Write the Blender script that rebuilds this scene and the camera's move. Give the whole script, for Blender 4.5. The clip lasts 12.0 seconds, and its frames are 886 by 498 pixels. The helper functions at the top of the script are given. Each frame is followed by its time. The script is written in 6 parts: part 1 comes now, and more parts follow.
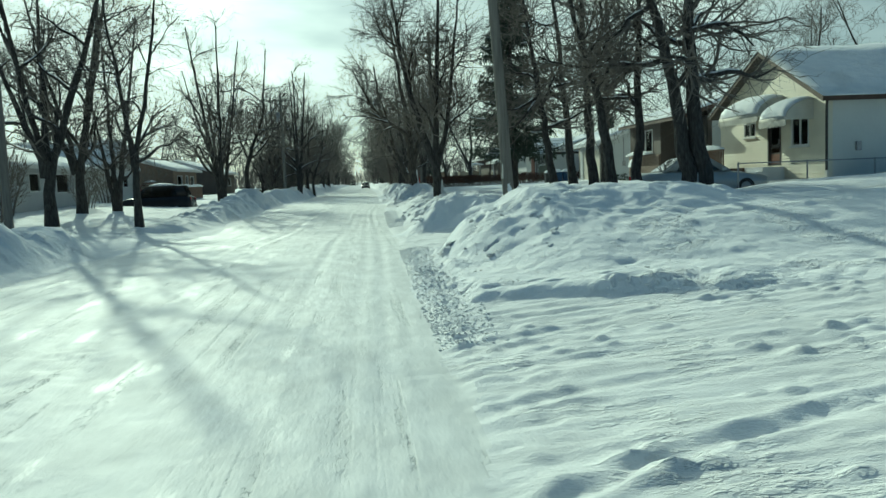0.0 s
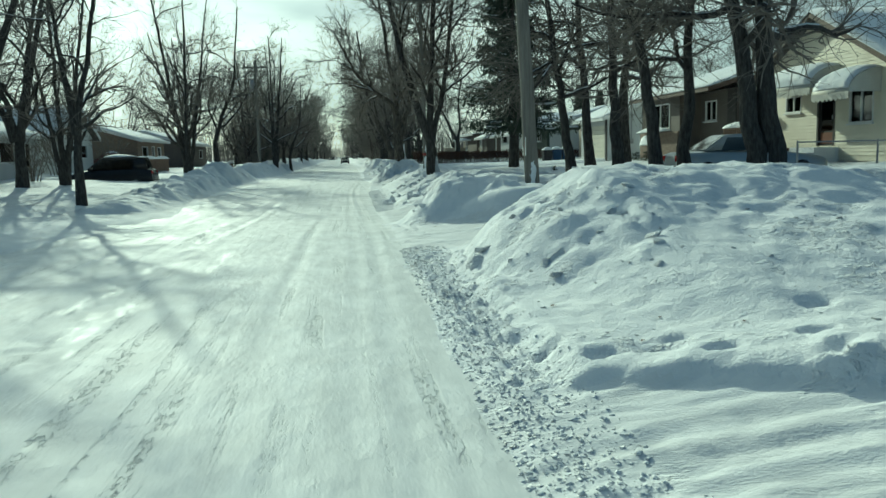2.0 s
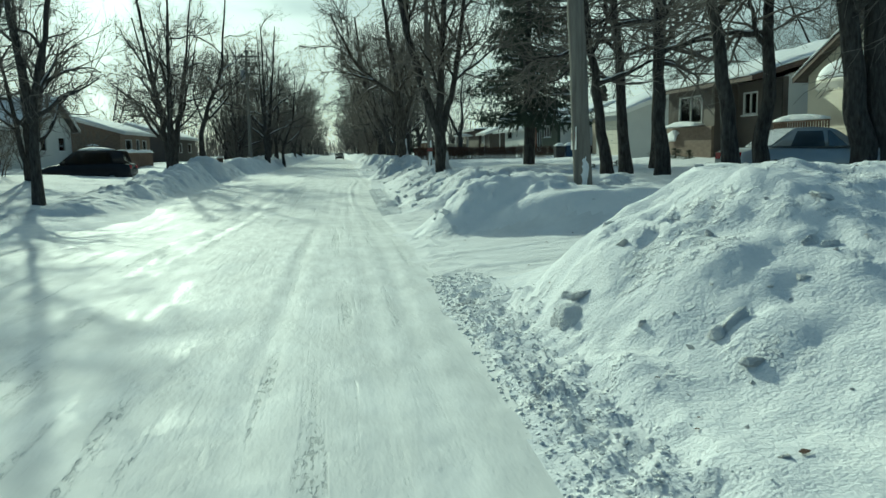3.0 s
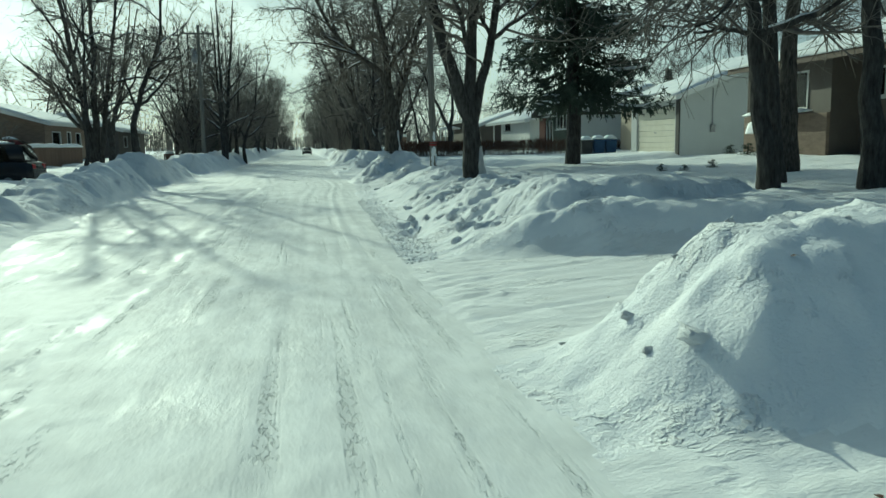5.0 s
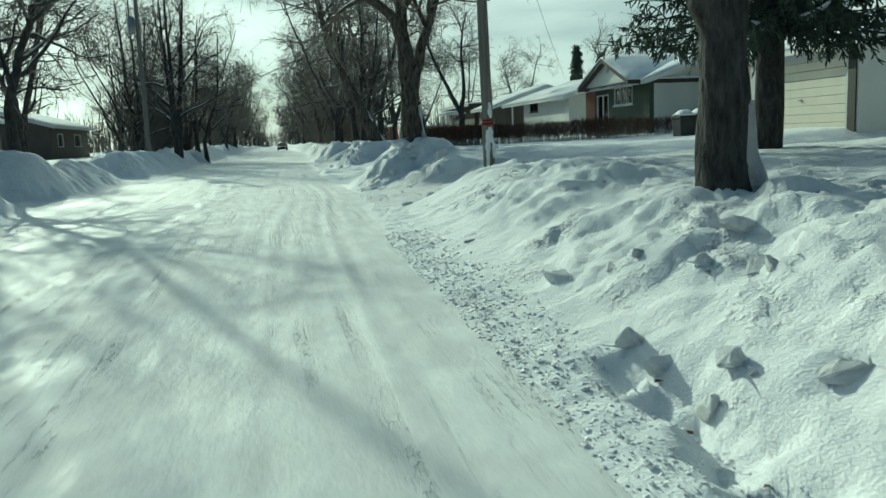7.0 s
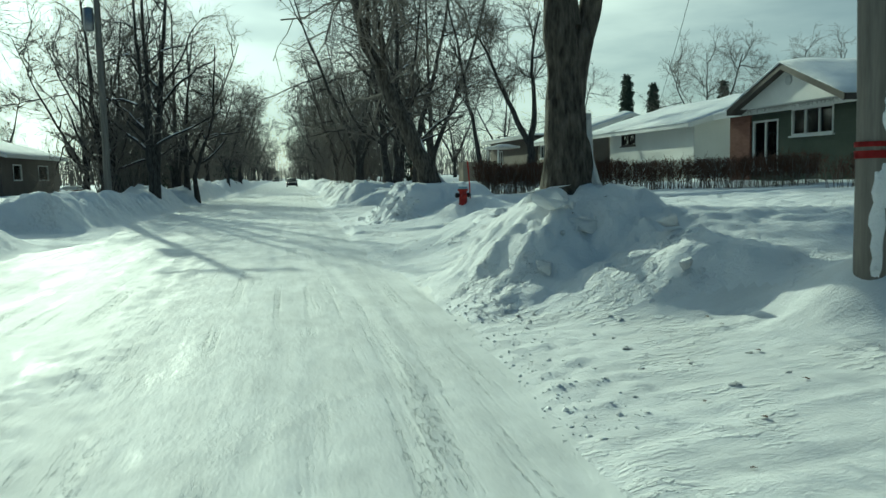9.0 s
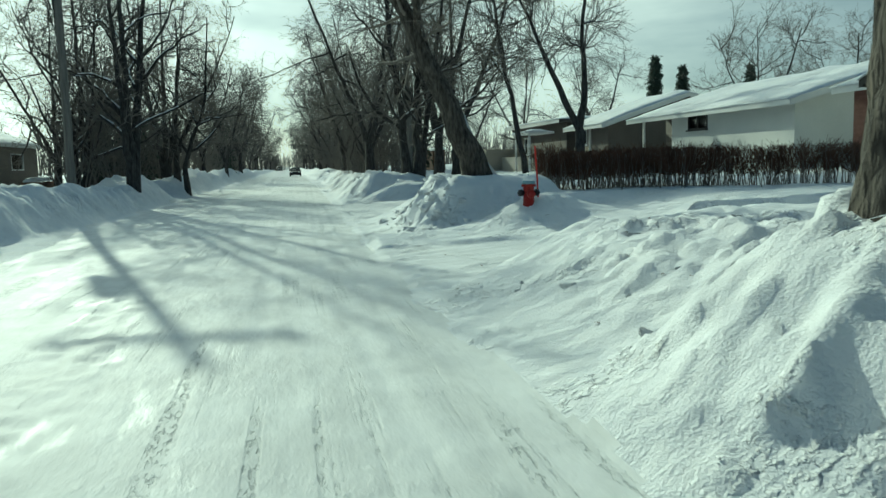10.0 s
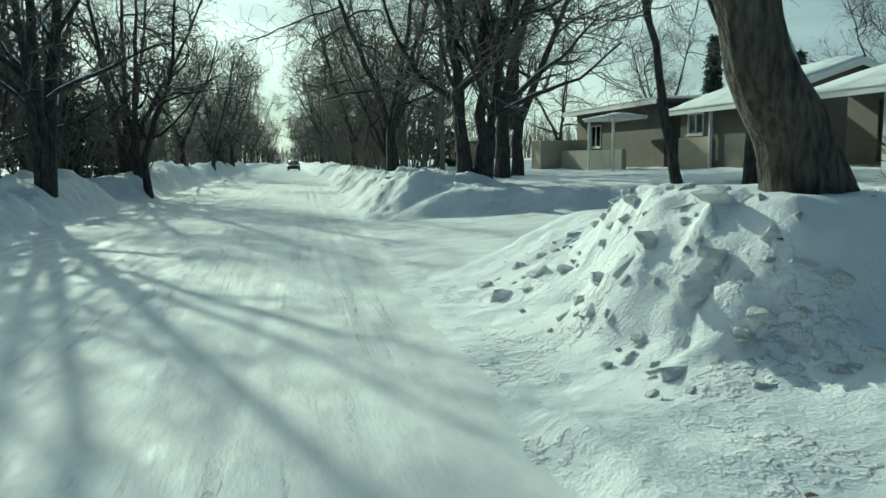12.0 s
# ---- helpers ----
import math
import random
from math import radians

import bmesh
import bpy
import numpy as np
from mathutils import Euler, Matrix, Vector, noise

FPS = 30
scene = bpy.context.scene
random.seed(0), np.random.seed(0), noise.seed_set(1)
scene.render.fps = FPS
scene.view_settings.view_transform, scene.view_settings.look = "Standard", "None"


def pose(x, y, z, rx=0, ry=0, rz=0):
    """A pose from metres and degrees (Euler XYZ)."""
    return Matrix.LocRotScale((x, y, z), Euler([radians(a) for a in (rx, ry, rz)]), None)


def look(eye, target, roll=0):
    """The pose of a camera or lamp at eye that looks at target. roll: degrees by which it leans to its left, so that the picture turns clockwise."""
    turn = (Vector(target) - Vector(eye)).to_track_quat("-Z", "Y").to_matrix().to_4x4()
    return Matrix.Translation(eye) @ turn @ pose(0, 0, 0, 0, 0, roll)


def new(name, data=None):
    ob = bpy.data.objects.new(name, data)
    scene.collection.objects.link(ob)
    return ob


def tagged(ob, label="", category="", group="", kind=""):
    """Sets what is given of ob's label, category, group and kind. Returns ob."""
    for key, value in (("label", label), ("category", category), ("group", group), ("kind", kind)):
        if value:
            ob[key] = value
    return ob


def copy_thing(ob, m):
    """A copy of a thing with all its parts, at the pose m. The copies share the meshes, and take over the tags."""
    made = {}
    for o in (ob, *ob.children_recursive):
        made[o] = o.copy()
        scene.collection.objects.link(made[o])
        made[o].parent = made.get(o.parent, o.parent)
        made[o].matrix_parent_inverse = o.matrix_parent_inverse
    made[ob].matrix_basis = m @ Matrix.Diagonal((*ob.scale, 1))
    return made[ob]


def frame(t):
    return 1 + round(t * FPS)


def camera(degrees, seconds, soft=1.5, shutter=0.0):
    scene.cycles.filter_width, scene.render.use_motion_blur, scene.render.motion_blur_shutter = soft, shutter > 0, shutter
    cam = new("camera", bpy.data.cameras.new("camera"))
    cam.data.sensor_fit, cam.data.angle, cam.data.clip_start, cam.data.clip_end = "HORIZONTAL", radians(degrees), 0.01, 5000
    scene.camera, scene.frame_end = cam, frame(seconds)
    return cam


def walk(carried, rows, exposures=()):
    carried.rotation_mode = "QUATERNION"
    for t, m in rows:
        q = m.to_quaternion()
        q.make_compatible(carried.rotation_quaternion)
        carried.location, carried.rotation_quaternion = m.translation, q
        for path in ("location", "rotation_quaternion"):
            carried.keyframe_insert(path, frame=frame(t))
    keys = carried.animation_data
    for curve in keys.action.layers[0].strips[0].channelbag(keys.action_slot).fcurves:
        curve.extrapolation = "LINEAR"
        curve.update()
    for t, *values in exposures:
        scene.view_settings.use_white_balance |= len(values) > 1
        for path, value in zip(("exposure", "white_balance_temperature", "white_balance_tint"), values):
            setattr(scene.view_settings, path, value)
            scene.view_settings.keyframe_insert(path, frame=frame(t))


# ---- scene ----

# ---------------------------------------------------------------- camera
cam = camera(58.0, 12.0, soft=1.5, shutter=0.06)
PATH = [
    (0.0, 0.000, 0.000, 1.557, -5.63, -5.04, 2.26),
    (0.5, -0.039, 0.873, 1.556, -5.79, -4.94, 2.08),
    (1.0, -0.084, 1.893, 1.562, -6.17, -5.60, 1.74),
    (1.5, -0.128, 3.114, 1.565, -6.69, -6.57, 1.35),
    (2.0, -0.157, 4.564, 1.564, -7.17, -6.78, 1.30),
    (2.5, -0.185, 6.337, 1.550, -7.46, -6.74, 1.03),
    (3.0, -0.287, 8.272, 1.514, -7.63, -7.03, 0.88),
    (3.5, -0.373, 10.395, 1.496, -7.91, -7.07, 0.84),
    (5.5, -0.546, 20.571, 1.549, -10.71, -7.99, 1.14),
    (6.0, -0.503, 23.548, 1.452, -11.17, -8.94, 1.77),
    (6.5, -0.430, 26.671, 1.356, -11.43, -8.95, 2.30),
    (7.0, -0.332, 29.909, 1.297, -11.46, -8.01, 2.35),
    (9.0, -0.113, 42.153, 1.466, -11.00, -5.37, 1.39),
    (9.5, -0.035, 45.015, 1.484, -10.76, -5.75, 1.33),
    (10.0, -0.008, 47.902, 1.499, -10.71, -6.15, 1.40),
    (10.5, 0.014, 50.679, 1.503, -10.66, -6.53, 1.18),
    (11.0, 0.030, 53.510, 1.508, -10.75, -6.58, 1.20),
    (11.5, 0.071, 56.325, 1.511, -10.86, -6.58, 0.94),
    (12.0, 0.113, 59.200, 1.511, -10.85, -6.53, 0.80),
]
KELVIN, TINT = 5450, -22
walk(cam, [(t, pose(x, y, z, 0, 0, yaw) @ pose(0, 0, 0, pitch) @ pose(0, 0, 0, 0, roll) @ pose(0, 0, 0, 90))
           for t, x, y, z, yaw, pitch, roll in PATH],
     exposures=[(t, stops, KELVIN, TINT) for t, stops in ((0.0, -0.53), (2.0, -0.56), (5.5, -0.62), (7.0, -0.56), (9.0, -0.52), (10.5, -0.48), (12.0, -0.40))])

# ---------------------------------------------------------------- light
SUN_AZ, SUN_EL = 16.0, 23.0   # degrees left of the street's axis, degrees up
az, el = radians(SUN_AZ), radians(SUN_EL)
sun_dir = Vector((-math.sin(az) * math.cos(el), math.cos(az) * math.cos(el), math.sin(el)))
sun_data = bpy.data.lights.new("sun", "SUN")
sun_data.energy, sun_data.angle, sun_data.color = 5.0, radians(0.6), (1.0, 0.90, 0.70)
sun = new("sun", sun_data)
sun.matrix_world = look(sun_dir * 80, (0, 0, 0))

world = bpy.data.worlds.new("winter_sky")
scene.world = world
world.use_nodes = True
wn, wl = world.node_tree.nodes, world.node_tree.links
wn.clear()
sky = wn.new("ShaderNodeTexSky")
sky.sky_type, sky.sun_disc = "NISHITA", False
sky.sun_elevation, sky.sun_rotation = el, -az
sky.air_density, sky.dust_density, sky.ozone_density = 1.0, 0.2, 1.5
w_coord = wn.new("ShaderNodeTexCoord")
w_map = wn.new("ShaderNodeMapping")
w_map.inputs["Scale"].default_value = (1.6, 1.6, 7.0)
w_noise = wn.new("ShaderNodeTexNoise")
w_noise.inputs["Scale"].default_value, w_noise.inputs["Detail"].default_value = 1.7, 7.0
w_ramp = wn.new("ShaderNodeValToRGB")
w_ramp.color_ramp.elements[0].position, w_ramp.color_ramp.elements[1].position = 0.36, 0.66
w_ramp.color_ramp.elements[0].color = (0.42, 0.42, 0.42, 1)
w_mix = wn.new("ShaderNodeMixRGB")
w_dot, w_pow, w_lift, w_cloud = wn.new("ShaderNodeVectorMath"), wn.new("ShaderNodeMapRange"), wn.new("ShaderNodeMapRange"), wn.new("ShaderNodeMixRGB")
w_dot.operation = "DOT_PRODUCT"
w_dot.inputs[1].default_value = sun_dir
w_pow.inputs["From Min"].default_value, w_pow.inputs["From Max"].default_value = -0.2, 1.0
w_lift.interpolation_type = "SMOOTHSTEP"
w_lift.inputs["From Min"].default_value, w_lift.inputs["From Max"].default_value = 0.30, 1.0
# thin cloud scatters the light forward: dull away from the sun, bright towards it
w_cloud.inputs["Color1"].default_value, w_cloud.inputs["Color2"].default_value = (2.0, 3.7, 6.4, 1), (40.0, 37.8, 32.5, 1)
wl.new(w_coord.outputs["Generated"], w_dot.inputs[0])
wl.new(w_dot.outputs["Value"], w_pow.inputs["Value"])
wl.new(w_dot.outputs["Value"], w_lift.inputs["Value"])
wl.new(w_lift.outputs["Result"], w_cloud.inputs["Fac"])
# the aureole round the veiled sun
w_near, w_glow = wn.new("ShaderNodeMath"), wn.new("ShaderNodeMixRGB")
w_near.operation, w_near.inputs[1].default_value = "POWER", 42.0
w_glow.inputs["Color2"].default_value = (85.0, 81.0, 72.0, 1)
wl.new(w_pow.outputs["Result"], w_near.inputs[0])
wl.new(w_near.outputs[0], w_glow.inputs["Fac"])
wl.new(w_cloud.outputs["Color"], w_glow.inputs["Color1"])
wl.new(w_glow.outputs["Color"], w_mix.inputs["Color2"])
w_scale = wn.new("ShaderNodeMath")
w_scale.operation, w_scale.inputs[1].default_value = "MULTIPLY", 0.9
w_bg, w_out = wn.new("ShaderNodeBackground"), wn.new("ShaderNodeOutputWorld")
w_bg.inputs["Strength"].default_value = 0.050
wl.new(w_coord.outputs["Generated"], w_map.inputs["Vector"])
wl.new(w_map.outputs["Vector"], w_noise.inputs["Vector"])
wl.new(w_noise.outputs["Fac"], w_ramp.inputs["Fac"])
wl.new(w_ramp.outputs["Color"], w_scale.inputs[0])
wl.new(w_scale.outputs[0], w_mix.inputs["Fac"])
wl.new(sky.outputs["Color"], w_mix.inputs["Color1"])
wl.new(w_mix.outputs["Color"], w_bg.inputs["Color"])
wl.new(w_bg.outputs["Background"], w_out.inputs["Surface"])


# ---------------------------------------------------------------- materials
def material(name, col_a, col_b, scale=6.0, rough=0.7, bump=0.3, bump_scale=40.0, stretch=(1, 1, 1), metal=0.0, detail=5.0,
             dist=0.02, spread=0.25, vary=0.0, spec=0.35):
    """A two-tone surface with a coarse and a fine noise, and fine relief."""
    m = bpy.data.materials.new(name)
    m.use_nodes = True
    n, l = m.node_tree.nodes, m.node_tree.links
    p = n["Principled BSDF"]
    coord, mp = n.new("ShaderNodeTexCoord"), n.new("ShaderNodeMapping")
    mp.inputs["Scale"].default_value = stretch
    l.new(coord.outputs["Object"], mp.inputs["Vector"])
    big, fine = n.new("ShaderNodeTexNoise"), n.new("ShaderNodeTexNoise")
    big.inputs["Scale"].default_value, big.inputs["Detail"].default_value = scale, detail
    fine.inputs["Scale"].default_value, fine.inputs["Detail"].default_value = bump_scale, 4.0
    ramp = n.new("ShaderNodeValToRGB")
    ramp.color_ramp.elements[0].position, ramp.color_ramp.elements[1].position = 0.5 - spread, 0.5 + spread
    ramp.color_ramp.elements[0].color, ramp.color_ramp.elements[1].color = (*col_a, 1), (*col_b, 1)
    l.new(mp.outputs["Vector"], big.inputs["Vector"])
    l.new(mp.outputs["Vector"], fine.inputs["Vector"])
    mixf = n.new("ShaderNodeMath")
    mixf.operation = "MULTIPLY_ADD"
    mixf.inputs[1].default_value = 0.35
    half = n.new("ShaderNodeMath")
    half.operation, half.inputs[1].default_value = "MULTIPLY", 0.65
    l.new(big.outputs["Fac"], half.inputs[0])
    l.new(fine.outputs["Fac"], mixf.inputs[0])
    l.new(half.outputs[0], mixf.inputs[2])
    l.new(mixf.outputs[0], ramp.inputs["Fac"])
    colour = ramp.outputs["Color"]
    if vary:
        info, hsv, k = n.new("ShaderNodeObjectInfo"), n.new("ShaderNodeHueSaturation"), n.new("ShaderNodeMath")
        k.operation, k.inputs[1].default_value, k.inputs[2].default_value = "MULTIPLY_ADD", 2 * vary, 1 - vary
        l.new(info.outputs["Random"], k.inputs[0])
        l.new(k.outputs[0], hsv.inputs["Value"])
        l.new(colour, hsv.inputs["Color"])
        colour = hsv.outputs["Color"]
    l.new(colour, p.inputs["Base Color"])
    b = n.new("ShaderNodeBump")
    b.inputs["Strength"].default_value, b.inputs["Distance"].default_value = bump, dist
    l.new(mixf.outputs[0], b.inputs["Height"])
    l.new(b.outputs["Normal"], p.inputs["Normal"])
    p.inputs["Roughness"].default_value, p.inputs["Metallic"].default_value = rough, metal
    p.inputs["Specular IOR Level"].default_value = spec
    return m


def snowy(name, col_a, col_b, coarse=0.03, grain=0.02, rough=0.8, spec=0.12, stretch=(1, 1, 1), marks=None, tread=0.0, ice=False):
    """Snow: two tones, soft lumps, crumbs and grain as relief; worn streaks, tyre tread and polished patches where they belong."""
    m = bpy.data.materials.new(name)
    m.use_nodes = True
    n, l = m.node_tree.nodes, m.node_tree.links
    p = n["Principled BSDF"]
    coord = n.new("ShaderNodeTexCoord")

    def mapped(scale):
        mp = n.new("ShaderNodeMapping")
        mp.inputs["Scale"].default_value = scale
        l.new(coord.outputs["Object"], mp.inputs["Vector"])
        return mp.outputs["Vector"]

    def noisy(scale, detail, vec, rough_=0.55):
        t = n.new("ShaderNodeTexNoise")
        t.inputs["Scale"].default_value, t.inputs["Detail"].default_value, t.inputs["Roughness"].default_value = scale, detail, rough_
        l.new(vec, t.inputs["Vector"])
        return t.outputs["Fac"]

    def calc(op, a, b, c=None):
        t = n.new("ShaderNodeMath")
        t.operation = op
        for k, v in enumerate((a, b, c)):
            if v is None:
                continue
            if isinstance(v, (int, float)):
                t.inputs[k].default_value = v
            else:
                l.new(v, t.inputs[k])
        return t.outputs[0]

    def band(v, lo, hi):
        t = n.new("ShaderNodeMapRange")
        t.interpolation_type = "SMOOTHSTEP"
        t.inputs["From Min"].default_value, t.inputs["From Max"].default_value = lo, hi
        l.new(v, t.inputs["Value"])
        return t.outputs["Result"]

    def mix(fac, a, b):
        t = n.new("ShaderNodeMixRGB")
        for k, v in zip(("Fac", "Color1", "Color2"), (fac, a, b)):
            if isinstance(v, tuple):
                t.inputs[k].default_value = (*v, 1)
            else:
                l.new(v, t.inputs[k])
        return t.outputs["Color"]

    vec = mapped(stretch)
    lump = noisy(3.2, 6.0, vec, 0.52)
    crumb = band(noisy(11.0, 4.0, vec, 0.6), 0.46, 0.68)
    patch = band(noisy(0.9, 4.0, mapped((1, 1, 1))), 0.50, 0.62)
    height = calc("MULTIPLY", lump, coarse)
    crumbs_ = calc("MULTIPLY", calc("MULTIPLY", crumb, patch), 1.2 * grain)
    height = calc("ADD", height, crumbs_)
    height = calc("MULTIPLY_ADD", noisy(42.0, 4.0, vec, 0.6), 0.6 * grain, height)
    colour = mix(band(noisy(2.0, 6.0, vec), 0.3, 0.7), col_a, col_b)
    if tread:
        wave = n.new("ShaderNodeTexWave")
        wave.bands_direction = "X"
        wave.inputs["Scale"].default_value, wave.inputs["Distortion"].default_value = 9.0, 2.2
        wave.inputs["Detail"].default_value, wave.inputs["Detail Scale"].default_value = 2.0, 1.6
        l.new(mapped((1, 0.8, 1)), wave.inputs["Vector"])
        on = band(noisy(1.0, 2.0, mapped((0.35, 3.6, 1))), 0.46, 0.58)
        height = calc("MULTIPLY_ADD", calc("MULTIPLY", wave.outputs["Fac"], on), tread, height)
    if marks:
        run = band(noisy(1.0, 3.0, mapped((5.5, 0.16, 1)), 0.6), 0.51, 0.63)
        where = band(noisy(1.0, 3.0, mapped((0.8, 0.30, 1))), 0.43, 0.58)
        speck = band(noisy(1.0, 4.0, mapped((26.0, 7.0, 1)), 0.7), 0.50, 0.62)
        worn = calc("MULTIPLY", calc("MULTIPLY", run, where), calc("MULTIPLY_ADD", speck, 0.7, 0.3))
        colour = mix(calc("MULTIPLY", worn, 0.85), colour, marks)
        height = calc("MULTIPLY_ADD", worn, -0.010, height)
        height = calc("MULTIPLY_ADD", noisy(1.0, 3.0, mapped((8.0, 1.8, 1)), 0.65), 0.010, height)
    l.new(colour, p.inputs["Base Color"])
    if ice:
        shine = band(noisy(1.0, 4.0, mapped((2.2, 0.5, 1)), 0.65), 0.54, 0.68)
        l.new(calc("MULTIPLY_ADD", shine, -0.14, rough), p.inputs["Roughness"])
    else:
        p.inputs["Roughness"].default_value = rough
    p.inputs["Specular IOR Level"].default_value = spec
    b = n.new("ShaderNodeBump")
    b.inputs["Strength"].default_value, b.inputs["Distance"].default_value = 1.0, 1.0
    l.new(height, b.inputs["Height"])
    l.new(b.outputs["Normal"], p.inputs["Normal"])
    return m


SNOW = snowy("snow", (0.80, 0.82, 0.85), (0.89, 0.90, 0.91), 0.055, 0.022)
SNOW_SOFT = snowy("settled_snow", (0.82, 0.84, 0.86), (0.88, 0.89, 0.90), 0.03, 0.008)
SNOW_ROAD = snowy("packed_snow", (0.70, 0.71, 0.71), (0.84, 0.85, 0.85), 0.014, 0.002, 0.62, 0.06, (1.3, 0.6, 1), marks=(0.55, 0.58, 0.58), ice=True)
SNOW_DRIVE = snowy("driven_snow", (0.74, 0.75, 0.76), (0.87, 0.88, 0.89), 0.020, 0.013, 0.75, 0.12, (0.6, 1.5, 1), tread=0.0008)
SNOW_CHUNK = snowy("broken_snow", (0.80, 0.81, 0.82), (0.90, 0.91, 0.92), 0.03, 0.02)
BARK = material("bark", (0.015, 0.0145, 0.014), (0.095, 0.090, 0.084), 5.0, 0.9, 1.0, 13.0, (3.0, 3.0, 0.75), dist=0.09, spread=0.18)
BARK_PALE = material("bark_pale", (0.018, 0.016, 0.0135), (0.15, 0.132, 0.11), 5.0, 0.9, 1.0, 11.0, (3.0, 3.0, 0.75), dist=0.12, spread=0.16)
TWIG = material("twig", (0.10, 0.088, 0.076), (0.26, 0.23, 0.20), 8.0, 0.85, 0.2, 30.0)
NEEDLE = material("needle", (0.028, 0.042, 0.032), (0.075, 0.10, 0.068), 3.0, 0.75, 0.2, 30.0)
HEDGE = material("hedge_twig", (0.045, 0.025, 0.019), (0.14, 0.075, 0.052), 5.0, 0.85, 0.2, 30.0)
POLE = material("pole_wood", (0.10, 0.095, 0.085), (0.27, 0.25, 0.22), 3.0, 0.85, 0.6, 16.0, (6, 6, 0.35), dist=0.01)
SIDING_CREAM = material("cream_siding", (0.68, 0.63, 0.50), (0.80, 0.75, 0.61), 1.2, 0.55, 0.1, 30.0, dist=0.004)
SIDING_GREY = material("grey_siding", (0.50, 0.51, 0.51), (0.60, 0.61, 0.60), 1.0, 0.6, 0.15, 26.0, dist=0.005)
SIDING_WHITE = material("white_siding", (0.62, 0.62, 0.59), (0.74, 0.74, 0.70), 0.9, 0.6, 0.15, 26.0, dist=0.005)
SIDING_GREEN = material("green_siding", (0.045, 0.062, 0.045), (0.085, 0.105, 0.075), 1.2, 0.6, 0.15, 26.0, dist=0.005)
SIDING_TAUPE = material("taupe_siding", (0.095, 0.082, 0.07), (0.15, 0.13, 0.112), 1.2, 0.65, 0.2, 26.0, dist=0.005)
BRICK_TAN = material("tan_brick", (0.17, 0.125, 0.095), (0.30, 0.235, 0.185), 3.0, 0.85, 0.6, 18.0, (1, 1, 3), dist=0.01)
BRICK_RED = material("red_brick", (0.16, 0.075, 0.055), (0.27, 0.14, 0.105), 4.0, 0.85, 0.6, 18.0, (1, 1, 3), dist=0.01)
STUCCO = material("beige_stucco", (0.40, 0.34, 0.26), (0.52, 0.46, 0.36), 1.0, 0.85, 0.3, 40.0, dist=0.004)
TRIM_WHITE = material("white_trim", (0.68, 0.68, 0.66), (0.80, 0.80, 0.78), 2.0, 0.45, 0.1, 30.0)
TRIM_DARK = material("dark_trim", (0.03, 0.027, 0.024), (0.06, 0.055, 0.05), 2.0, 0.5, 0.1, 30.0)
TRIM_BROWN = material("brown_trim", (0.055, 0.034, 0.025), (0.11, 0.07, 0.05), 2.0, 0.6, 0.15, 30.0)
SHINGLE = material("shingle", (0.05, 0.045, 0.04), (0.11, 0.10, 0.09), 5.0, 0.9, 0.5, 30.0)
GARAGE_DOOR = material("garage_door", (0.58, 0.55, 0.45), (0.70, 0.67, 0.57), 2.0, 0.5, 0.1, 30.0)
DOOR_WOOD = material("door_wood", (0.10, 0.035, 0.02), (0.19, 0.075, 0.04), 5.0, 0.45, 0.2, 20.0, (6, 6, 0.5))
AWNING = material("awning", (0.50, 0.48, 0.42), (0.66, 0.64, 0.58), 2.0, 0.5, 0.1, 30.0)
RUBBER = material("rubber", (0.012, 0.012, 0.012), (0.03, 0.03, 0.03), 6.0, 0.8, 0.2, 40.0)
STEEL = material("steel", (0.25, 0.25, 0.26), (0.42, 0.42, 0.43), 6.0, 0.4, 0.1, 40.0, metal=0.9)
PAINT_SILVER = material("silver_paint", (0.40, 0.41, 0.41), (0.52, 0.53, 0.53), 1.0, 0.3, 0.05, 60.0, metal=0.5)
PAINT_BLACK = material("black_paint", (0.012, 0.012, 0.014), (0.03, 0.03, 0.033), 1.0, 0.25, 0.05, 60.0)
PAINT_RED = material("dark_red_paint", (0.10, 0.012, 0.012), (0.17, 0.02, 0.02), 1.0, 0.3, 0.05, 60.0)
HYDRANT_RED = material("hydrant_red", (0.22, 0.014, 0.012), (0.34, 0.026, 0.02), 9.0, 0.5, 0.3, 40.0, dist=0.004)
MARKER_RED = material("marker_red", (0.42, 0.02, 0.016), (0.55, 0.04, 0.03), 5.0, 0.5, 0.1, 40.0)
CAP_BLACK = material("cap_black", (0.012, 0.012, 0.014), (0.035, 0.035, 0.04), 9.0, 0.5, 0.3, 40.0, dist=0.004)
CAP_BLUE = material("cap_blue", (0.16, 0.28, 0.36), (0.30, 0.44, 0.52), 9.0, 0.5, 0.2, 40.0, dist=0.003)
TAPE_RED = material("tape_red", (0.28, 0.012, 0.015), (0.42, 0.025, 0.03), 9.0, 0.45, 0.1, 40.0)
BIN_BLUE = material("bin_blue", (0.015, 0.05, 0.12), (0.03, 0.085, 0.19), 4.0, 0.45, 0.1, 40.0)
BIN_GREY = material("bin_grey", (0.022, 0.024, 0.026), (0.05, 0.052, 0.055), 4.0, 0.5, 0.1, 40.0)
FENCE_WOOD = material("fence_wood", (0.10, 0.065, 0.045), (0.20, 0.13, 0.09), 4.0, 0.85, 0.4, 18.0, (5, 5, 0.6), vary=0.15)
FENCE_GREY = material("weathered_fence", (0.22, 0.205, 0.18), (0.36, 0.34, 0.30), 4.0, 0.85, 0.3, 18.0, (5, 5, 0.6), vary=0.1)
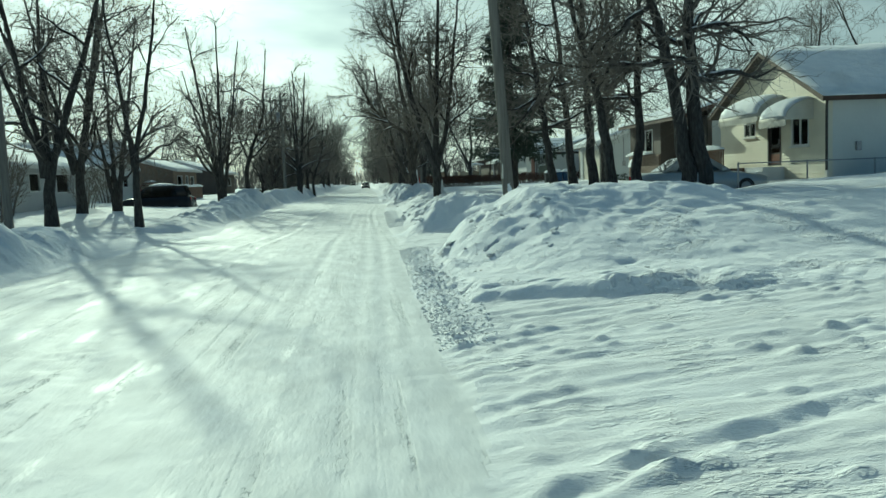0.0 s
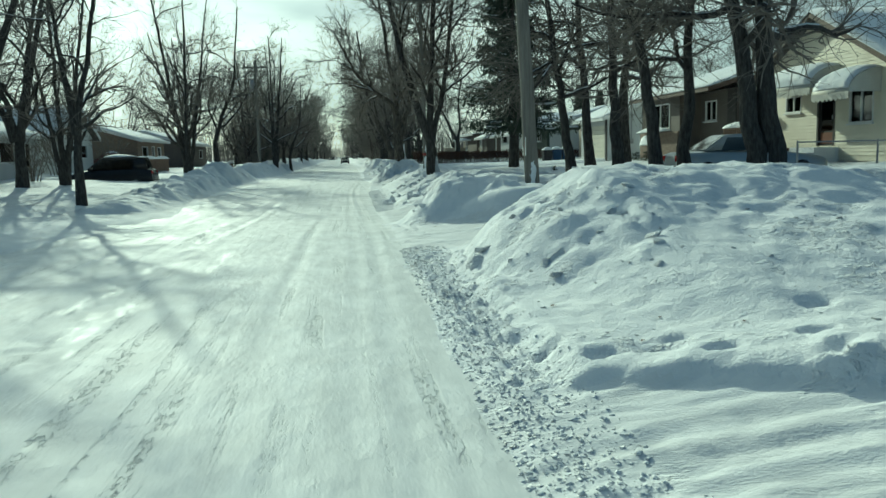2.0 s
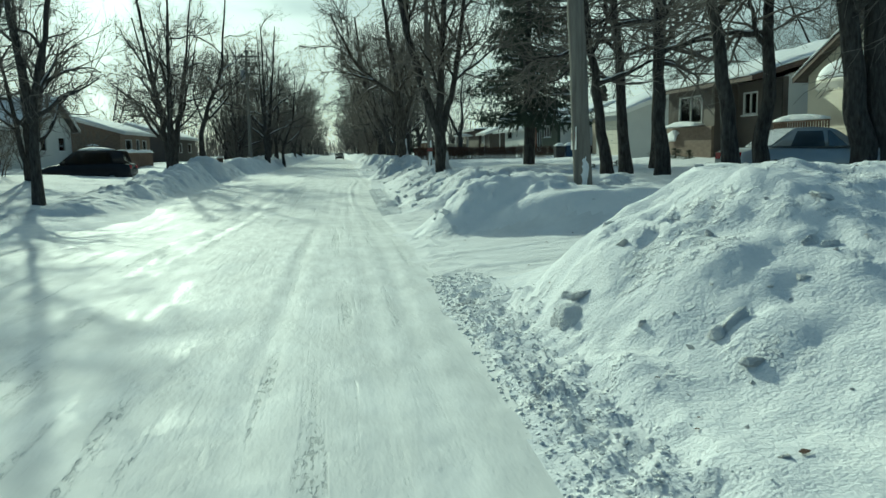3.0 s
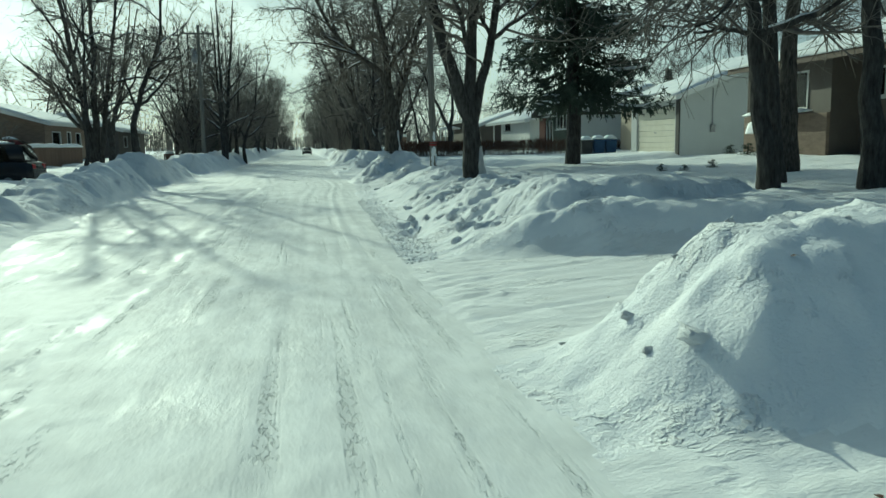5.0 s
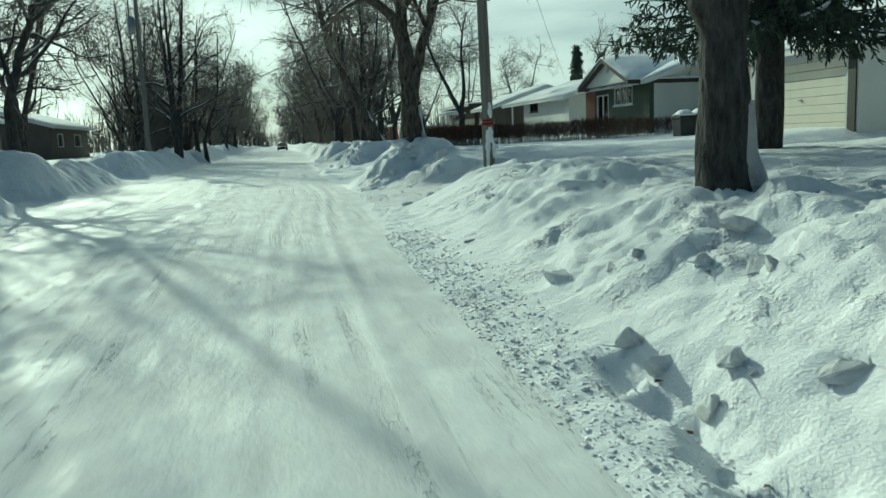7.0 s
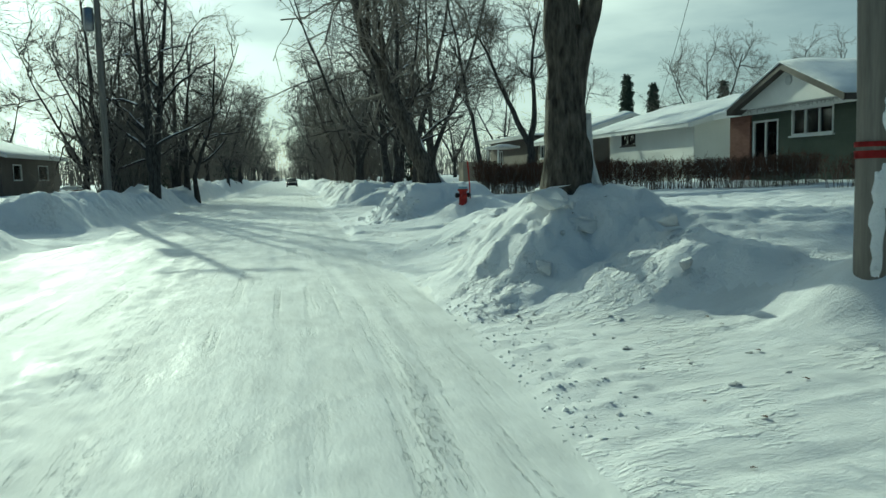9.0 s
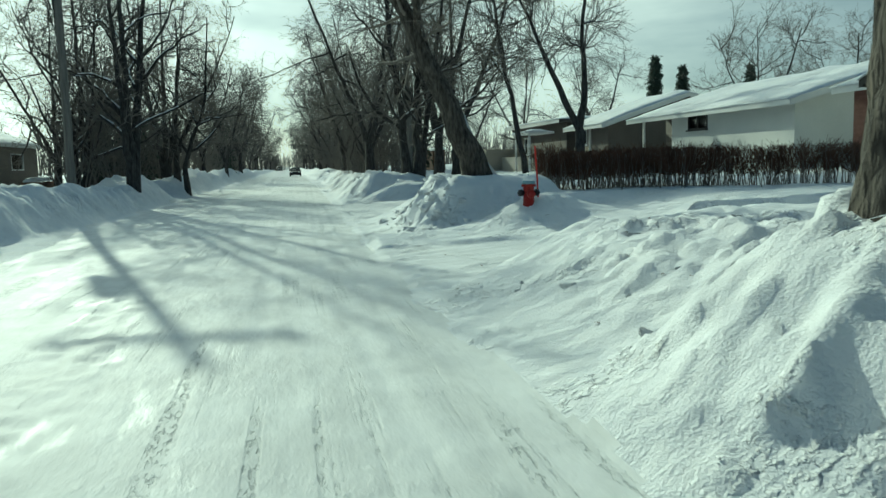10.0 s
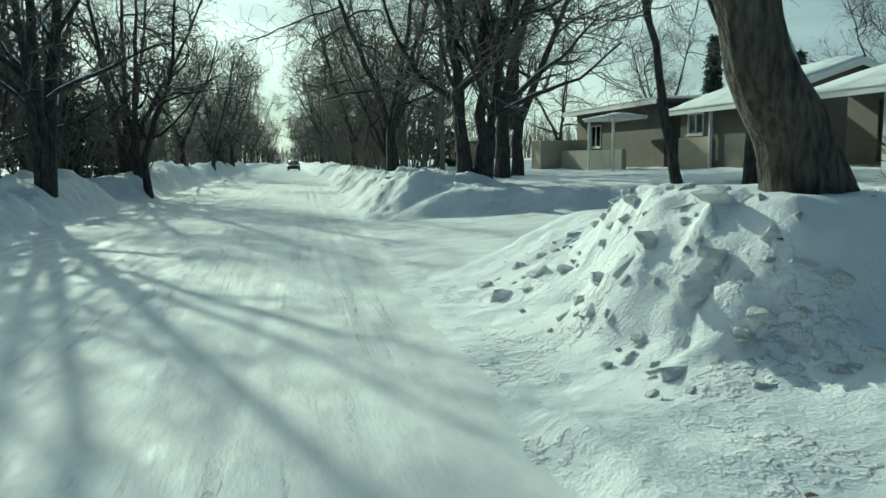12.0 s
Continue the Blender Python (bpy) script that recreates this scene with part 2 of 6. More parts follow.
LAMP_RED = material("lamp_red", (0.25, 0.01, 0.01), (0.40, 0.02, 0.02), 6.0, 0.25, 0.05, 40.0)
CURTAIN = material("curtain", (0.45, 0.47, 0.45), (0.62, 0.64, 0.61), 3.0, 0.9, 0.3, 10.0, (6, 6, 0.3))
CABLE = material("cable", (0.02, 0.02, 0.02), (0.04, 0.04, 0.04), 6.0, 0.7, 0.1, 40.0)


def glass(name, tint, rough=0.04):
    m = bpy.data.materials.new(name)
    m.use_nodes = True
    n, l = m.node_tree.nodes, m.node_tree.links
    n.remove(n["Principled BSDF"])
    out = n["Material Output"]
    tr, gl, mix, fres = n.new("ShaderNodeBsdfTransparent"), n.new("ShaderNodeBsdfGlossy"), n.new("ShaderNodeMixShader"), n.new("ShaderNodeFresnel")
    tr.inputs["Color"].default_value = (*tint, 1)
    gl.inputs["Roughness"].default_value = rough
    fres.inputs["IOR"].default_value = 1.9
    l.new(fres.outputs["Fac"], mix.inputs["Fac"])
    l.new(tr.outputs["BSDF"], mix.inputs[1])
    l.new(gl.outputs["BSDF"], mix.inputs[2])
    l.new(mix.outputs["Shader"], out.inputs["Surface"])
    return m


GLASS = glass("window_glass", (0.55, 0.60, 0.60))
CAR_GLASS = glass("car_glass", (0.25, 0.28, 0.28))


# ---------------------------------------------------------------- mesh helpers
def mesh_of(name, verts, faces, mat, smooth=False):
    """A mesh from arrays; faces may be an (n, 4) array or a list of tuples."""
    me = bpy.data.meshes.new(name)
    if isinstance(faces, np.ndarray):
        k = faces.shape[1]
        me.vertices.add(len(verts))
        me.vertices.foreach_set("co", np.asarray(verts, dtype=np.float32).ravel())
        me.loops.add(faces.size)
        me.loops.foreach_set("vertex_index", faces.astype(np.int32).ravel())
        me.polygons.add(len(faces))
        me.polygons.foreach_set("loop_start", (np.arange(len(faces)) * k).astype(np.int32))
        me.polygons.foreach_set("loop_total", np.full(len(faces), k, dtype=np.int32))
        me.update(calc_edges=True)
    else:
        me.from_pydata([tuple(v) for v in verts], [], faces)
    if smooth:
        me.polygons.foreach_set("use_smooth", np.ones(len(me.polygons), dtype=bool))
    me.materials.append(mat)
    me.validate()
    return me


def part(name, bm, mat, parent, label="", smooth=False):
    """Links a bmesh as one mesh object under a thing or a part."""
    me = bpy.data.meshes.new(name)
    bm.to_mesh(me)
    bm.free()
    if smooth:
        me.polygons.foreach_set("use_smooth", np.ones(len(me.polygons), dtype=bool))
    me.materials.append(mat)
    return hang(name, me, parent, label)


def hang(name, me, parent, label=""):
    ob = new(name, me)
    ob.parent = parent
    if label:
        tagged(ob, label)
    return ob


def thing(name, place, label, category, group="", turn=0.0, kind=""):
    e = new(name)
    e.empty_display_size = 0.2
    e.matrix_world = pose(*place, 0, 0, turn)
    return tagged(e, label, category, group, kind)


def add_box(bm, x0, x1, y0, y1, z0, z1, bevel=0.0):
    r = bmesh.ops.create_cube(bm, size=1.0)
    vs = r["verts"]
    for v in vs:
        v.co = Vector((x0 + (v.co.x + 0.5) * (x1 - x0), y0 + (v.co.y + 0.5) * (y1 - y0), z0 + (v.co.z + 0.5) * (z1 - z0)))
    if bevel:
        es = list({e for v in vs for e in v.link_edges})
        bmesh.ops.bevel(bm, geom=es, offset=bevel, segments=2, affect="EDGES", profile=0.5)
    return vs


def box(x0, x1, y0, y1, z0, z1, bevel=0.0):
    bm = bmesh.new()
    add_box(bm, x0, x1, y0, y1, z0, z1, bevel)
    return bm


def add_prism(bm, poly, axis, a, b):
    """Extrude a 2D polygon along an axis. poly: the two other coordinates, in x, y, z order."""
    def at(p, s):
        return Vector((s, p[0], p[1])) if axis == "x" else Vector((p[0], s, p[1])) if axis == "y" else Vector((p[0], p[1], s))
    lo, hi = [bm.verts.new(at(p, a)) for p in poly], [bm.verts.new(at(p, b)) for p in poly]
    n = len(poly)
    bm.faces.new(lo)
    bm.faces.new(hi[::-1])
    for i in range(n):
        bm.faces.new((lo[i], hi[i], hi[(i + 1) % n], lo[(i + 1) % n]))
    bmesh.ops.recalc_face_normals(bm, faces=bm.faces)


def prism(poly, axis, a, b):
    bm = bmesh.new()
    add_prism(bm, poly, axis, a, b)
    return bm


def add_tube(bm, pts, radii, n=10):
    """A tapered tube along points, with closed ends."""
    rings = []
    pts = [Vector(p) for p in pts]
    for i, p in enumerate(pts):
        t = (pts[min(i + 1, len(pts) - 1)] - pts[max(i - 1, 0)]).normalized()
        u = t.cross(Vector((1, 0, 0)) if abs(t.x) < 0.8 else Vector((0, 1, 0))).normalized()
        v = t.cross(u)
        rings.append([bm.verts.new(p + radii[i] * (math.cos(a) * u + math.sin(a) * v)) for a in [2 * math.pi * k / n for k in range(n)]])
    for a, b in zip(rings, rings[1:]):
        for k in range(n):
            bm.faces.new((a[k], a[(k + 1) % n], b[(k + 1) % n], b[k]))
    bm.faces.new(rings[0][::-1])
    bm.faces.new(rings[-1])
    bmesh.ops.recalc_face_normals(bm, faces=bm.faces)


def tube(pts, radii, n=10):
    bm = bmesh.new()
    add_tube(bm, pts, radii, n)
    return bm


def sstep(a, b, x):
    t = np.clip((x - a) / (b - a), 0, 1)
    return t * t * (3 - 2 * t)


TABLE = np.random.RandomState(7).rand(256, 256)


def vnoise(x, y):
    """Smooth value noise in 0..1, in numpy."""
    xi, yi = np.floor(x).astype(int), np.floor(y).astype(int)
    fx, fy = x - xi, y - yi
    fx, fy = fx * fx * (3 - 2 * fx), fy * fy * (3 - 2 * fy)
    a, b = TABLE[xi % 256, yi % 256], TABLE[(xi + 1) % 256, yi % 256]
    c, d = TABLE[xi % 256, (yi + 1) % 256], TABLE[(xi + 1) % 256, (yi + 1) % 256]
    return (a * (1 - fx) + b * fx) * (1 - fy) + (c * (1 - fx) + d * fx) * fy


def fbm(x, y, octaves=4, gain=0.5):
    s, amp, tot = 0.0, 1.0, 0.0
    for k in range(octaves):
        s = s + amp * (vnoise(x * 2 ** k + 17.3 * k, y * 2 ** k + 9.1 * k) - 0.5)
        tot += amp
        amp *= gain
    return s / tot * 2


def cells(x, y, seed=0):
    """Cell noise: the distance to the nearest scattered point, and that cell's random value."""
    xi, yi = np.floor(x).astype(int), np.floor(y).astype(int)
    best, val = np.full(np.shape(x), 9.0), np.zeros(np.shape(x))
    for i in (-1, 0, 1):
        for j in (-1, 0, 1):
            cx, cy = xi + i, yi + j
            px = cx + TABLE[(cx + 31 * seed) % 256, cy % 256]
            py = cy + TABLE[(cx + 77) % 256, (cy + 13 + seed) % 256]
            d = np.hypot(x - px, y - py)
            near = d < best
            best, val = np.where(near, d, best), np.where(near, TABLE[(cx + 5) % 256, (cy + 99) % 256], val)
    return best, val


# ---------------------------------------------------------------- the lie of the land
def base_z(y):
    return np.interp(y, [-50, 0, 8.8, 11.5, 20.6, 23.5, 26.7, 30, 36, 42.1, 47.5, 59, 79, 300],
                     [.045, .045, .013, 0, .035, -.045, -.125, -.175, -.115, -.035, 0, .01, 0, 0])


def right_edge(y):
    return 0.50 + 0.0128 * np.clip(y, -20, 110) + 0.55 * np.exp(-((y - 50) / 5.0) ** 2) * 0.6


def left_edge(y):
    return -6.15 + 0.0145 * np.clip(y, -20, 90)


# driveways on the near side of the street: from, to
DRIVES = [(1.5, 9.3), (16.8, 21.0), (23.5, 28.9), (44.6, 49.2), (57.6, 61.3), (69.4, 77.6), (98.0, 102.5), (125.0, 129.0)]
DRIVES_LEFT = [(20.0, 31.0), (49.0, 53.0), (62.0, 66.0), (88.0, 92.0)]


def drive_mask(dr, y, spans, soft):
    d = np.zeros(np.shape(y))
    wob = (0.35 - 0.22 * (1 - sstep(11, 14, y))) * fbm(dr * 0.6 + 3, y * 0.5, 3)
    flare = 0.3 * np.exp(-np.clip(dr, 0, 9) / 0.8)
    inner = np.clip(dr - 0.8, 0, 5)
    for a, b in spans:
        a, b = a + 0.06 * inner, b - 0.42 * inner
        d = np.maximum(d, sstep(a - flare - soft * 0.5, a - flare + soft * 0.5, y + wob) * (1 - sstep(b + flare - soft * 0.5, b + flare + soft * 0.5, y + wob)))
    return d


def heap(dr, y, y0, y1, rise, fall, d0, d1, d2, d3, h):
    """A ploughed heap: it rises over `rise` from y0, falls over `fall` to y1, climbs from d0 to d1 off the road and dies from d2 to d3."""
    wy = y + 0.5 * fbm(dr * 0.5 + 40, y * 0.35, 3)
    wd = dr + 0.35 * fbm(dr * 0.7 + 11, y * 0.6 + 5, 3)
    up = np.clip((wy - y0) / rise, 0, 1)
    f = (0.8 * np.sin(up * np.pi / 2) + 0.2 * sstep(0, 1, up)) * (1 - sstep(y1 - fall, y1, wy))
    g = sstep(d0, d1, wd) * (1 - sstep(d2, d3, wd))
    return h * f * g


def mound(dr, y):
    """The big heap beside the first drive: a long gentle apron towards the drive, a rough steep far end."""
    wy = y + 0.45 * fbm(dr * 0.5 + 40, y * 0.35, 3)
    wd = dr + 0.45 * fbm(dr * 0.7 + 11, y * 0.6 + 5, 3)
    yy = y + 0.42 * np.clip(dr - 0.6, 0, 4) + 0.12 * fbm(dr * 0.9 + 40, y * 0.35, 3)
    apron = np.clip((yy - 9.3) / 3.6, 0, 1) * 0.42
    crest = sstep(11.2, 15.0, wy) * 0.58
    f = (apron + crest) * (1 - sstep(15.2, 17.1, wy))
    g = np.clip((wd - 0.75) / 1.7, 0, 1) ** 0.75 * (1 - sstep(5.2, 9.5, wd))
    lip = (0.15 + 0.055 * np.clip(dr, 0, 4) + 0.05 * fbm(dr * 1.4, y * 1.4 + 3, 2)) * sstep(9.0, 9.1, yy) * (1 - sstep(15, 16.5, wy)) * sstep(0.5, 0.8, dr)
    return np.maximum(1.30 * f * g, lip)


def ground_z(x, y):
    x, y = np.asarray(x, dtype=float), np.asarray(y, dtype=float)
    b, er, el = base_z(y), right_edge(y), left_edge(y)
    dr, dl = x - er, el - x
    big, mid = fbm(x * 0.22 + 50, y * 0.22, 4), fbm(x * 0.9, y * 0.9 + 30, 4)
    fine = fbm(x * 3.3 + 9, y * 3.3, 4)
    # road: packed, with long shallow ruts
    rut = fbm(x * 3.1, y * 0.10 + 4, 3) * 0.008 + fbm(x * 9.0, y * 0.35, 2) * 0.005 + fbm(x * 5.0 + 3, y * 4.0, 3) * 0.004
    track = np.zeros(np.shape(x))
    for k, (off, w, deep) in enumerate(((0.12, 0.085, 0.016), (-0.16, 0.07, 0.012), (-0.92, 0.09, 0.013), (-1.12, 0.07, 0.010), (-3.05, 0.16, 0.022), (-2.85, 0.10, 0.014), (-4.35, 0.10, 0.010))):
        q = x - (right_edge(y) - 0.55 + off + 0.22 * fbm(y * 0.05 + 10 * k, y * 0 + k, 2))
        track = track - deep * np.exp(-(q / w) ** 2) * (0.6 + 0.8 * vnoise(y * 0.3 + k, y * 0)) + 0.35 * deep * np.exp(-((np.abs(q) - 1.9 * w) / (0.6 * w)) ** 2)
    track = track * (0.35 + 0.65 * vnoise(x * 0.6 + 4, y * 0.12))
    # a churned ridge between the lanes
    qc = x + 2.95 - 0.02 * np.clip(y, 0, 90) + 0.25 * fbm(y * 0.12, y * 0 + 3, 2)
    churn = np.exp(-(qc / 0.42) ** 2) * (0.4 + 0.8 * vnoise(y * 0.35, y * 0 + 8)) + 0.5 * np.exp(-((qc + 0.95) / 0.25) ** 2) * vnoise(y * 0.3 + 40, y * 0)
    road_ridge = churn * (0.020 * (1 - np.abs(fbm(x * 5.0 + 2, y * 1.1, 3)) * 2) + 0.028 * fbm(x * 6.0, y * 2.6, 3) + 0.018 * fbm(x * 11.0, y * 8.0, 2))
    road = road_ridge + 0.7 * rut + 0.85 * track + 0.03 * np.exp(-((x + 2.2) / 1.8) ** 2) + 0.006 * fbm(x * 6, y * 6, 2)
    # right-hand side
    lot = 0.80 * sstep(0.25, 2.7, dr) + 0.12 * sstep(3, 9.0, dr) + 0.26 * sstep(9, 16, dr)
    lot = lot * (1 - 0.72 * (1 - sstep(9.2, 13.5, y)) * sstep(-2, 2, y)) * (1 - 0.50 * (1 - sstep(47.5, 49.6, y)) * sstep(44, 47, y))
    lot = lot + 0.10 * big * sstep(0.5, 3, dr)
    hs = heap(dr, y, -30, 0.5, 1, 1.0, 1.2, 2.6, 4, 7, 0.60)
    hs = np.maximum(hs, mound(dr, y))
    hs = np.maximum(hs, heap(dr, y, 20.7, 24.3, 1.7, 1.5, 0.25, 1.35, 4.2, 6.4, 1.0))
    hs = np.maximum(hs, heap(dr, y, 28.7, 45.0, 1.5, 4.0, 0.45, 2.7, 2.9, 6.0, 0.84 + 0.10 * fbm(y * 0.4, y * 0 + 2, 2)))
    hs = np.maximum(hs, heap(dr, y, 28.5, 33.5, 1.25, 3.0, 0.9, 2.6, 5.4, 6.8, 1.12))
    hs = np.maximum(hs, heap(dr, y, 48.2, 58.2, 3.2, 2.8, 0.3, 3.2, 4.0, 6.0, 0.78))
    hs = np.maximum(hs, heap(dr, y, 48.9, 54.6, 1.7, 2.6, 0.2, 2.6, 4.2, 6.6, 0.86 + 0.10 * fbm(y * 0.7, y * 0 + 4, 2)))
    hs = np.maximum(hs, (1.22 + 0.08 * mid) * np.exp(-(((x - 3.55 + 0.15 * mid) / 1.38) ** 2 + ((y - 51.6 + 0.3 * mid) / 1.6) ** 2) ** 1.4))
    hs = np.maximum(hs, heap(dr, y, 62.9, 69.4, 1.35, 3.6, 0.80, 2.05, 3.6, 5.2, 1.19))
    hs = np.maximum(hs, heap(dr, y, 77.3, 87.0, 1.5, 3.0, 0.4, 1.7, 3.2, 5.6, 1.05))
    hs = np.maximum(hs, heap(dr, y, 84.0, 400.0, 3.0, 9.0, 0.4, 1.8, 2.4, 4.6, 0.9 + 0.25 * fbm(y * 0.12, y * 0 + 7, 2)))
    right = np.maximum(lot, hs) + 0.035 * np.minimum(lot, hs)
    shelf = sstep(60.8, 60.9, y + 0.42 * np.clip(dr - 0.8, 0, 3)) * (1 - sstep(62.9, 63.7, y)) * (1 - sstep(4.0, 7.0, dr))
    right = right * (1 - shelf) + shelf * (0.07 + 0.075 * np.clip(dr, 0, 5) + 0.54 * np.exp(-(((x - 4.7) / 1.0) ** 2 + ((y - 62.5) / 0.8) ** 2)) + 0.02 * mid + 0.05 * sstep(61, 63, y))
    rough = np.clip(hs * 1.6, 0, 1) * sstep(0.2, 0.9, dr)
    rough = rough * (1 - 0.85 * sstep(1.5, 2.1, dr) * sstep(61, 62, y) * (1 - sstep(72, 74, y)))
    c1, v1 = cells(x * 1.9 + fine, y * 1.9 + mid, 1)
    c2, v2 = cells(x * 4.6 + mid, y * 4.6 + fine, 2)
    c3, v3 = cells(x * 8.5 + fine, y * 8.5 + mid, 3)
    face = sstep(0.2, 0.7, dr) * (1 - sstep(2.2, 3.6, dr)) * np.clip(hs * 2, 0, 1)
    smooth_face = 1 - 0.95 * sstep(1.8, 2.4, dr + 0.4 * mid) * sstep(61, 62, y) * (1 - sstep(72, 74, y))
    face = face * smooth_face
    crumb = 0.24 * (v1 - 0.45) * np.clip(1.6 - 2.3 * c1, 0, 1) * (v1 > 0.45) + 0.11 * (v2 - 0.5) * np.clip(1.6 - 2.3 * c2, 0, 1) * (v2 > 0.5)
    calm = 1 - 0.85 * sstep(9.0, 9.4, y) * (1 - sstep(11.5, 13.2, y)) - 0.55 * sstep(11.5, 13.2, y) * (1 - sstep(16.5, 17.5, y))
    right = right + rough * (0.085 * mid + 0.065 * fine) * (0.4 + 0.6 * calm) + face * crumb * calm * (1 - 0.10 * sstep(61, 63, y) * (1 - sstep(71, 73, y)))
    right = right + 0.045 * mid * sstep(0.6, 2, dr) * (0.3 + 0.7 * calm) + 0.016 * fine * sstep(0.1, 0.5, dr)
    # wind-scoured ripples and small pits
    wx, wy = x * 0.93 + y * 0.36, y * 0.93 - x * 0.36
    ripple = (1 - np.abs(fbm(wx * 1.3 + 0.5 * mid, wy * 4.2, 3)) * 1.8) ** 2
    scour = (1 - 0.75 * sstep(8.5, 9.5, y) * (1 - sstep(12.3, 13.5, y))) * sstep(0.9, 1.6, dr) * (1 - sstep(8, 12, dr)) * sstep(-0.15, 0.35, fbm(x * 0.35 + 70, y * 0.35 + 12, 2) + 0.15) * smooth_face
    right = right + 0.030 * scour * (ripple - 0.5)
    pits = (v2 > 0.62) * np.clip(1.2 - 2.6 * c2, 0, 1)
    trod = sstep(29.5, 31, y) * (1 - sstep(41, 43, y)) * sstep(1.9, 2.4, dr) * (1 - sstep(3.4, 4.0, dr)) + sstep(61.5, 62.5, y) * (1 - sstep(65, 66, y)) * sstep(2.6, 3.0, dr) * (1 - sstep(4.5, 5.0, dr))
    right = right - 0.085 * trod * pits
    # a broken, undercut ledge where a tyre dug into the bank
    ledge = np.exp(-(((x - 1.62 - 0.25 * mid) / 0.16) ** 2 + ((y - 33.2) / 1.1) ** 4))
    right = right - 0.24 * ledge * (0.6 + 0.8 * v2)
    # loose lumps along the ploughed edge
    loose = 0.25 + 0.75 * np.maximum(np.exp(-((y - 13.0) / 4.5) ** 2), np.exp(-((y - 47.0) / 4.0) ** 2))
    berm = sstep(-0.05, 0.15, dr) * (1 - sstep(0.5, 0.95, dr))
    right = right + berm * (0.015 + loose * (0.085 * np.clip(1.5 - 2.0 * c3, 0, 1) * v3 + 0.04 * np.clip(1.4 - 2 * c2, 0, 1) * v2) + 0.012 * fine)
    for fx_, fy_, turn in ((1.55, 9.65, 0.3), (1.95, 9.62, -0.4), (2.3, 9.42, 0.2), (3.0, 9.5, -0.2), (2.15, 9.85, 0.5), (3.5, 10.3, 0.1), (1.3, 10.1, 0.4)):
        u, v = (x - fx_) * math.cos(turn) + (y - fy_) * math.sin(turn), -(x - fx_) * math.sin(turn) + (y - fy_) * math.cos(turn)
        right = right - 0.075 * np.exp(-((u / 0.13) ** 4 + (v / 0.07) ** 4))
    # driveways
    drv = 0.012 + 0.07 * np.clip(dr, 0, 13)
    deep = 0.42 + 0.40 * (1 - sstep(9.5, 13, y))
    vy = y - 0.05 * x + 0.25 * fbm(x * 0.25, y * 0.3, 2)
    fill = 0.014 * fbm(x * 0.2 + 20, vy * 2.6, 3) + 0.026 * fbm(x * 0.45 + 4, vy * 7.0, 3, 0.7) + 0.016 * fbm(x * 4.0, vy * 9.0, 3)
    # tyre ruts with thrown-up shoulders and the print of the tread
    for k, yc in enumerate((4.1, 5.3, 6.1, 7.2, 7.8, 8.7, 18.0, 19.6, 25.2, 26.4, 27.3, 45.6, 46.4, 47.6, 58.6, 59.2, 60.1, 60.6, 72.4, 73.5, 75.4)):
        q = y - yc - 0.7 * fbm(x * 0.22 + 7 * k, x * 0 + k, 3) - (0.07 - 0.05 * (k % 3)) * (x - 2) + 0.5 * np.exp(-np.clip(dr, 0, 5) / 0.8)
        worn = 0.3 + 0.9 * vnoise(x * 0.8 + 3 * k, y * 0.4)
        fill = fill + worn * ((-0.026 + 0.007 * np.sin(x * 34 + 18 * np.abs(q))) * np.exp(-(q / 0.085) ** 4) + 0.020 * np.exp(-((np.abs(q) - 0.16) / 0.055) ** 2) * (0.3 + 1.2 * vnoise(x * 4.5 + k, y * 4.5)))
    # broken crust between the ruts
    c4, v4 = cells(x * 4.6 + 0.4 * mid, y * 8.5 + 0.4 * fine, 4)
    fill = fill + 0.085 * (v4 > 0.55) * (v4 - 0.45) * np.clip(1.4 - 2.4 * c4, 0, 1) * sstep(-0.25, 0.25, fbm(x * 0.6, y * 1.2 + 9, 3))
    drv = drv + deep * fill + 0.03 * np.clip(1.1 - 1.5 * c2, 0, 1) * v2 * (1 - sstep(0.6, 1.4, dr))
    hump = np.exp(-(((x - 4.7) / 0.8) ** 2 + ((y - 47.8) / 0.6) ** 2))
    d = np.maximum(drive_mask(dr, y, DRIVES[:1] + DRIVES[4:5], 0.22), drive_mask(dr, y, DRIVES[1:4] + DRIVES[5:], 1.1)) * (1 - sstep(11, 16, dr)) * (1 - 0.9 * hump)
    right = right + (0.82 - right) * hump
    right = right * (1 - d) + drv * d
    # left-hand side
    hl = (0.54 + 0.50 * fbm(y * 0.30 + 3, y * 0 + 1, 3)) * sstep(0.3, 1.5, dl) * (1 - sstep(1.9, 4.2, dl))
    hl = hl + 0.55 * sstep(40, 52, y) * sstep(0.2, 1.6, dl) * (1 - sstep(2.2, 5.0, dl)) * (0.7 + 0.5 * fbm(y * 0.35, y * 0 + 12, 2))
    lotl = 0.20 * sstep(0.2, 2.5, dl) + 0.28 * sstep(3, 10, dl) + 0.30 * sstep(30, 60, y) * sstep(0.5, 4, dl)
    left = np.maximum(lotl, hl) + 0.05 * big * sstep(0.5, 3, dl) + (0.07 * mid + 0.02 * fine) * sstep(0.3, 1.2, dl)
    left = left + np.clip(hl * 2, 0, 1) * (crumb * 1.4 + 0.15 * mid + 0.03 * fine)
    dmask = drive_mask(dl, y, DRIVES_LEFT, 1.2) * (1 - sstep(9, 14, dl))
    left = left * (1 - dmask) + dmask * (0.02 + 0.045 * np.clip(dl, 0, 12) + 0.03 * mid + 0.012 * fine)
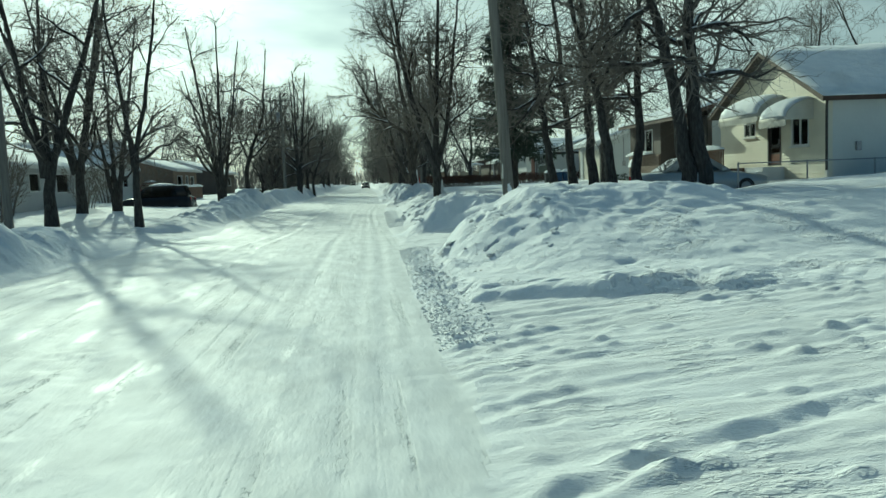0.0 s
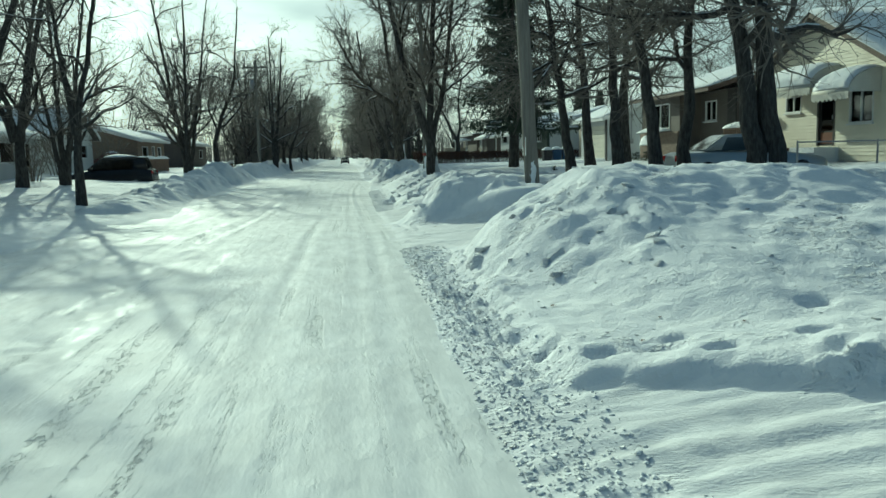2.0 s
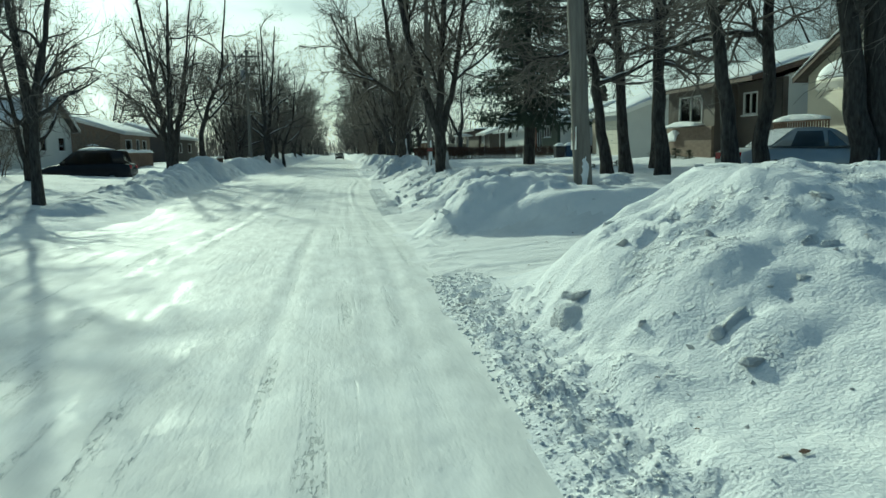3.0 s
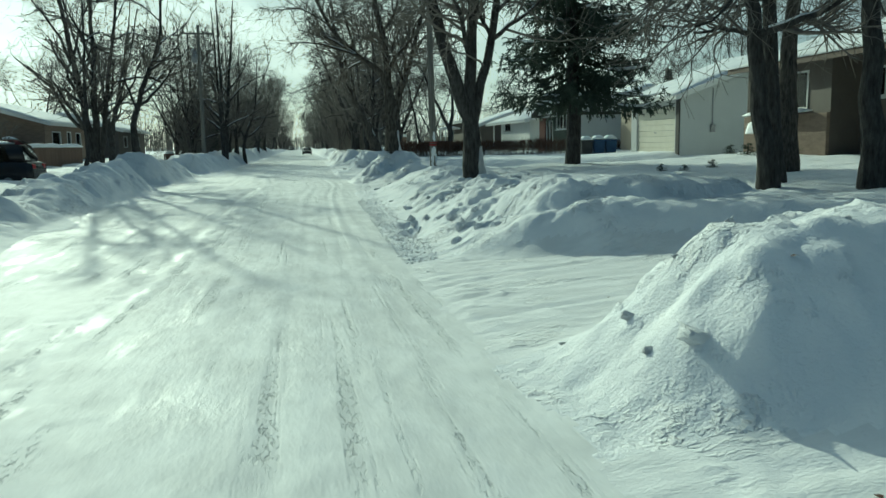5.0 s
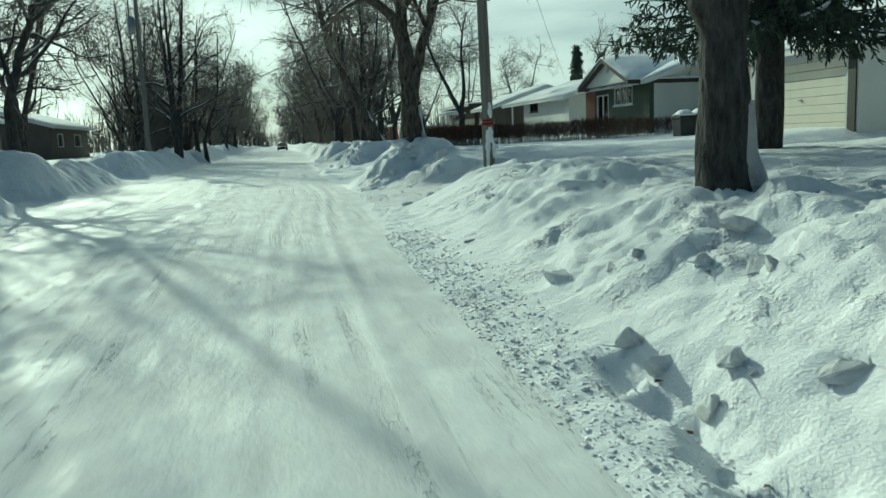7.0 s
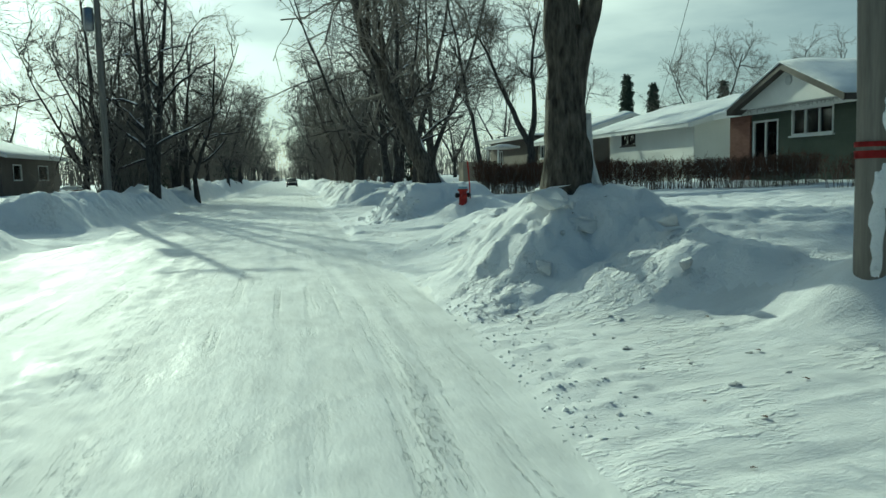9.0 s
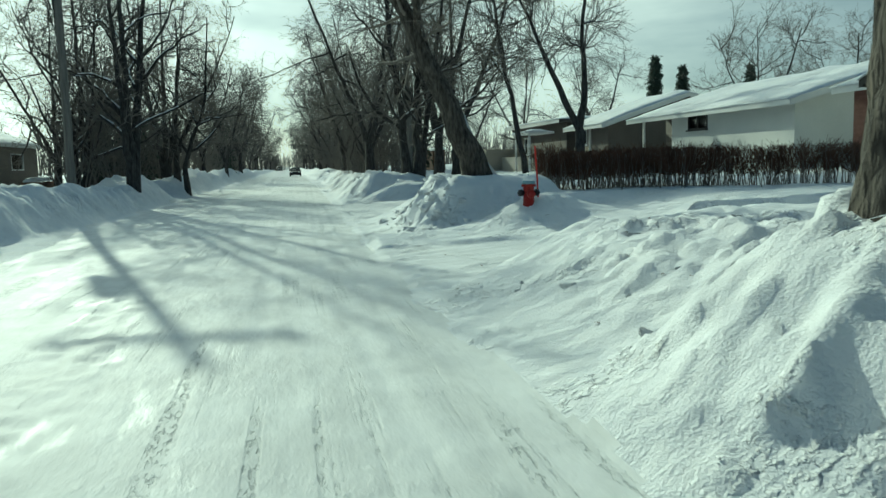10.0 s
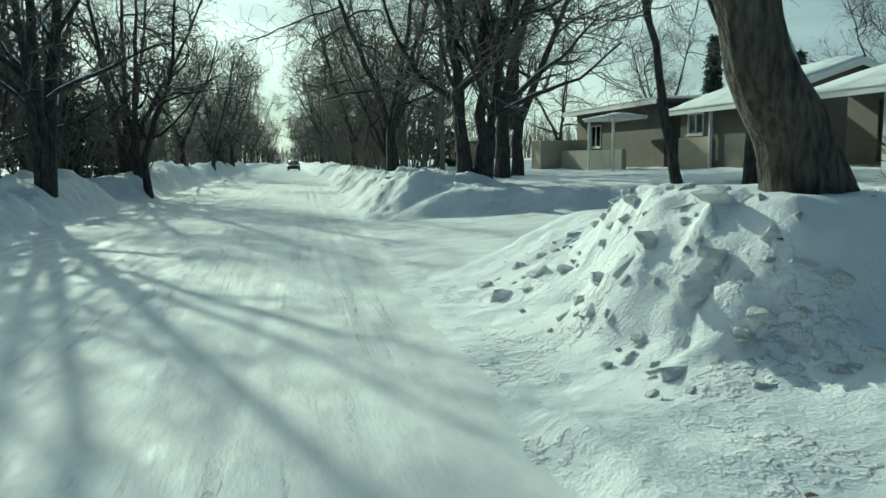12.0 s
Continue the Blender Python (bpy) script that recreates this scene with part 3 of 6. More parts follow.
    side = np.where(dr > 0, right * sstep(0, 0.25, dr), np.where(dl > 0, left * sstep(0, 0.35, dl), 0.0))
    onroad = 1 - np.maximum(sstep(0, 0.3, dr), sstep(0, 0.4, dl))
    far = np.clip((np.hypot(x, y - 40) - 150) / 400, 0, 1)
    return b + side * (1 - 0.6 * far) + road * onroad


def gz(x, y):
    return float(ground_z(np.array([x]), np.array([y]))[0])


def span(*pieces):
    out = []
    for a, b, s in pieces:
        out.append(np.arange(a, b, s))
    return np.concatenate(out)


def stretch_out(a, b, first, ratio):
    v, s = [], first
    while a < b:
        v.append(a)
        a += s
        s *= ratio
    return np.array(v + [b])


xs = np.concatenate([-stretch_out(30, 1500, 2.0, 1.35)[::-1], span((-28.5, -10, 0.5), (-10, -6.4, 0.16), (-6.4, 0.2, 0.07), (0.2, 5.6, 0.042), (5.6, 8.6, 0.08), (8.6, 11, 0.13), (11, 30, 0.5)), stretch_out(30, 1500, 2.0, 1.35)])
ys = np.concatenate([-stretch_out(12, 900, 2.0, 1.4)[::-1], span((-10, 2.0, 0.5), (2.0, 9.6, 0.042), (9.6, 37, 0.065), (37, 46, 0.09), (46, 68, 0.065), (68, 80, 0.11), (80, 100, 0.2), (100, 140, 0.5)), stretch_out(140, 2500, 1.5, 1.25)])
GX, GY = np.meshgrid(xs, ys)
GZ = ground_z(GX, GY)
NX, NY = len(xs), len(ys)
gverts = np.stack([GX, GY, GZ], -1).reshape(-1, 3)
ii, jj = np.meshgrid(np.arange(NX - 1), np.arange(NY - 1))
i0 = (jj * NX + ii).ravel()
gfaces = np.stack([i0, i0 + 1, i0 + NX + 1, i0 + NX], 1)
fx, fy = (GX[:-1, :-1] + GX[1:, 1:]).ravel() / 2, (GY[:-1, :-1] + GY[1:, 1:]).ravel() / 2
f_dr, f_dl = fx - right_edge(fy) + 0.16 * fbm(fx * 1.5, fy * 1.1, 3), left_edge(fy) - fx + 0.8 * fbm(fx * 0.6, fy * 0.5, 3)
is_road = (f_dr < 0.05) & (f_dl < 0.05) & (np.abs(fy) < 700)
f_drive = (drive_mask(f_dr, fy, DRIVES, 0.75) > 0.6) & (f_dr >= 0.05) & (f_dr < 13)


def sheet(name, keep, mat, label, category):
    f = gfaces[keep]
    used, inv = np.unique(f, return_inverse=True)
    ob = new(name, mesh_of(name, gverts[used], inv.reshape(-1, 4), mat, True))
    return tagged(ob, label, category, kind="structure")


sheet("ground", ~is_road & ~f_drive, SNOW, "deep snow over front yards and ploughed banks beside the street", "snow")
sheet("road", is_road, SNOW_ROAD, "residential street of packed snow with faint tyre tracks", "road")
for a, b in DRIVES:
    sheet("driveway", f_drive & (fy > a - 2) & (fy < b + 2), SNOW_DRIVE, "driveway of packed snow with tyre ruts between ploughed banks", "driveway")


# ---------------------------------------------------------------- trees
def unit(v):
    return v / np.maximum(np.linalg.norm(v, axis=-1, keepdims=True), 1e-9)


def tubes(P, R, n):
    """Tapered tubes for many branches at once. P: (m, k, 3), R: (m, k)."""
    m, k, _ = P.shape
    T = unit(np.gradient(P, axis=1))
    mean = T.mean(1)
    ref = np.where(np.abs(mean[:, :1]) < 0.75, np.array([[1.0, 0, 0]]), np.array([[0, 1.0, 0]]))[:, None, :]
    U = unit(np.cross(T, np.broadcast_to(ref, T.shape)))
    V = np.cross(T, U)
    a = np.arange(n) * 2 * np.pi / n
    ring = P[:, :, None, :] + R[:, :, None, None] * (np.cos(a)[None, None, :, None] * U[:, :, None, :] + np.sin(a)[None, None, :, None] * V[:, :, None, :])
    verts = ring.reshape(-1, 3)
    b = (np.arange(m)[:, None, None] * k + np.arange(k - 1)[None, :, None]) * n
    c, d = np.arange(n)[None, None, :], (np.arange(n)[None, None, :] + 1) % n
    faces = np.stack([b + c, b + d, b + n + d, b + n + c], -1).reshape(-1, 4)
    return verts, faces


def joined(pieces):
    vs, fs, o = [], [], 0
    for v, f in pieces:
        vs.append(v)
        fs.append(f + o)
        o += len(v)
    return np.concatenate(vs), np.concatenate(fs)


def sprout(rng, P, R, m, t0, t1, ang, l0, l1, k, up, wob, r_frac, r_min, taper=0.75):
    """m children on each parent branch."""
    n, kp, _ = P.shape
    t = rng.uniform(t0, t1, (n, m))
    s = t * (kp - 1)
    i = np.clip(s.astype(int), 0, kp - 2)
    f = (s - i)[..., None]
    rows = np.arange(n)[:, None]
    start = P[rows, i] * (1 - f) + P[rows, i + 1] * f
    tang = unit(P[rows, i + 1] - P[rows, i])
    rad = R[rows, i] * (1 - f[..., 0]) + R[rows, i + 1] * f[..., 0]
    side = unit(np.cross(tang, unit(rng.normal(size=(n, m, 3)))))
    a = np.radians(rng.uniform(ang * 0.65, ang * 1.35, (n, m)))[..., None]
    d = unit(np.cos(a) * tang + np.sin(a) * side)
    length = rng.uniform(l0, l1, (n, m)) * (1 - 0.5 * t)
    start, d, length, rad = start.reshape(-1, 3), d.reshape(-1, 3), length.ravel(), rad.ravel()
    pts = [start]
    step = (length / (k - 1))[:, None]
    for _ in range(k - 1):
        d = unit(d + np.array([0, 0, up]) / (k - 1) + wob * rng.normal(size=d.shape))
        pts.append(pts[-1] + d * step)
    r0 = np.minimum(np.maximum(rad * r_frac, r_min), np.maximum(rad * 0.9, r_min))
    prof = 1 - taper * np.linspace(0, 1, k)[None, :]
    return np.stack(pts, 1), np.maximum(r0[:, None] * prof, r_min * 0.6)


def stem(rng, way, r0, k=14, wob=0.03, r_end=0.2):
    way = np.array(way, dtype=float)
    s = np.linspace(0, len(way) - 1, k)
    P = np.stack([np.interp(s, np.arange(len(way)), way[:, a]) for a in range(3)], 1)
    P[1:] += rng.normal(size=(k - 1, 3)) * wob * np.array([1, 1, 0.3])
    u = np.linspace(0, 1, k)
    R = r0 * (1 - (1 - r_end) * u)
    R[0] *= 1.35
    R[1] *= 1.08
    P[0, 2] -= 0.35
    return P, R


def furrowed(P, R, seed, n=20, k=64):
    """A trunk with ridged bark, burrs and a flared foot."""
    s = np.linspace(0, len(P) - 1, k)
    Q = np.stack([np.interp(s, np.arange(len(P)), P[:, c]) for c in range(3)], 1)
    r = np.interp(s, np.arange(len(R)), R)
    v, f = tubes(Q[None], r[None], n)
    a = np.tile(np.arange(n) * 2 * np.pi / n, k).reshape(k, n)
    z = Q[:, 2:3] * np.ones((1, n))
    amp = np.clip(r / 0.2, 0.3, 1.0)[:, None]
    d = np.zeros((k, n))
    for q, w, h in ((3, 0.5, 0.05), (7, 1.1, 0.045), (8, 1.9, 0.04), (10, 2.6, 0.04)):
        d += h * np.sin(q * a + 4 * fbm(z * w + q + seed, z * 0 + q, 3))
    d += 0.05 * fbm(a * 1.2 + seed, z * 1.3, 3) * np.sin(a / 2) ** 2
    v = v.reshape(k, n, 3)
    v = Q[:, None, :] + (v - Q[:, None, :]) * (1 + amp * d)[..., None]
    return v.reshape(-1, 3), f


def bare_tree(name, seed, stems, label, limbs=11, limb_len=(3.2, 6.0), low=0.28, spread=56, up=0.32, twig=1.0, bark=BARK, fine=True, snow=True, sides=9, r_min=1.0, crook=0.15):
    """A leafless tree: trunk and limbs, a crown of branches and twigs. stems: (way points, radius)."""
    rng = np.random.RandomState(seed)
    root = new(name)
    tagged(root, label, "tree")
    trunk, wood, crown = [], [], []
    for way, r0 in stems:
        P0, R0 = stem(rng, way, r0)
        trunk.append(furrowed(P0, R0, seed) if fine else tubes(P0[None], R0[None], sides))
        P1, R1 = sprout(rng, P0[None], R0[None], limbs, low, 0.98, spread, *limb_len, 10, up, crook, 0.60, 0.036)
        trunk.append(tubes(P1, R1, 6))
        P2, R2 = sprout(rng, P1, R1, 10 if fine else 7, 0.15, 1.0, 46, 1.2, 3.0, 6 if fine else 5, 0.15, 0.24, 0.66, (0.019 if fine else 0.014) * r_min)
        P2b, R2b = sprout(rng, P0[None], R0[None], 9, low + 0.05, 1.0, 60, 1.0, 2.4, 6 if fine else 5, 0.1, 0.22, 0.3, 0.014 * r_min)
        P2, R2 = np.concatenate([P2, P2b]), np.concatenate([R2, R2b])
        crown.append(tubes(P2, R2, 4 if fine else 3))
        P3, R3 = sprout(rng, P2, R2, int(6 * twig), 0.10, 1.0, 48, 0.6, 1.5, 4, 0.02, 0.26, 0.6, (0.010 if fine else 0.0075) * r_min)
        crown.append(tubes(P3, R3, 3))
        if r_min < 1.5:
            P4, R4 = sprout(rng, P3, R3, 2, 0.15, 1.0, 42, 0.35, 0.9, 2, 0.0, 0.16, 0.6, 0.0055 * r_min)
            crown.append(tubes(P4, R4, 3))
        if snow:
            D = np.gradient(P1, axis=1)
            flat = np.abs(unit(D)[..., 2]).mean(1) < 0.72
            if flat.any():
                wood.append(tubes(P1[flat][:, 1:6] + np.array([0, 0, 1.0]) * R1[flat][:, 1:6, None] * 0.75, R1[flat][:, 1:6] * 0.62, 5))
    hang("trunk", mesh_of("trunk", *joined(trunk), bark, True), root)
    hang("crown", mesh_of("crown", *joined(crown), TWIG, False), root)
    if wood:
        tagged(hang("limb_snow", mesh_of("limb_snow", *joined(wood), SNOW, True), root, "snow lying along the limbs"), kind="stuff")
    return root


def plant(root, x, y, turn=0.0, size=1.0, label="", dz=0.0):
    """Set a tree that has just been built at its place."""
    root.matrix_world = pose(x, y, gz(x, y) - 0.05 + dz, 0, 0, turn) @ Matrix.Scale(size, 4)
    if label:
        tagged(root, label)
    return root


def again(root, x, y, turn, size):
    c = copy_thing(root, pose(x, y, gz(x, y) - 0.05, 0, 0, turn))
    c.scale = (size, size, size)
    return c


def plastered_snow(root, r, h, turn, width=0.5, lean=0.0):
    """Wind-packed snow on one side of the foot of a trunk."""
    bm = bmesh.new()
    rng = random.Random(int(turn) + 5)
    rows, cols = 9, 5
    grid = []
    for i in range(rows):
        s = i / (rows - 1)
        z = h * s
        w = width * (1 - s) ** 0.7 + 0.05
        row = []
        for j in range(cols):
            a = radians(turn) + (j / (cols - 1) - 0.5) * 2.2 * w / max(r, 0.1) * 0.6
            out = r * (1.0 if j in (0, cols - 1) else 1.05) + (0.22 * (1 - s) ** 4 + 0.03) * math.sin(math.pi * j / (cols - 1)) * rng.uniform(0.8, 1.2) - (0.03 if j in (0, cols - 1) else 0)
            row.append(bm.verts.new((out * math.cos(a) + lean * z, out * math.sin(a), z - 0.1)))
        grid.append(row)
    for a, b in zip(grid, grid[1:]):
        for j in range(cols - 1):
            bm.faces.new((a[j], a[j + 1], b[j + 1], b[j]))
    bmesh.ops.solidify(bm, geom=bm.faces[:], thickness=0.06)
    part("snow", bm, SNOW, root, "snow blown against the foot of the trunk", True)


def spruce(name, seed, height, radius, label, clear=1.0, snow=True, dense=1.0):
    rng = np.random.RandomState(seed)
    root = new(name)
    tagged(root, label, "tree")
    zz = np.linspace(-0.3, height, 12)
    P0 = np.stack([0.04 * rng.normal(size=12), 0.04 * rng.normal(size=12), zz], 1)
    R0 = np.linspace(0.024 * height, 0.02, 12)
    hang("trunk", mesh_of("trunk", *tubes(P0[None], R0[None], 8), BARK, True), root)
    nb = int(20 * height * dense)
    z = clear + (height - clear) * rng.uniform(0, 1, nb) ** 1.15
    a = rng.uniform(0, 2 * np.pi, nb)
    L = radius * (1 - (z - clear) / (height - clear)) ** 0.75 * rng.uniform(0.65, 1.1, nb) + 0.15
    k = 7
    s = np.linspace(0, 1, k)[None, :]
    out = L[:, None] * s
    drop = -L[:, None] * (0.50 * s - 0.22 * s ** 2) + 0.10 * L[:, None] * s ** 3
    P1 = np.stack([out * np.cos(a)[:, None], out * np.sin(a)[:, None], z[:, None] + drop], -1)
    P1 += 0.03 * rng.normal(size=P1.shape) * s[..., None]
    R1 = np.maximum(0.035 * (1 - 0.85 * s) * np.ones((nb, 1)), 0.006)
    P2, R2 = sprout(rng, P1, R1, 20 if snow else 6, 0.10, 1.0, 55, 0.30, 0.85, 4, -0.95, 0.12, 0.6, 0.014 if snow else 0.06)
    P3, R3 = sprout(rng, P2, R2, 9 if snow else 3, 0.05, 1.0, 50, 0.08, 0.24, 2, -0.6, 0.15, 1.0, 0.017 if snow else 0.075, 0.6)
    hang("crown", mesh_of("crown", *joined([tubes(P1, R1, 4), tubes(P2, R2, 3), tubes(P3, R3, 3)]), NEEDLE, False), root)
    if snow:
        pick = rng.rand(nb) < 0.22
        Ps = P1[pick][:, 3:] + np.array([0, 0, 0.05])
        clumps = hang("bough_snow", mesh_of("bough_snow", *tubes(Ps, np.array([[0.02, 0.045, 0.04, 0.012]]) * rng.uniform(0.6, 1.4, (len(Ps), 1)), 5), SNOW, True), root, "clumps of snow on the boughs")
        tagged(clumps, kind="stuff")
    return root


def way(h, dx=0.0, dy=0.0, bow=0.0, x=0.0, y=0.0):
    """Way points of a stem of height h that leans by (dx, dy) at its top."""
    return [(x + dx * s + bow * math.sin(3.1 * s), y + dy * s, h * s) for s in (0, 0.15, 0.35, 0.6, 1.0)]


def forked_stems(h, n, wide, z0, r, seed):
    """A short trunk that splits into n rising, outward-curving stems."""
    rng = random.Random(seed)
    out = []
    for k in range(n):
        a = 6.283 * (k + rng.uniform(-0.25, 0.25)) / n
        w, hh = wide * rng.uniform(0.6, 1.15), h * rng.uniform(0.85, 1.05)
        dx, dy = w * math.cos(a), w * math.sin(a)
        pts = [(0.04 * dx, 0.04 * dy, z0 - 0.2), (0.2 * dx, 0.2 * dy, z0 + 0.12 * (hh - z0)), (0.45 * dx, 0.45 * dy, z0 + 0.35 * (hh - z0)), (0.75 * dx, 0.75 * dy, z0 + 0.65 * (hh - z0)), (dx, dy, hh)]
        if k == 0:
            pts = [(0, 0, 0), (0, 0, z0 * 0.6)] + pts
        out.append((pts, r if k == 0 else r * rng.uniform(0.5, 0.68)))
    return out


BOULEVARD = "bare dark-barked boulevard tree standing in deep snow"
# the clump in front of the cream house
double = plant(bare_tree("tree", 11, [([(0, 0, 0), (-0.3, 0, 2.0), (-0.75, 0, 4.2), (-1.5, 0.1, 6.6), (-1.9, 0.2, 9.6)], 0.22),
                                      ([(0.3, -0.1, 0), (0.12, 0, 2.2), (-0.05, 0, 4.4), (-0.1, 0.1, 7.0), (0.2, 0.2, 10.5)], 0.24)],
                         "twin-trunked bare tree with snow at its foot before the cream house", 11, (2.6, 4.8), 0.34, 68, 0.12, crook=0.26, twig=0.85), 9.15, 21.5)
plastered_snow(double, 0.24, 0.75, -40, 0.4, -0.1)
plant(bare_tree("tree", 12, [(way(9.0, 0.3, 0), 0.175)], BOULEVARD, 9, (1.6, 3.4), 0.42, 66, 0.15, crook=0.26, twig=0.8), 8.3, 23.6)
plant(bare_tree("tree", 13, [([(0, 0, 0), (-0.26, 0, 1.7), (-0.5, 0, 3.1), (-1.0, 0, 4.8), (-1.7, 0, 8.0)], 0.17)], "slender bare tree leaning towards the street", 9, (1.6, 3.2), 0.42, 64, 0.2, crook=0.26, twig=0.8), 7.4, 22.9)
plant(bare_tree("tree", 14, [(way(11, -0.5, 0), 0.20)], BOULEVARD, 10, (2.0, 4.0), 0.38, 64, 0.2, crook=0.26, twig=0.8), 8.7, 29.5)
plant(bare_tree("tree", 15, [(way(10.5, -0.9, 0), 0.20)], BOULEVARD, 10, (2.0, 4.0), 0.38, 64, 0.2, crook=0.26, twig=0.8), 8.7, 32.2)
plant(bare_tree("tree", 16, [(way(9.5, -1.3, 0.2), 0.18)], "bare tree leaning slightly over the bank", 9, (1.8, 3.6), 0.40, 64, 0.2, crook=0.22), 7.5, 30.5)
flaking = plant(bare_tree("tree", 17, [(way(9.5, 0.2, 0), 0.28)], "stout bare tree with flaking bark in the front yard", 9, (2.2, 4.0), 0.50, 66, 0.15, bark=BARK_PALE, crook=0.22), 11.1, 35.6)
forked = plant(bare_tree("tree", 18, [([(0, 0, 0), (-0.12, 0, 1.5), (-0.8, 0, 3.2), (-1.5, 0.3, 6.4), (-1.9, 0.5, 10)], 0.22),
                                      ([(0, 0, 0), (-0.08, 0, 1.5), (0.0, 0.1, 3.6), (0.2, 0, 7), (0.3, 0, 10.5)], 0.19),
                                      ([(0, 0, 0), (-0.05, 0, 1.4), (0.42, 0.2, 3.0), (0.9, 0.3, 6.0), (1.2, 0.5, 9.0)], 0.16)],
                          "forked bare tree rising from the ploughed bank, snow on its trunk", 7, (2.0, 4.0), 0.36, 45, 0.4), 3.5, 36.2)
plastered_snow(forked, 0.22, 0.9, -20, 0.3, -0.08)
big_spruce = spruce("spruce", 21, 11.5, 2.9, "tall dark spruce with snow on its boughs", 2.3, dense=1.15)
plant(big_spruce, 8.2, 42.7)
stout = plant(bare_tree("tree", 19, [([(0, 0, 0), (-0.03, 0, 1.3), (-0.10, 0, 2.6), (-0.18, 0, 3.9), (-0.6, 0.2, 6.5), (-1.1, 0.4, 10.5)], 0.27),
                                     ([(0.02, 0, 0.6), (0.10, 0, 1.7), (0.36, 0, 2.6), (0.85, 0.1, 3.8), (1.5, 0.2, 6.2), (2.1, 0.3, 9.5)], 0.19),
                                     ([(-0.05, 0, 2.4), (-0.35, -0.1, 3.3), (-1.2, -0.2, 3.9), (-2.4, -0.2, 5.0), (-3.6, -0.2, 7.5)], 0.17)],
                        "stout old bare elm with furrowed bark beside the bank", 8, (2.4, 4.6), 0.45, 50, 0.1, bark=BARK_PALE), 3.35, 51.7)
plastered_snow(stout, 0.28, 1.1, -20, 0.30, -0.02)
leaning = plant(bare_tree("tree", 20, [([(0, 0, 0), (-0.56, 0, 1.25), (-1.12, 0, 2.5), (-1.68, 0.1, 3.8), (-2.2, 0.2, 5.6), (-2.6, 0.4, 9.5)], 0.27)],
                          "thick bare tree leaning towards the street", 10, (2.2, 4.4), 0.34, 50, 0.3, bark=BARK_PALE), 4.0, 64.6)
plastered_snow(leaning, 0.26, 1.6, 0, 0.22, -0.44)
plant(bare_tree("tree", 22, [(way(8.5, -1.6, 0.2), 0.13)], "slender bare tree with a dark trunk", 7, (1.4, 2.8), 0.45, 50, 0.3), 8.2, 74.8)
plant(bare_tree("tree", 23, [([(0, 0, 0), (0, 0, 1.2), (0.05, 0, 1.8), (-0.7, 0, 3.2), (-1.4, 0, 4.6), (-2.2, 0, 6.5)], 0.2),
                             ([(0, 0, 0), (0, 0, 1.2), (0.1, 0, 2.4), (0.25, 0, 3.6), (0.1, 0, 5.2), (0.5, 0, 7.5)], 0.19)],
                "bare tree forking low like a Y behind the hedge", 4, (1.0, 2.4), 0.6, 50, 0.3), 10.3, 75.5)
plant(bare_tree("tree", 24, forked_stems(12, 3, 3.4, 2.2, 0.2, 24), BOULEVARD, 6, (2.6, 5.0), 0.24, 50, 0.2), 8.0, 86.4)
trio = plant(bare_tree("tree", 25, [(way(10.5, -1.0, 0), 0.2), (way(11, 0.3, 0.3, x=0.4), 0.18), (way(9.5, 1.4, 0, x=0.5), 0.15)], "bare tree of several slender stems", 9, (2.6, 4.8), 0.22, 48, 0.4, fine=False, twig=1.15, r_min=1.0), 4.6, 79.3)
plant(bare_tree("tree", 26, forked_stems(12, 3, 3.2, 2.6, 0.21, 26), BOULEVARD, 6, (2.4, 4.6), 0.26, 48, 0.2), 6.5, 82.8)

# far side of the street
lone = plant(bare_tree("tree", 31, forked_stems(10.5, 3, 2.6, 3.0, 0.16, 31), BOULEVARD, 6, (2.2, 4.4), 0.30, 50, 0.15, crook=0.2, fine=False, twig=1.15, r_min=1.0), -9.0, 33.4)
vase = plant(bare_tree("tree", 32, [(way(12, -1.8, 0.4), 0.22), (way(12, 0.3, 0), 0.2), (way(11, 1.6, 0.2, x=0.1), 0.16)], "wide bare elm with rising limbs", 8, (3.2, 6.2), 0.24, 52, 0.1, crook=0.2, fine=False, twig=1.15, r_min=1.0), -9.6, 56.5)
bent = plant(bare_tree("tree", 33, [([(0, 0, 0), (-0.1, 0, 1.6), (0.5, 0, 3.2), (1.2, 0.1, 5.0), (1.6, 0.3, 9.5)], 0.17)], "bare tree with a bent trunk", 11, (2.6, 5.0), 0.3, 52, 0.3, fine=False, twig=1.15, r_min=1.0), -7.5, 54.7)
plain = plant(bare_tree("tree", 34, forked_stems(12.5, 4, 3.6, 2.6, 0.25, 34), BOULEVARD, 6, (2.6, 5.0), 0.28, 50, 0.1, crook=0.2, fine=False, twig=1.15, r_min=1.0), -12.5, 33.7)
again(plain, -14.0, 41.8, 70, 1.0)
again(vase, -13.0, 44.3, 200, 0.85)
again(plain, -12.7, 74.0, 160, 0.9)
again(vase, -6.2, 82.0, 250, 1.0)
again(bent, -5.4, 93.0, 20, 1.0)
again(plain, -17.0, 26.0, 300, 1.0)
again(vase, -19.0, 37.0, 30, 1.0)
plant(bare_tree("tree", 35, [(way(8.5, 0.3, 0), 0.11)], "slim straight bare tree beside the far bank", 8, (1.6, 3.2), 0.4, 55, 0.2, fine=False, twig=1.0), -8.7, 51.0)

again(trio, -9.2, 86.0, 60, 1.0)
again(vase, -7.5, 100.0, 10, 1.0)

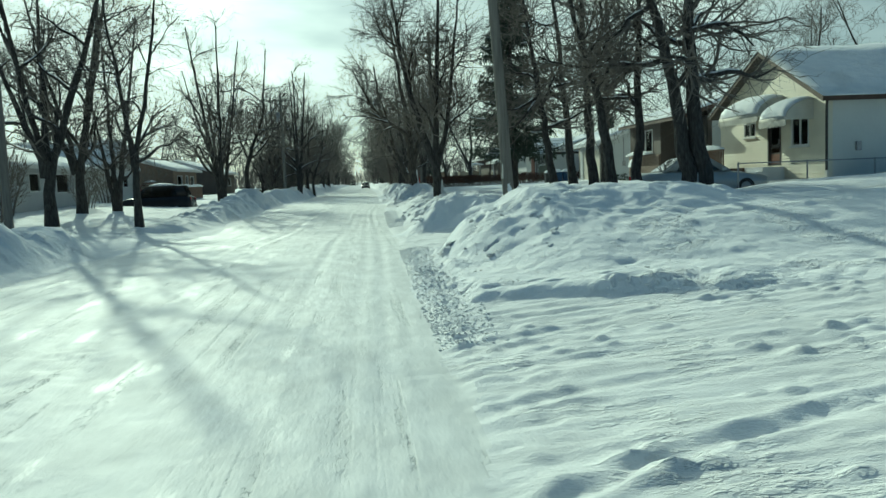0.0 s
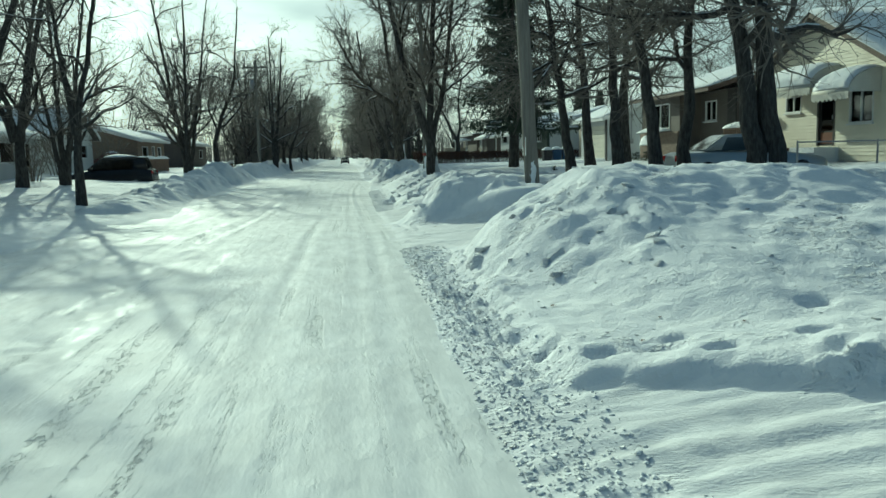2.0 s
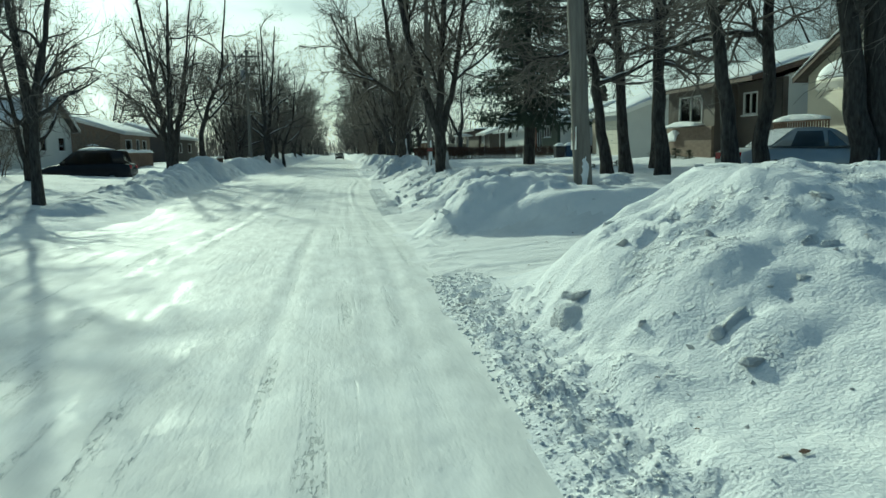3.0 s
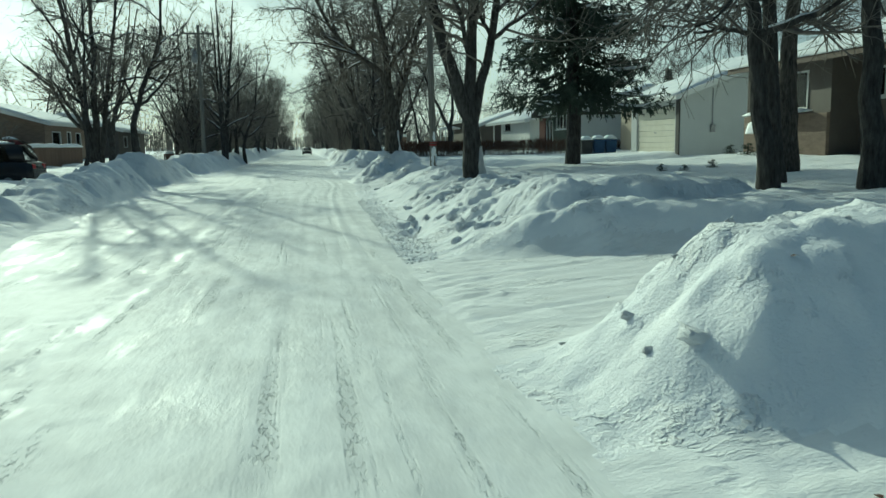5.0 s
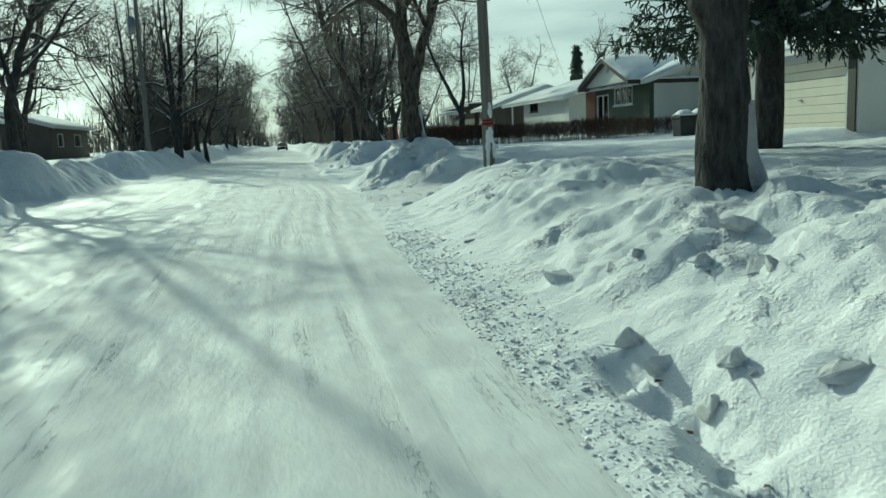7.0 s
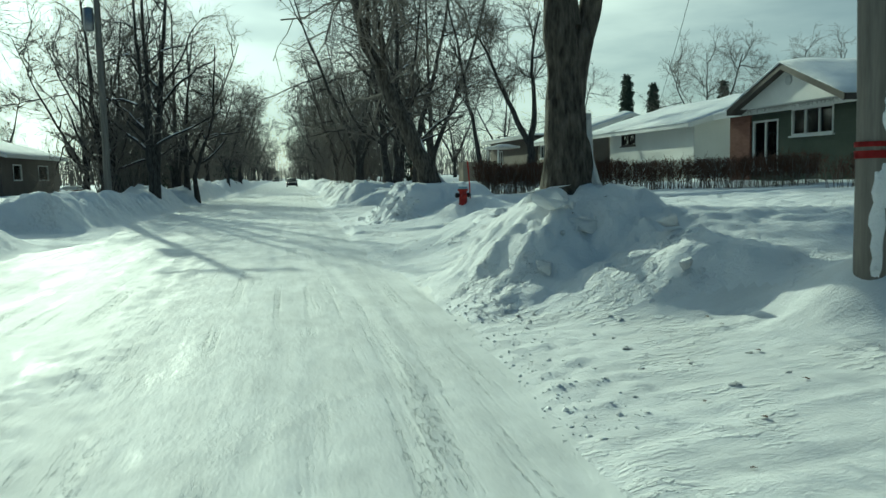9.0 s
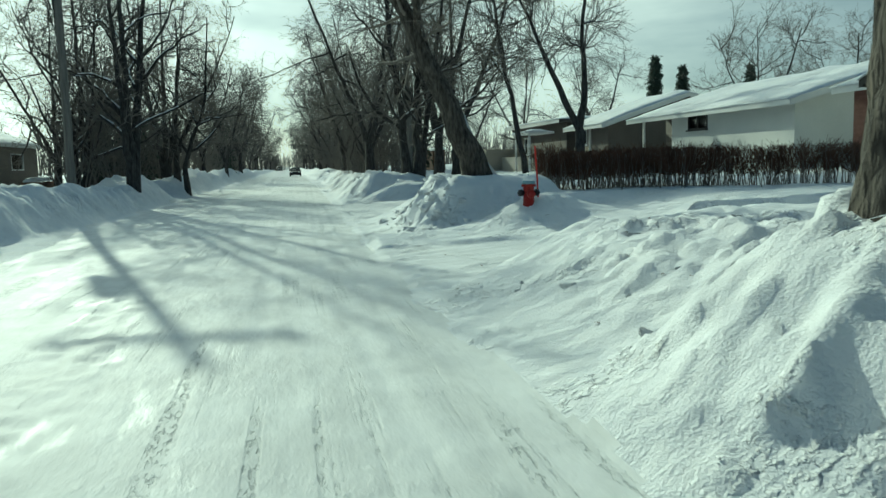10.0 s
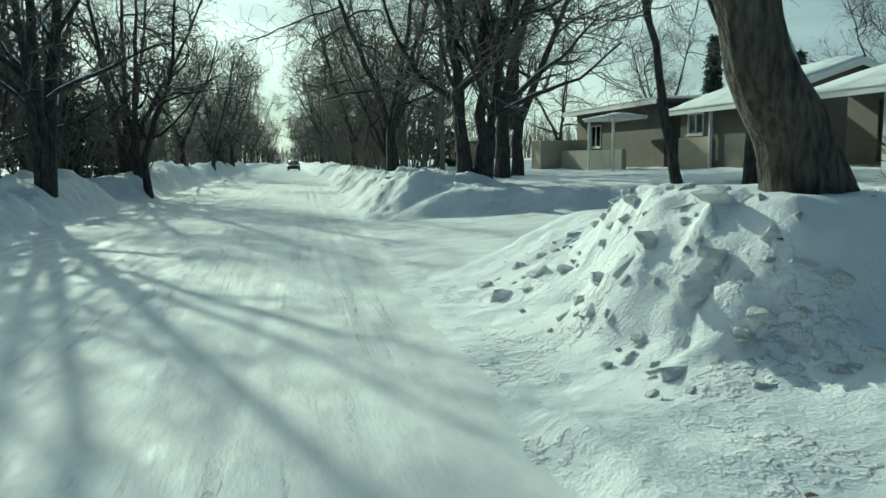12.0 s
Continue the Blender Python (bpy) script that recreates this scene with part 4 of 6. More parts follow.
# the avenue closing in beyond
light_a = bare_tree("tree", 41, forked_stems(10.5, 3, 4.2, 2.2, 0.19, 41), "bare avenue tree farther down the street", 6, (2.4, 4.8), 0.25, 55, 0.1, fine=False, snow=False, sides=6, twig=1.0, r_min=1.25, crook=0.22)
plant(light_a, 5.6, 103.0)
light_b = bare_tree("tree", 42, forked_stems(9.5, 3, 3.8, 2.0, 0.18, 42), "bare avenue tree farther down the street", 7, (2.6, 5.0), 0.22, 58, 0.1, fine=False, snow=False, sides=6, twig=1.0, r_min=1.25, crook=0.24)
plant(light_b, -10.6, 88.0)
small_spruce = plant(spruce("spruce", 51, 6.5, 1.9, "bushy dark evergreen in the far row", 0.2, False, 0.42), -8.8, 94.0)


def brush(name, seed, h, label):
    """A leafless bush of many rising stems."""
    rng = np.random.RandomState(seed)
    n, k = 13, 6
    a, r = rng.uniform(0, 6.28, n), rng.uniform(0, 0.7, n)
    t = np.linspace(0, 1, k)[None, :]
    hh = h * rng.uniform(0.65, 1.05, n)[:, None]
    lean = rng.uniform(0.15, 0.55, n)[:, None] * hh
    P = np.stack([(r * np.cos(a))[:, None] + lean * np.cos(a)[:, None] * t ** 1.4, (r * np.sin(a))[:, None] + lean * np.sin(a)[:, None] * t ** 1.4, hh * t - 0.25 * (1 - t)], -1)
    P += rng.normal(size=P.shape) * 0.06 * t[..., None]
    R = np.repeat(0.045 * (1 - 0.8 * t), n, 0)
    P2, R2 = sprout(rng, P, R, 7, 0.15, 1.0, 40, 0.6, 1.5, 4, 0.3, 0.15, 0.6, 0.016)
    P3, R3 = sprout(rng, P2, R2, 5, 0.15, 1.0, 42, 0.3, 0.9, 2, 0.15, 0.15, 0.6, 0.014)
    root = new(name)
    tagged(root, label, "bush")
    hang("crown", mesh_of("crown", *joined([tubes(P, R, 4), tubes(P2, R2, 3), tubes(P3, R3, 3)]), TWIG), root)
    return root


bush = plant(brush("bush", 71, 4.2, "leafless brushy shrub thicket behind the bank"), 7.2, 101.0)
rnd = random.Random(8)
for _ in range(34):
    again(bush, rnd.uniform(5.2, 9.0), rnd.uniform(92, 190), rnd.uniform(0, 360), rnd.uniform(0.7, 1.35))
for _ in range(36):
    again(bush, rnd.uniform(-11.5, -7.4), rnd.uniform(82, 190), rnd.uniform(0, 360), rnd.uniform(0.7, 1.35))
for x, y, s_ in ((-16, 37, 0.7), (-18, 42, 0.9), (-15.5, 47, 0.6), (-17, 56, 0.8), (-15, 60, 0.7), (-20, 30, 0.9), (-22, 35, 1.0)):
    again(bush, x, y, rnd.uniform(0, 360), s_)
rnd = random.Random(5)
yy = 94.0
while yy < 330:
    for side in (-1, 1):
        src = light_a if rnd.random() < 0.5 else light_b
        x = (5.0 if side > 0 else -6.8) + rnd.uniform(-1.0, 1.0) + side * rnd.choice((0, 0, 0, 4))
        again(src, x, yy + rnd.uniform(-3, 3), rnd.uniform(0, 360), rnd.uniform(0.9, 1.3))
        if rnd.random() < 0.25:
            again(small_spruce, (7.0 if side > 0 else -9.0) + rnd.uniform(-1.5, 2.0), yy + rnd.uniform(-3, 3), rnd.uniform(0, 360), rnd.uniform(0.6, 1.05))
    yy += 8.0 + (yy - 94) * 0.035
for _ in range(22):
    again(bush, rnd.uniform(-9, 11), rnd.uniform(350, 380), rnd.uniform(0, 360), rnd.uniform(1.0, 1.7))
for x, y, s in ((-9.5, 97, 0.85), (-11.5, 103, 0.9), (9.0, 106, 1.0)):
    again(small_spruce, x, y, rnd.uniform(0, 360), s)
for x, y, s in ((30, 52, 1.1), (34, 62, 1.0), (29, 40, 1.0), (36, 80, 1.0), (28, 92, 0.9), (40, 100, 1.0), (24, 108, 0.9), (33, 30, 1.0), (45, 70, 1.2),
                (-28, 52, 1.0), (-26, 66, 1.1), (-30, 84, 1.0), (-24, 98, 1.0), (-34, 110, 1.1), (-25, 120, 1.0), (22, 122, 1.0), (16, 118, 0.9), (14, 132, 1.0)):
    again(rnd.choice((light_a, light_b)), x, y, rnd.uniform(0, 360), s)
for x, y, s in ((8.8, 37.5, 0.07), (9.3, 37.2, 0.06), (10.4, 37.8, 0.08), (14.3, 42.6, 0.13), (14.4, 41.5, 0.15), (14.3, 43.7, 0.11), (14.5, 40.4, 0.13)):
    low = again(small_spruce, x, y, rnd.uniform(0, 360), s)
    low.scale = (1.7 * s, 1.5 * s, 0.55 * s)
    tagged(low, "small dark evergreen shrub poking out of the snow", "shrub", "shrubs before the brick house")
pointed = plant(spruce("spruce", 52, 10.2, 1.35, "narrow dark spruce rising behind the far roofs", 0.6, False, 1.9), 35.5, 122.0)
again(pointed, 39.5, 124.0, 140, 0.93)
again(pointed, 63.0, 150.0, 60, 1.25)


def far_woods():
    """The blurred line of woods that closes the view, many thin upright stems."""
    rng = np.random.RandomState(3)
    n = 5600
    a = rng.uniform(-1.35, 1.35, n)
    d = rng.uniform(190, 430, n)
    x, y = d * np.sin(a), 40 + d * np.cos(a)
    keep = (np.abs(x - 1) > 9) | (y > 400)
    x, y = x[keep], y[keep]
    h = rng.uniform(6, 12, len(x))
    z = ground_z(x, y)
    P = np.stack([np.stack([x, y, z], 1), np.stack([x + rng.normal(size=len(x)) * 0.5, y, z + h * 0.5], 1), np.stack([x + rng.normal(size=len(x)), y, z + h], 1)], 1)
    R = np.repeat(np.array([[0.16, 0.10, 0.03]]), len(x), 0)
    P2, R2 = sprout(rng, P, R, 5, 0.15, 1.0, 38, 1.5, 4.0, 2, 0.3, 0.1, 0.6, 0.05)
    ob = new("woods", mesh_of("woods", *joined([tubes(P, R, 3), tubes(P2, R2, 3)]), TWIG))
    tagged(ob, "far belt of bare grey-brown woods beyond the houses", "woods", kind="stuff")


far_woods()


# ---------------------------------------------------------------- houses
def wall_cells(bm, axis, at, thick, u0, u1, z0, z1, holes):
    """A wall slab with openings. axis: the wall's normal; holes: (u0, u1, z0, z1)."""
    us = sorted({u0, u1, *[h[0] for h in holes], *[h[1] for h in holes]})
    zs = sorted({z0, z1, *[h[2] for h in holes], *[h[3] for h in holes]})
    for a, b in zip(us, us[1:]):
        for c, d in zip(zs, zs[1:]):
            mu, mz = (a + b) / 2, (c + d) / 2
            if any(h[0] < mu < h[1] and h[2] < mz < h[3] for h in holes):
                continue
            if axis == "x":
                add_box(bm, at, at + thick, a, b, c, d)
            else:
                add_box(bm, a, b, at, at + thick, c, d)
    bmesh.ops.remove_doubles(bm, verts=bm.verts, dist=0.001)


def window_x(parent, x, y0, y1, z0, z1, mat=TRIM_WHITE, bars=1, curtain=False, sill_snow=False):
    """A window in a wall that faces the street (outside is towards -x if the wall's face is at x)."""
    w = new("window")
    w.parent = parent
    f = 0.06
    bm = bmesh.new()
    add_box(bm, x - 0.03, x + 0.08, y0, y0 + f, z0, z1)
    add_box(bm, x - 0.03, x + 0.08, y1 - f, y1, z0, z1)
    add_box(bm, x - 0.03, x + 0.08, y0 + f, y1 - f, z0, z0 + f)
    add_box(bm, x - 0.03, x + 0.08, y0 + f, y1 - f, z1 - f, z1)
    for i in range(bars):
        c = y0 + (y1 - y0) * (i + 1) / (bars + 1)
        add_box(bm, x - 0.02, x + 0.07, c - 0.025, c + 0.025, z0 + f, z1 - f)
    part("frame", bm, mat, w)
    edges = [y0 + f] + [y0 + (y1 - y0) * (i + 1) / (bars + 1) for i in range(bars)] + [y1 - f]
    for a, b in zip(edges, edges[1:]):
        part("pane", box(x + 0.03, x + 0.038, a + 0.02, b - 0.02, z0 + f, z1 - f), GLASS, w)
    part("sill", box(x - 0.10, x + 0.05, y0 - 0.05, y1 + 0.05, z0 - 0.06, z0 - 0.004), mat, w)
    if curtain:
        bm = bmesh.new()
        n = 24
        pts = [(x + 0.20 + 0.03 * math.sin(i * 1.7), y0 + (y1 - y0) * i / n) for i in range(n + 1)]
        vs = [[bm.verts.new((p[0], p[1], z)) for p in pts] for z in (z0, z1)]
        for i in range(n):
            bm.faces.new((vs[0][i], vs[0][i + 1], vs[1][i + 1], vs[1][i]))
        part("curtain", bm, CURTAIN, w, "pale curtain behind the glass")
    return w


def laps(x, y0, y1, z0, z1, holes, pitch=0.125):
    """Lapped siding boards on a street wall, each tilted a little, cut round the openings."""
    bm = bmesh.new()
    z = z0
    while z < z1 - 0.01:
        top = min(z + pitch, z1)
        runs = [(y0, y1)]
        for h in holes:
            if h[2] < top and h[3] > z:
                runs = [q for a, b in runs for q in ((a, min(b, h[0])), (max(a, h[1]), b)) if q[1] - q[0] > 0.02]
        for a, b in runs:
            add_prism(bm, [(x, z), (x - 0.022, z), (x - 0.004, top), (x, top)], "y", a, b)
        z += pitch
    return bm


def snow_slab(profile, axis, a, b, seed=1):
    """Snow on a roof: profile of (across, z) along the top, thick and rounded, uneven."""
    rng = random.Random(seed)
    bm = bmesh.new()
    n = max(6, int((b - a) / 0.45))
    dense = []
    for (p, q) in zip(profile, profile[1:]):
        for i in range(6):
            s = i / 6
            dense.append((p[0] + (q[0] - p[0]) * s, p[1] + (q[1] - p[1]) * s))
    dense.append(profile[-1])
    m = len(dense)
    top, low = [], []
    for i in range(n + 1):
        s = a + (b - a) * i / n
        endf = min(1.0, 0.35 + min(i, n - i) * 0.4)
        rt, rl = [], []
        for j, (u, z) in enumerate(dense):
            edge = min(1.0, 0.35 + min(j, m - 1 - j) * 0.35)
            t = 0.20 * endf * edge * (0.75 + 0.5 * noise.noise(Vector((u * 0.6 + seed, s * 0.6, 0))) + 0.25)
            pt = (u, s) if axis == "y" else (s, u)
            rt.append(bm.verts.new((*pt, z + t)))
            rl.append(bm.verts.new((*pt, z + 0.004)))
        top.append(rt)
        low.append(rl)
    for i in range(n):
        for j in range(m - 1):
            bm.faces.new((top[i][j], top[i][j + 1], top[i + 1][j + 1], top[i + 1][j]))
            bm.faces.new((low[i][j], low[i + 1][j], low[i + 1][j + 1], low[i][j + 1]))
        bm.faces.new((top[i][0], top[i + 1][0], low[i + 1][0], low[i][0]))
        bm.faces.new((top[i][-1], low[i][-1], low[i + 1][-1], top[i + 1][-1]))
    for i in (0, n):
        for j in range(m - 1):
            bm.faces.new((top[i][j], low[i][j], low[i][j + 1], top[i][j + 1]))
    bmesh.ops.recalc_face_normals(bm, faces=bm.faces)
    return bm


def gable_roof(parent, axis, a, b, c0, c1, eave, ridge_at, ridge, over=0.45, mat=SHINGLE, fascia=TRIM_WHITE, seed=1, snow=True):
    """A gable roof whose ridge runs along `axis` from a to b; it spans c0..c1 across."""
    s0 = (ridge - eave) / (ridge_at - c0)
    s1 = (ridge - eave) / (c1 - ridge_at)
    lo, hi = (c0 - over, eave - s0 * over), (c1 + over, eave - s1 * over)
    t = 0.14
    r = part("roof", prism([lo, (ridge_at, ridge), hi, (hi[0], hi[1] + t), (ridge_at, ridge + t), (lo[0], lo[1] + t)], axis, a - over, b + over), mat, parent, "shingled roof under snow")
    # fascia boards along the eaves and barge boards on the gables
    for p in (lo, hi):
        d = -0.025 if p is lo else 0.025
        x0, x1 = sorted((p[0], p[0] + d))
        if axis == "y":
            part("fascia", box(x0, x1, a - over, b + over, p[1] - 0.03, p[1] + t + 0.02), fascia, r)
        else:
            part("fascia", box(a - over, b + over, x0, x1, p[1] - 0.03, p[1] + t + 0.02), fascia, r)
    for s in (a - over - 0.03, b + over):
        part("barge_board", prism([(lo[0], lo[1] - 0.05), (ridge_at, ridge - 0.05), (hi[0], hi[1] - 0.05), (hi[0], hi[1] + t + 0.01), (ridge_at, ridge + t + 0.01), (lo[0], lo[1] + t + 0.01)], axis, s, s + 0.03), fascia, r)
    if snow:
        part("snow", snow_slab([(lo[0] - 0.05, lo[1] + t), (ridge_at, ridge + t), (hi[0] + 0.05, hi[1] + t)], axis, a - over - 0.06, b + over + 0.06, seed), SNOW, parent, "thick snow on the roof", True)
    return r


def gable_wall(bm, axis, at, thick, c0, c1, z0, ridge_at, ridge):
    add_prism(bm, [(c0, z0), (c1, z0), (ridge_at, ridge)], axis, at, at + thick)


def cream_house():
    h = thing("house", (-0.008, 0.18, 0.148), "cream-sided bungalow with a gable to the street and a snowy roof", "house")
    h.scale = (0.905, 0.905, 0.905)
    x, x1, y0, y1, g, e, r, ry = 17.6, 29.0, 28.6, 37.6, 1.0, 4.1, 6.3, 33.1
    door, win, small = (32.0, 33.0, 1.55, 3.68), (29.85, 31.15, 2.3, 3.5), (34.1, 35.2, 2.85, 3.5)
    holes = [door, win, small]
    bm = bmesh.new()
    wall_cells(bm, "x", x, 0.2, y0, y1, g, e, holes)
    gable_wall(bm, "x", x, 0.2, y0, y1, e, ry, r)
    part("front_wall", bm, SIDING_CREAM, h)
    lap = laps(x, y0, y1, g + 0.2, e, holes)
    z = e
    while z < r - 0.1:
        s = (z + 0.06 - e) / (r - e)
        add_prism(lap, [(x, z), (x - 0.022, z), (x - 0.004, z + 0.125), (x, z + 0.125)], "y", y0 + (ry - y0) * s, y1 - (y1 - ry) * s)
        z += 0.125
    part("siding", lap, SIDING_CREAM, h, "cream lapped siding boards")
    bm = bmesh.new()
    wall_cells(bm, "y", y0, 0.2, x + 0.2, x1, g, e, [])
    part("side_wall", bm, SIDING_WHITE, h)
    bm = bmesh.new()
    wall_cells(bm, "y", y1 - 0.2, 0.2, x + 0.2, x1, g, e, [])
    part("side_wall", bm, SIDING_WHITE, h)
    bm = bmesh.new()
    wall_cells(bm, "x", x1 - 0.2, 0.2, y0 + 0.2, y1 - 0.2, g, e, [])
    gable_wall(bm, "x", x1 - 0.2, 0.2, y0, y1, e, ry, r)
    part("back_wall", bm, SIDING_WHITE, h)
    part("corner_board", box(x - 0.03, x + 0.0, y0 - 0.02, y0 + 0.09, g, e), TRIM_WHITE, h)
    gable_roof(h, "x", x, x1, y0, y1, e, ry, r, 0.4, fascia=TRIM_BROWN, seed=2)
    window_x(h, x, *win, bars=1)
    window_x(h, x, *small, bars=1)
    d = part("door", box(x + 0.05, x + 0.10, door[0] + 0.05, door[1] - 0.05, door[2], door[3] - 0.05), TRIM_DARK, h, "dark storm door with a tall pane")
    part("pane", box(x + 0.035, x + 0.046, door[0] + 0.17, door[1] - 0.17, door[2] + 0.55, door[3] - 0.18), GLASS, d)
    part("kick_panel", box(x + 0.03, x + 0.046, door[0] + 0.15, door[1] - 0.15, door[2] + 0.08, door[2] + 0.48), DOOR_WOOD, d, "red-brown kick panel")
    part("handle", box(x - 0.01, x + 0.05, door[0] + 0.12, door[0] + 0.15, door[2] + 0.95, door[2] + 1.1), STEEL, d)
    bm = bmesh.new()
    add_box(bm, x - 0.03, x + 0.12, door[0] - 0.05, door[0] + 0.05, door[2], door[3])
    add_box(bm, x - 0.03, x + 0.12, door[1] - 0.05, door[1] + 0.05, door[2], door[3])
    add_box(bm, x - 0.03, x + 0.12, door[0] + 0.05, door[1] - 0.05, door[3] - 0.05, door[3] + 0.05)
    part("door_frame", bm, TRIM_DARK, h)
    for a, b, top in ((31.7, 35.3, 4.35), (29.5, 31.6, 4.05)):
        n = 12
        prof = [(x - 1.15 * math.sin(math.pi / 2 * i / n), top - 0.75 + 0.75 * math.cos(math.pi / 2 * i / n)) for i in range(n + 1)]
        shell = prof + [(px - 0.02, pz + 0.03) for px, pz in prof[::-1]]
        aw = part("awning", prism(shell, "y", a, b), AWNING, h, "rounded metal door awning under snow", True)
        val = bmesh.new()
        k = int((b - a) / 0.12)
        for i in range(k):
            s = a + (b - a) * i / k
            hgt = 0.20 + 0.05 * (i % 2)
            add_box(val, x - 1.19, x - 1.165, s, s + (b - a) / k - 0.012, top - 0.75 - hgt, top - 0.74)
        part("valance", val, AWNING, aw)
        for s in (a, b):
            part("end_panel", prism(prof + [(x, top - 0.75)], "y", s + 0.012, s + 0.030) if s == a else prism(prof + [(x, top - 0.75)], "y", s - 0.030, s - 0.012), AWNING, aw)
        sn = [(px - 0.02, pz + 0.035) for px, pz in prof[::-1][1:]]
        part("snow", snow_slab(sn, "y", a + 0.05, b - 0.05, 6), SNOW, aw, "rounded snow on the awning", True)
    st = bmesh.new()
    for i in range(3):
        add_box(st, x - 0.95 - 0.28 * i, x - 0.004 if i == 0 else x - 0.95 - 0.28 * (i - 1), 31.7, 33.3, 0.9, 1.5 - 0.18 * i)
    part("step", st, SNOW_CHUNK, h, "snowy concrete front steps")
    part("downspout", tube([(x - 0.12, y0 - 0.16, e - 0.15), (x - 0.1, y0 - 0.1, e - 0.35), (x - 0.1, y0 - 0.1, 2.6), (x - 0.1, y0 - 0.1, 1.3)], [0.05] * 4, 8), TRIM_DARK, h, "dark downspout at the corner")
    part("meter", box(18.7, 18.9, y0 - 0.12, y0 - 0.004, 2.0, 2.35, 0.02), STEEL, h, "grey power meter on the wall")


def brick_house():
    h = thing("house", (0, 0, 0), "tan brick bungalow with a projecting picture window and a snow-covered roof", "house")
    x, xr, x1, y0, ym, y1, g, e, r, rx = 15.3, 16.3, 24.5, 36.4, 39.8, 44.4, 0.9, 4.05, 5.55, 20.4
    pic, bed = (40.9, 43.2, 2.5, 3.7), (38.2, 39.3, 2.75, 3.65)
    bm = bmesh.new()
    wall_cells(bm, "x", x, 0.2, ym, y1, g, e, [pic])
    part("front_wall", bm, SIDING_TAUPE, h, "brown upright boards beside the picture window")
    bm = bmesh.new()
    wall_cells(bm, "x", xr, 0.2, y0, ym, g, e, [bed])
    part("front_wall", bm, SIDING_TAUPE, h, "dark boarded wall set back")
    part("return_wall", box(x + 0.2, xr + 0.2, ym, ym + 0.2, g, e), SIDING_TAUPE, h)
    # upright battens, each a strip of its own
    n = 12
    for i in range(n):
        yb = 43.32 + i * 0.09
        part("batten", box(x - 0.022, x - 0.002, yb, yb + 0.045, 2.55, e - 0.06), SIDING_TAUPE, h)
    part("brick_skirt", box(x - 0.10, x - 0.003, ym, y1, g, 2.35), BRICK_TAN, h, "tan brick base under the window")
    courses = bmesh.new()
    for k in range(18):
        add_box(courses, x - 0.112, x - 0.101, ym + 0.01, y1 - 0.01, g + 0.02 + k * 0.08, g + 0.085 + k * 0.08)
    part("brick_course", courses, BRICK_TAN, h, "raked courses of tan brick")
    part("shutter", box(xr - 0.05, xr - 0.003, y0 + 0.02, y0 + 0.75, 2.5, e - 0.05), TRIM_DARK, h, "dark boarded corner panel")
    for yw in (y0, y1 - 0.2):
        bm = bmesh.new()
        xa = xr if yw == y0 else x
        wall_cells(bm, "y", yw, 0.2, xa + 0.2, x1, g, e, [])
        gable_wall(bm, "y", yw, 0.2, xa, x1, e, rx, r)
        part("side_wall", bm, SIDING_WHITE, h)
    part("back_wall", box(x1 - 0.2, x1, y0 + 0.2, y1 - 0.2, g, e), SIDING_WHITE, h)
    gable_roof(h, "y", y0, y1, x, x1, e, rx, r, 0.5, fascia=TRIM_BROWN, seed=3)
    window_x(h, x, *pic, bars=1, curtain=True)
    window_x(h, xr, *bed, bars=1, curtain=True)
    part("sill_snow", snow_slab([(x - 0.50, 2.37), (x - 0.11, 2.42)], "y", 40.5, 43.9, 8), SNOW, h, "deep snow on the window ledge", True)
    part("ledge_drift", snow_slab([(x - 0.30, 1.75), (x - 0.2, 2.05), (x - 0.11, 2.1)], "y", 42.9, 44.0, 18), SNOW, h, "snow clinging to the brick", True)


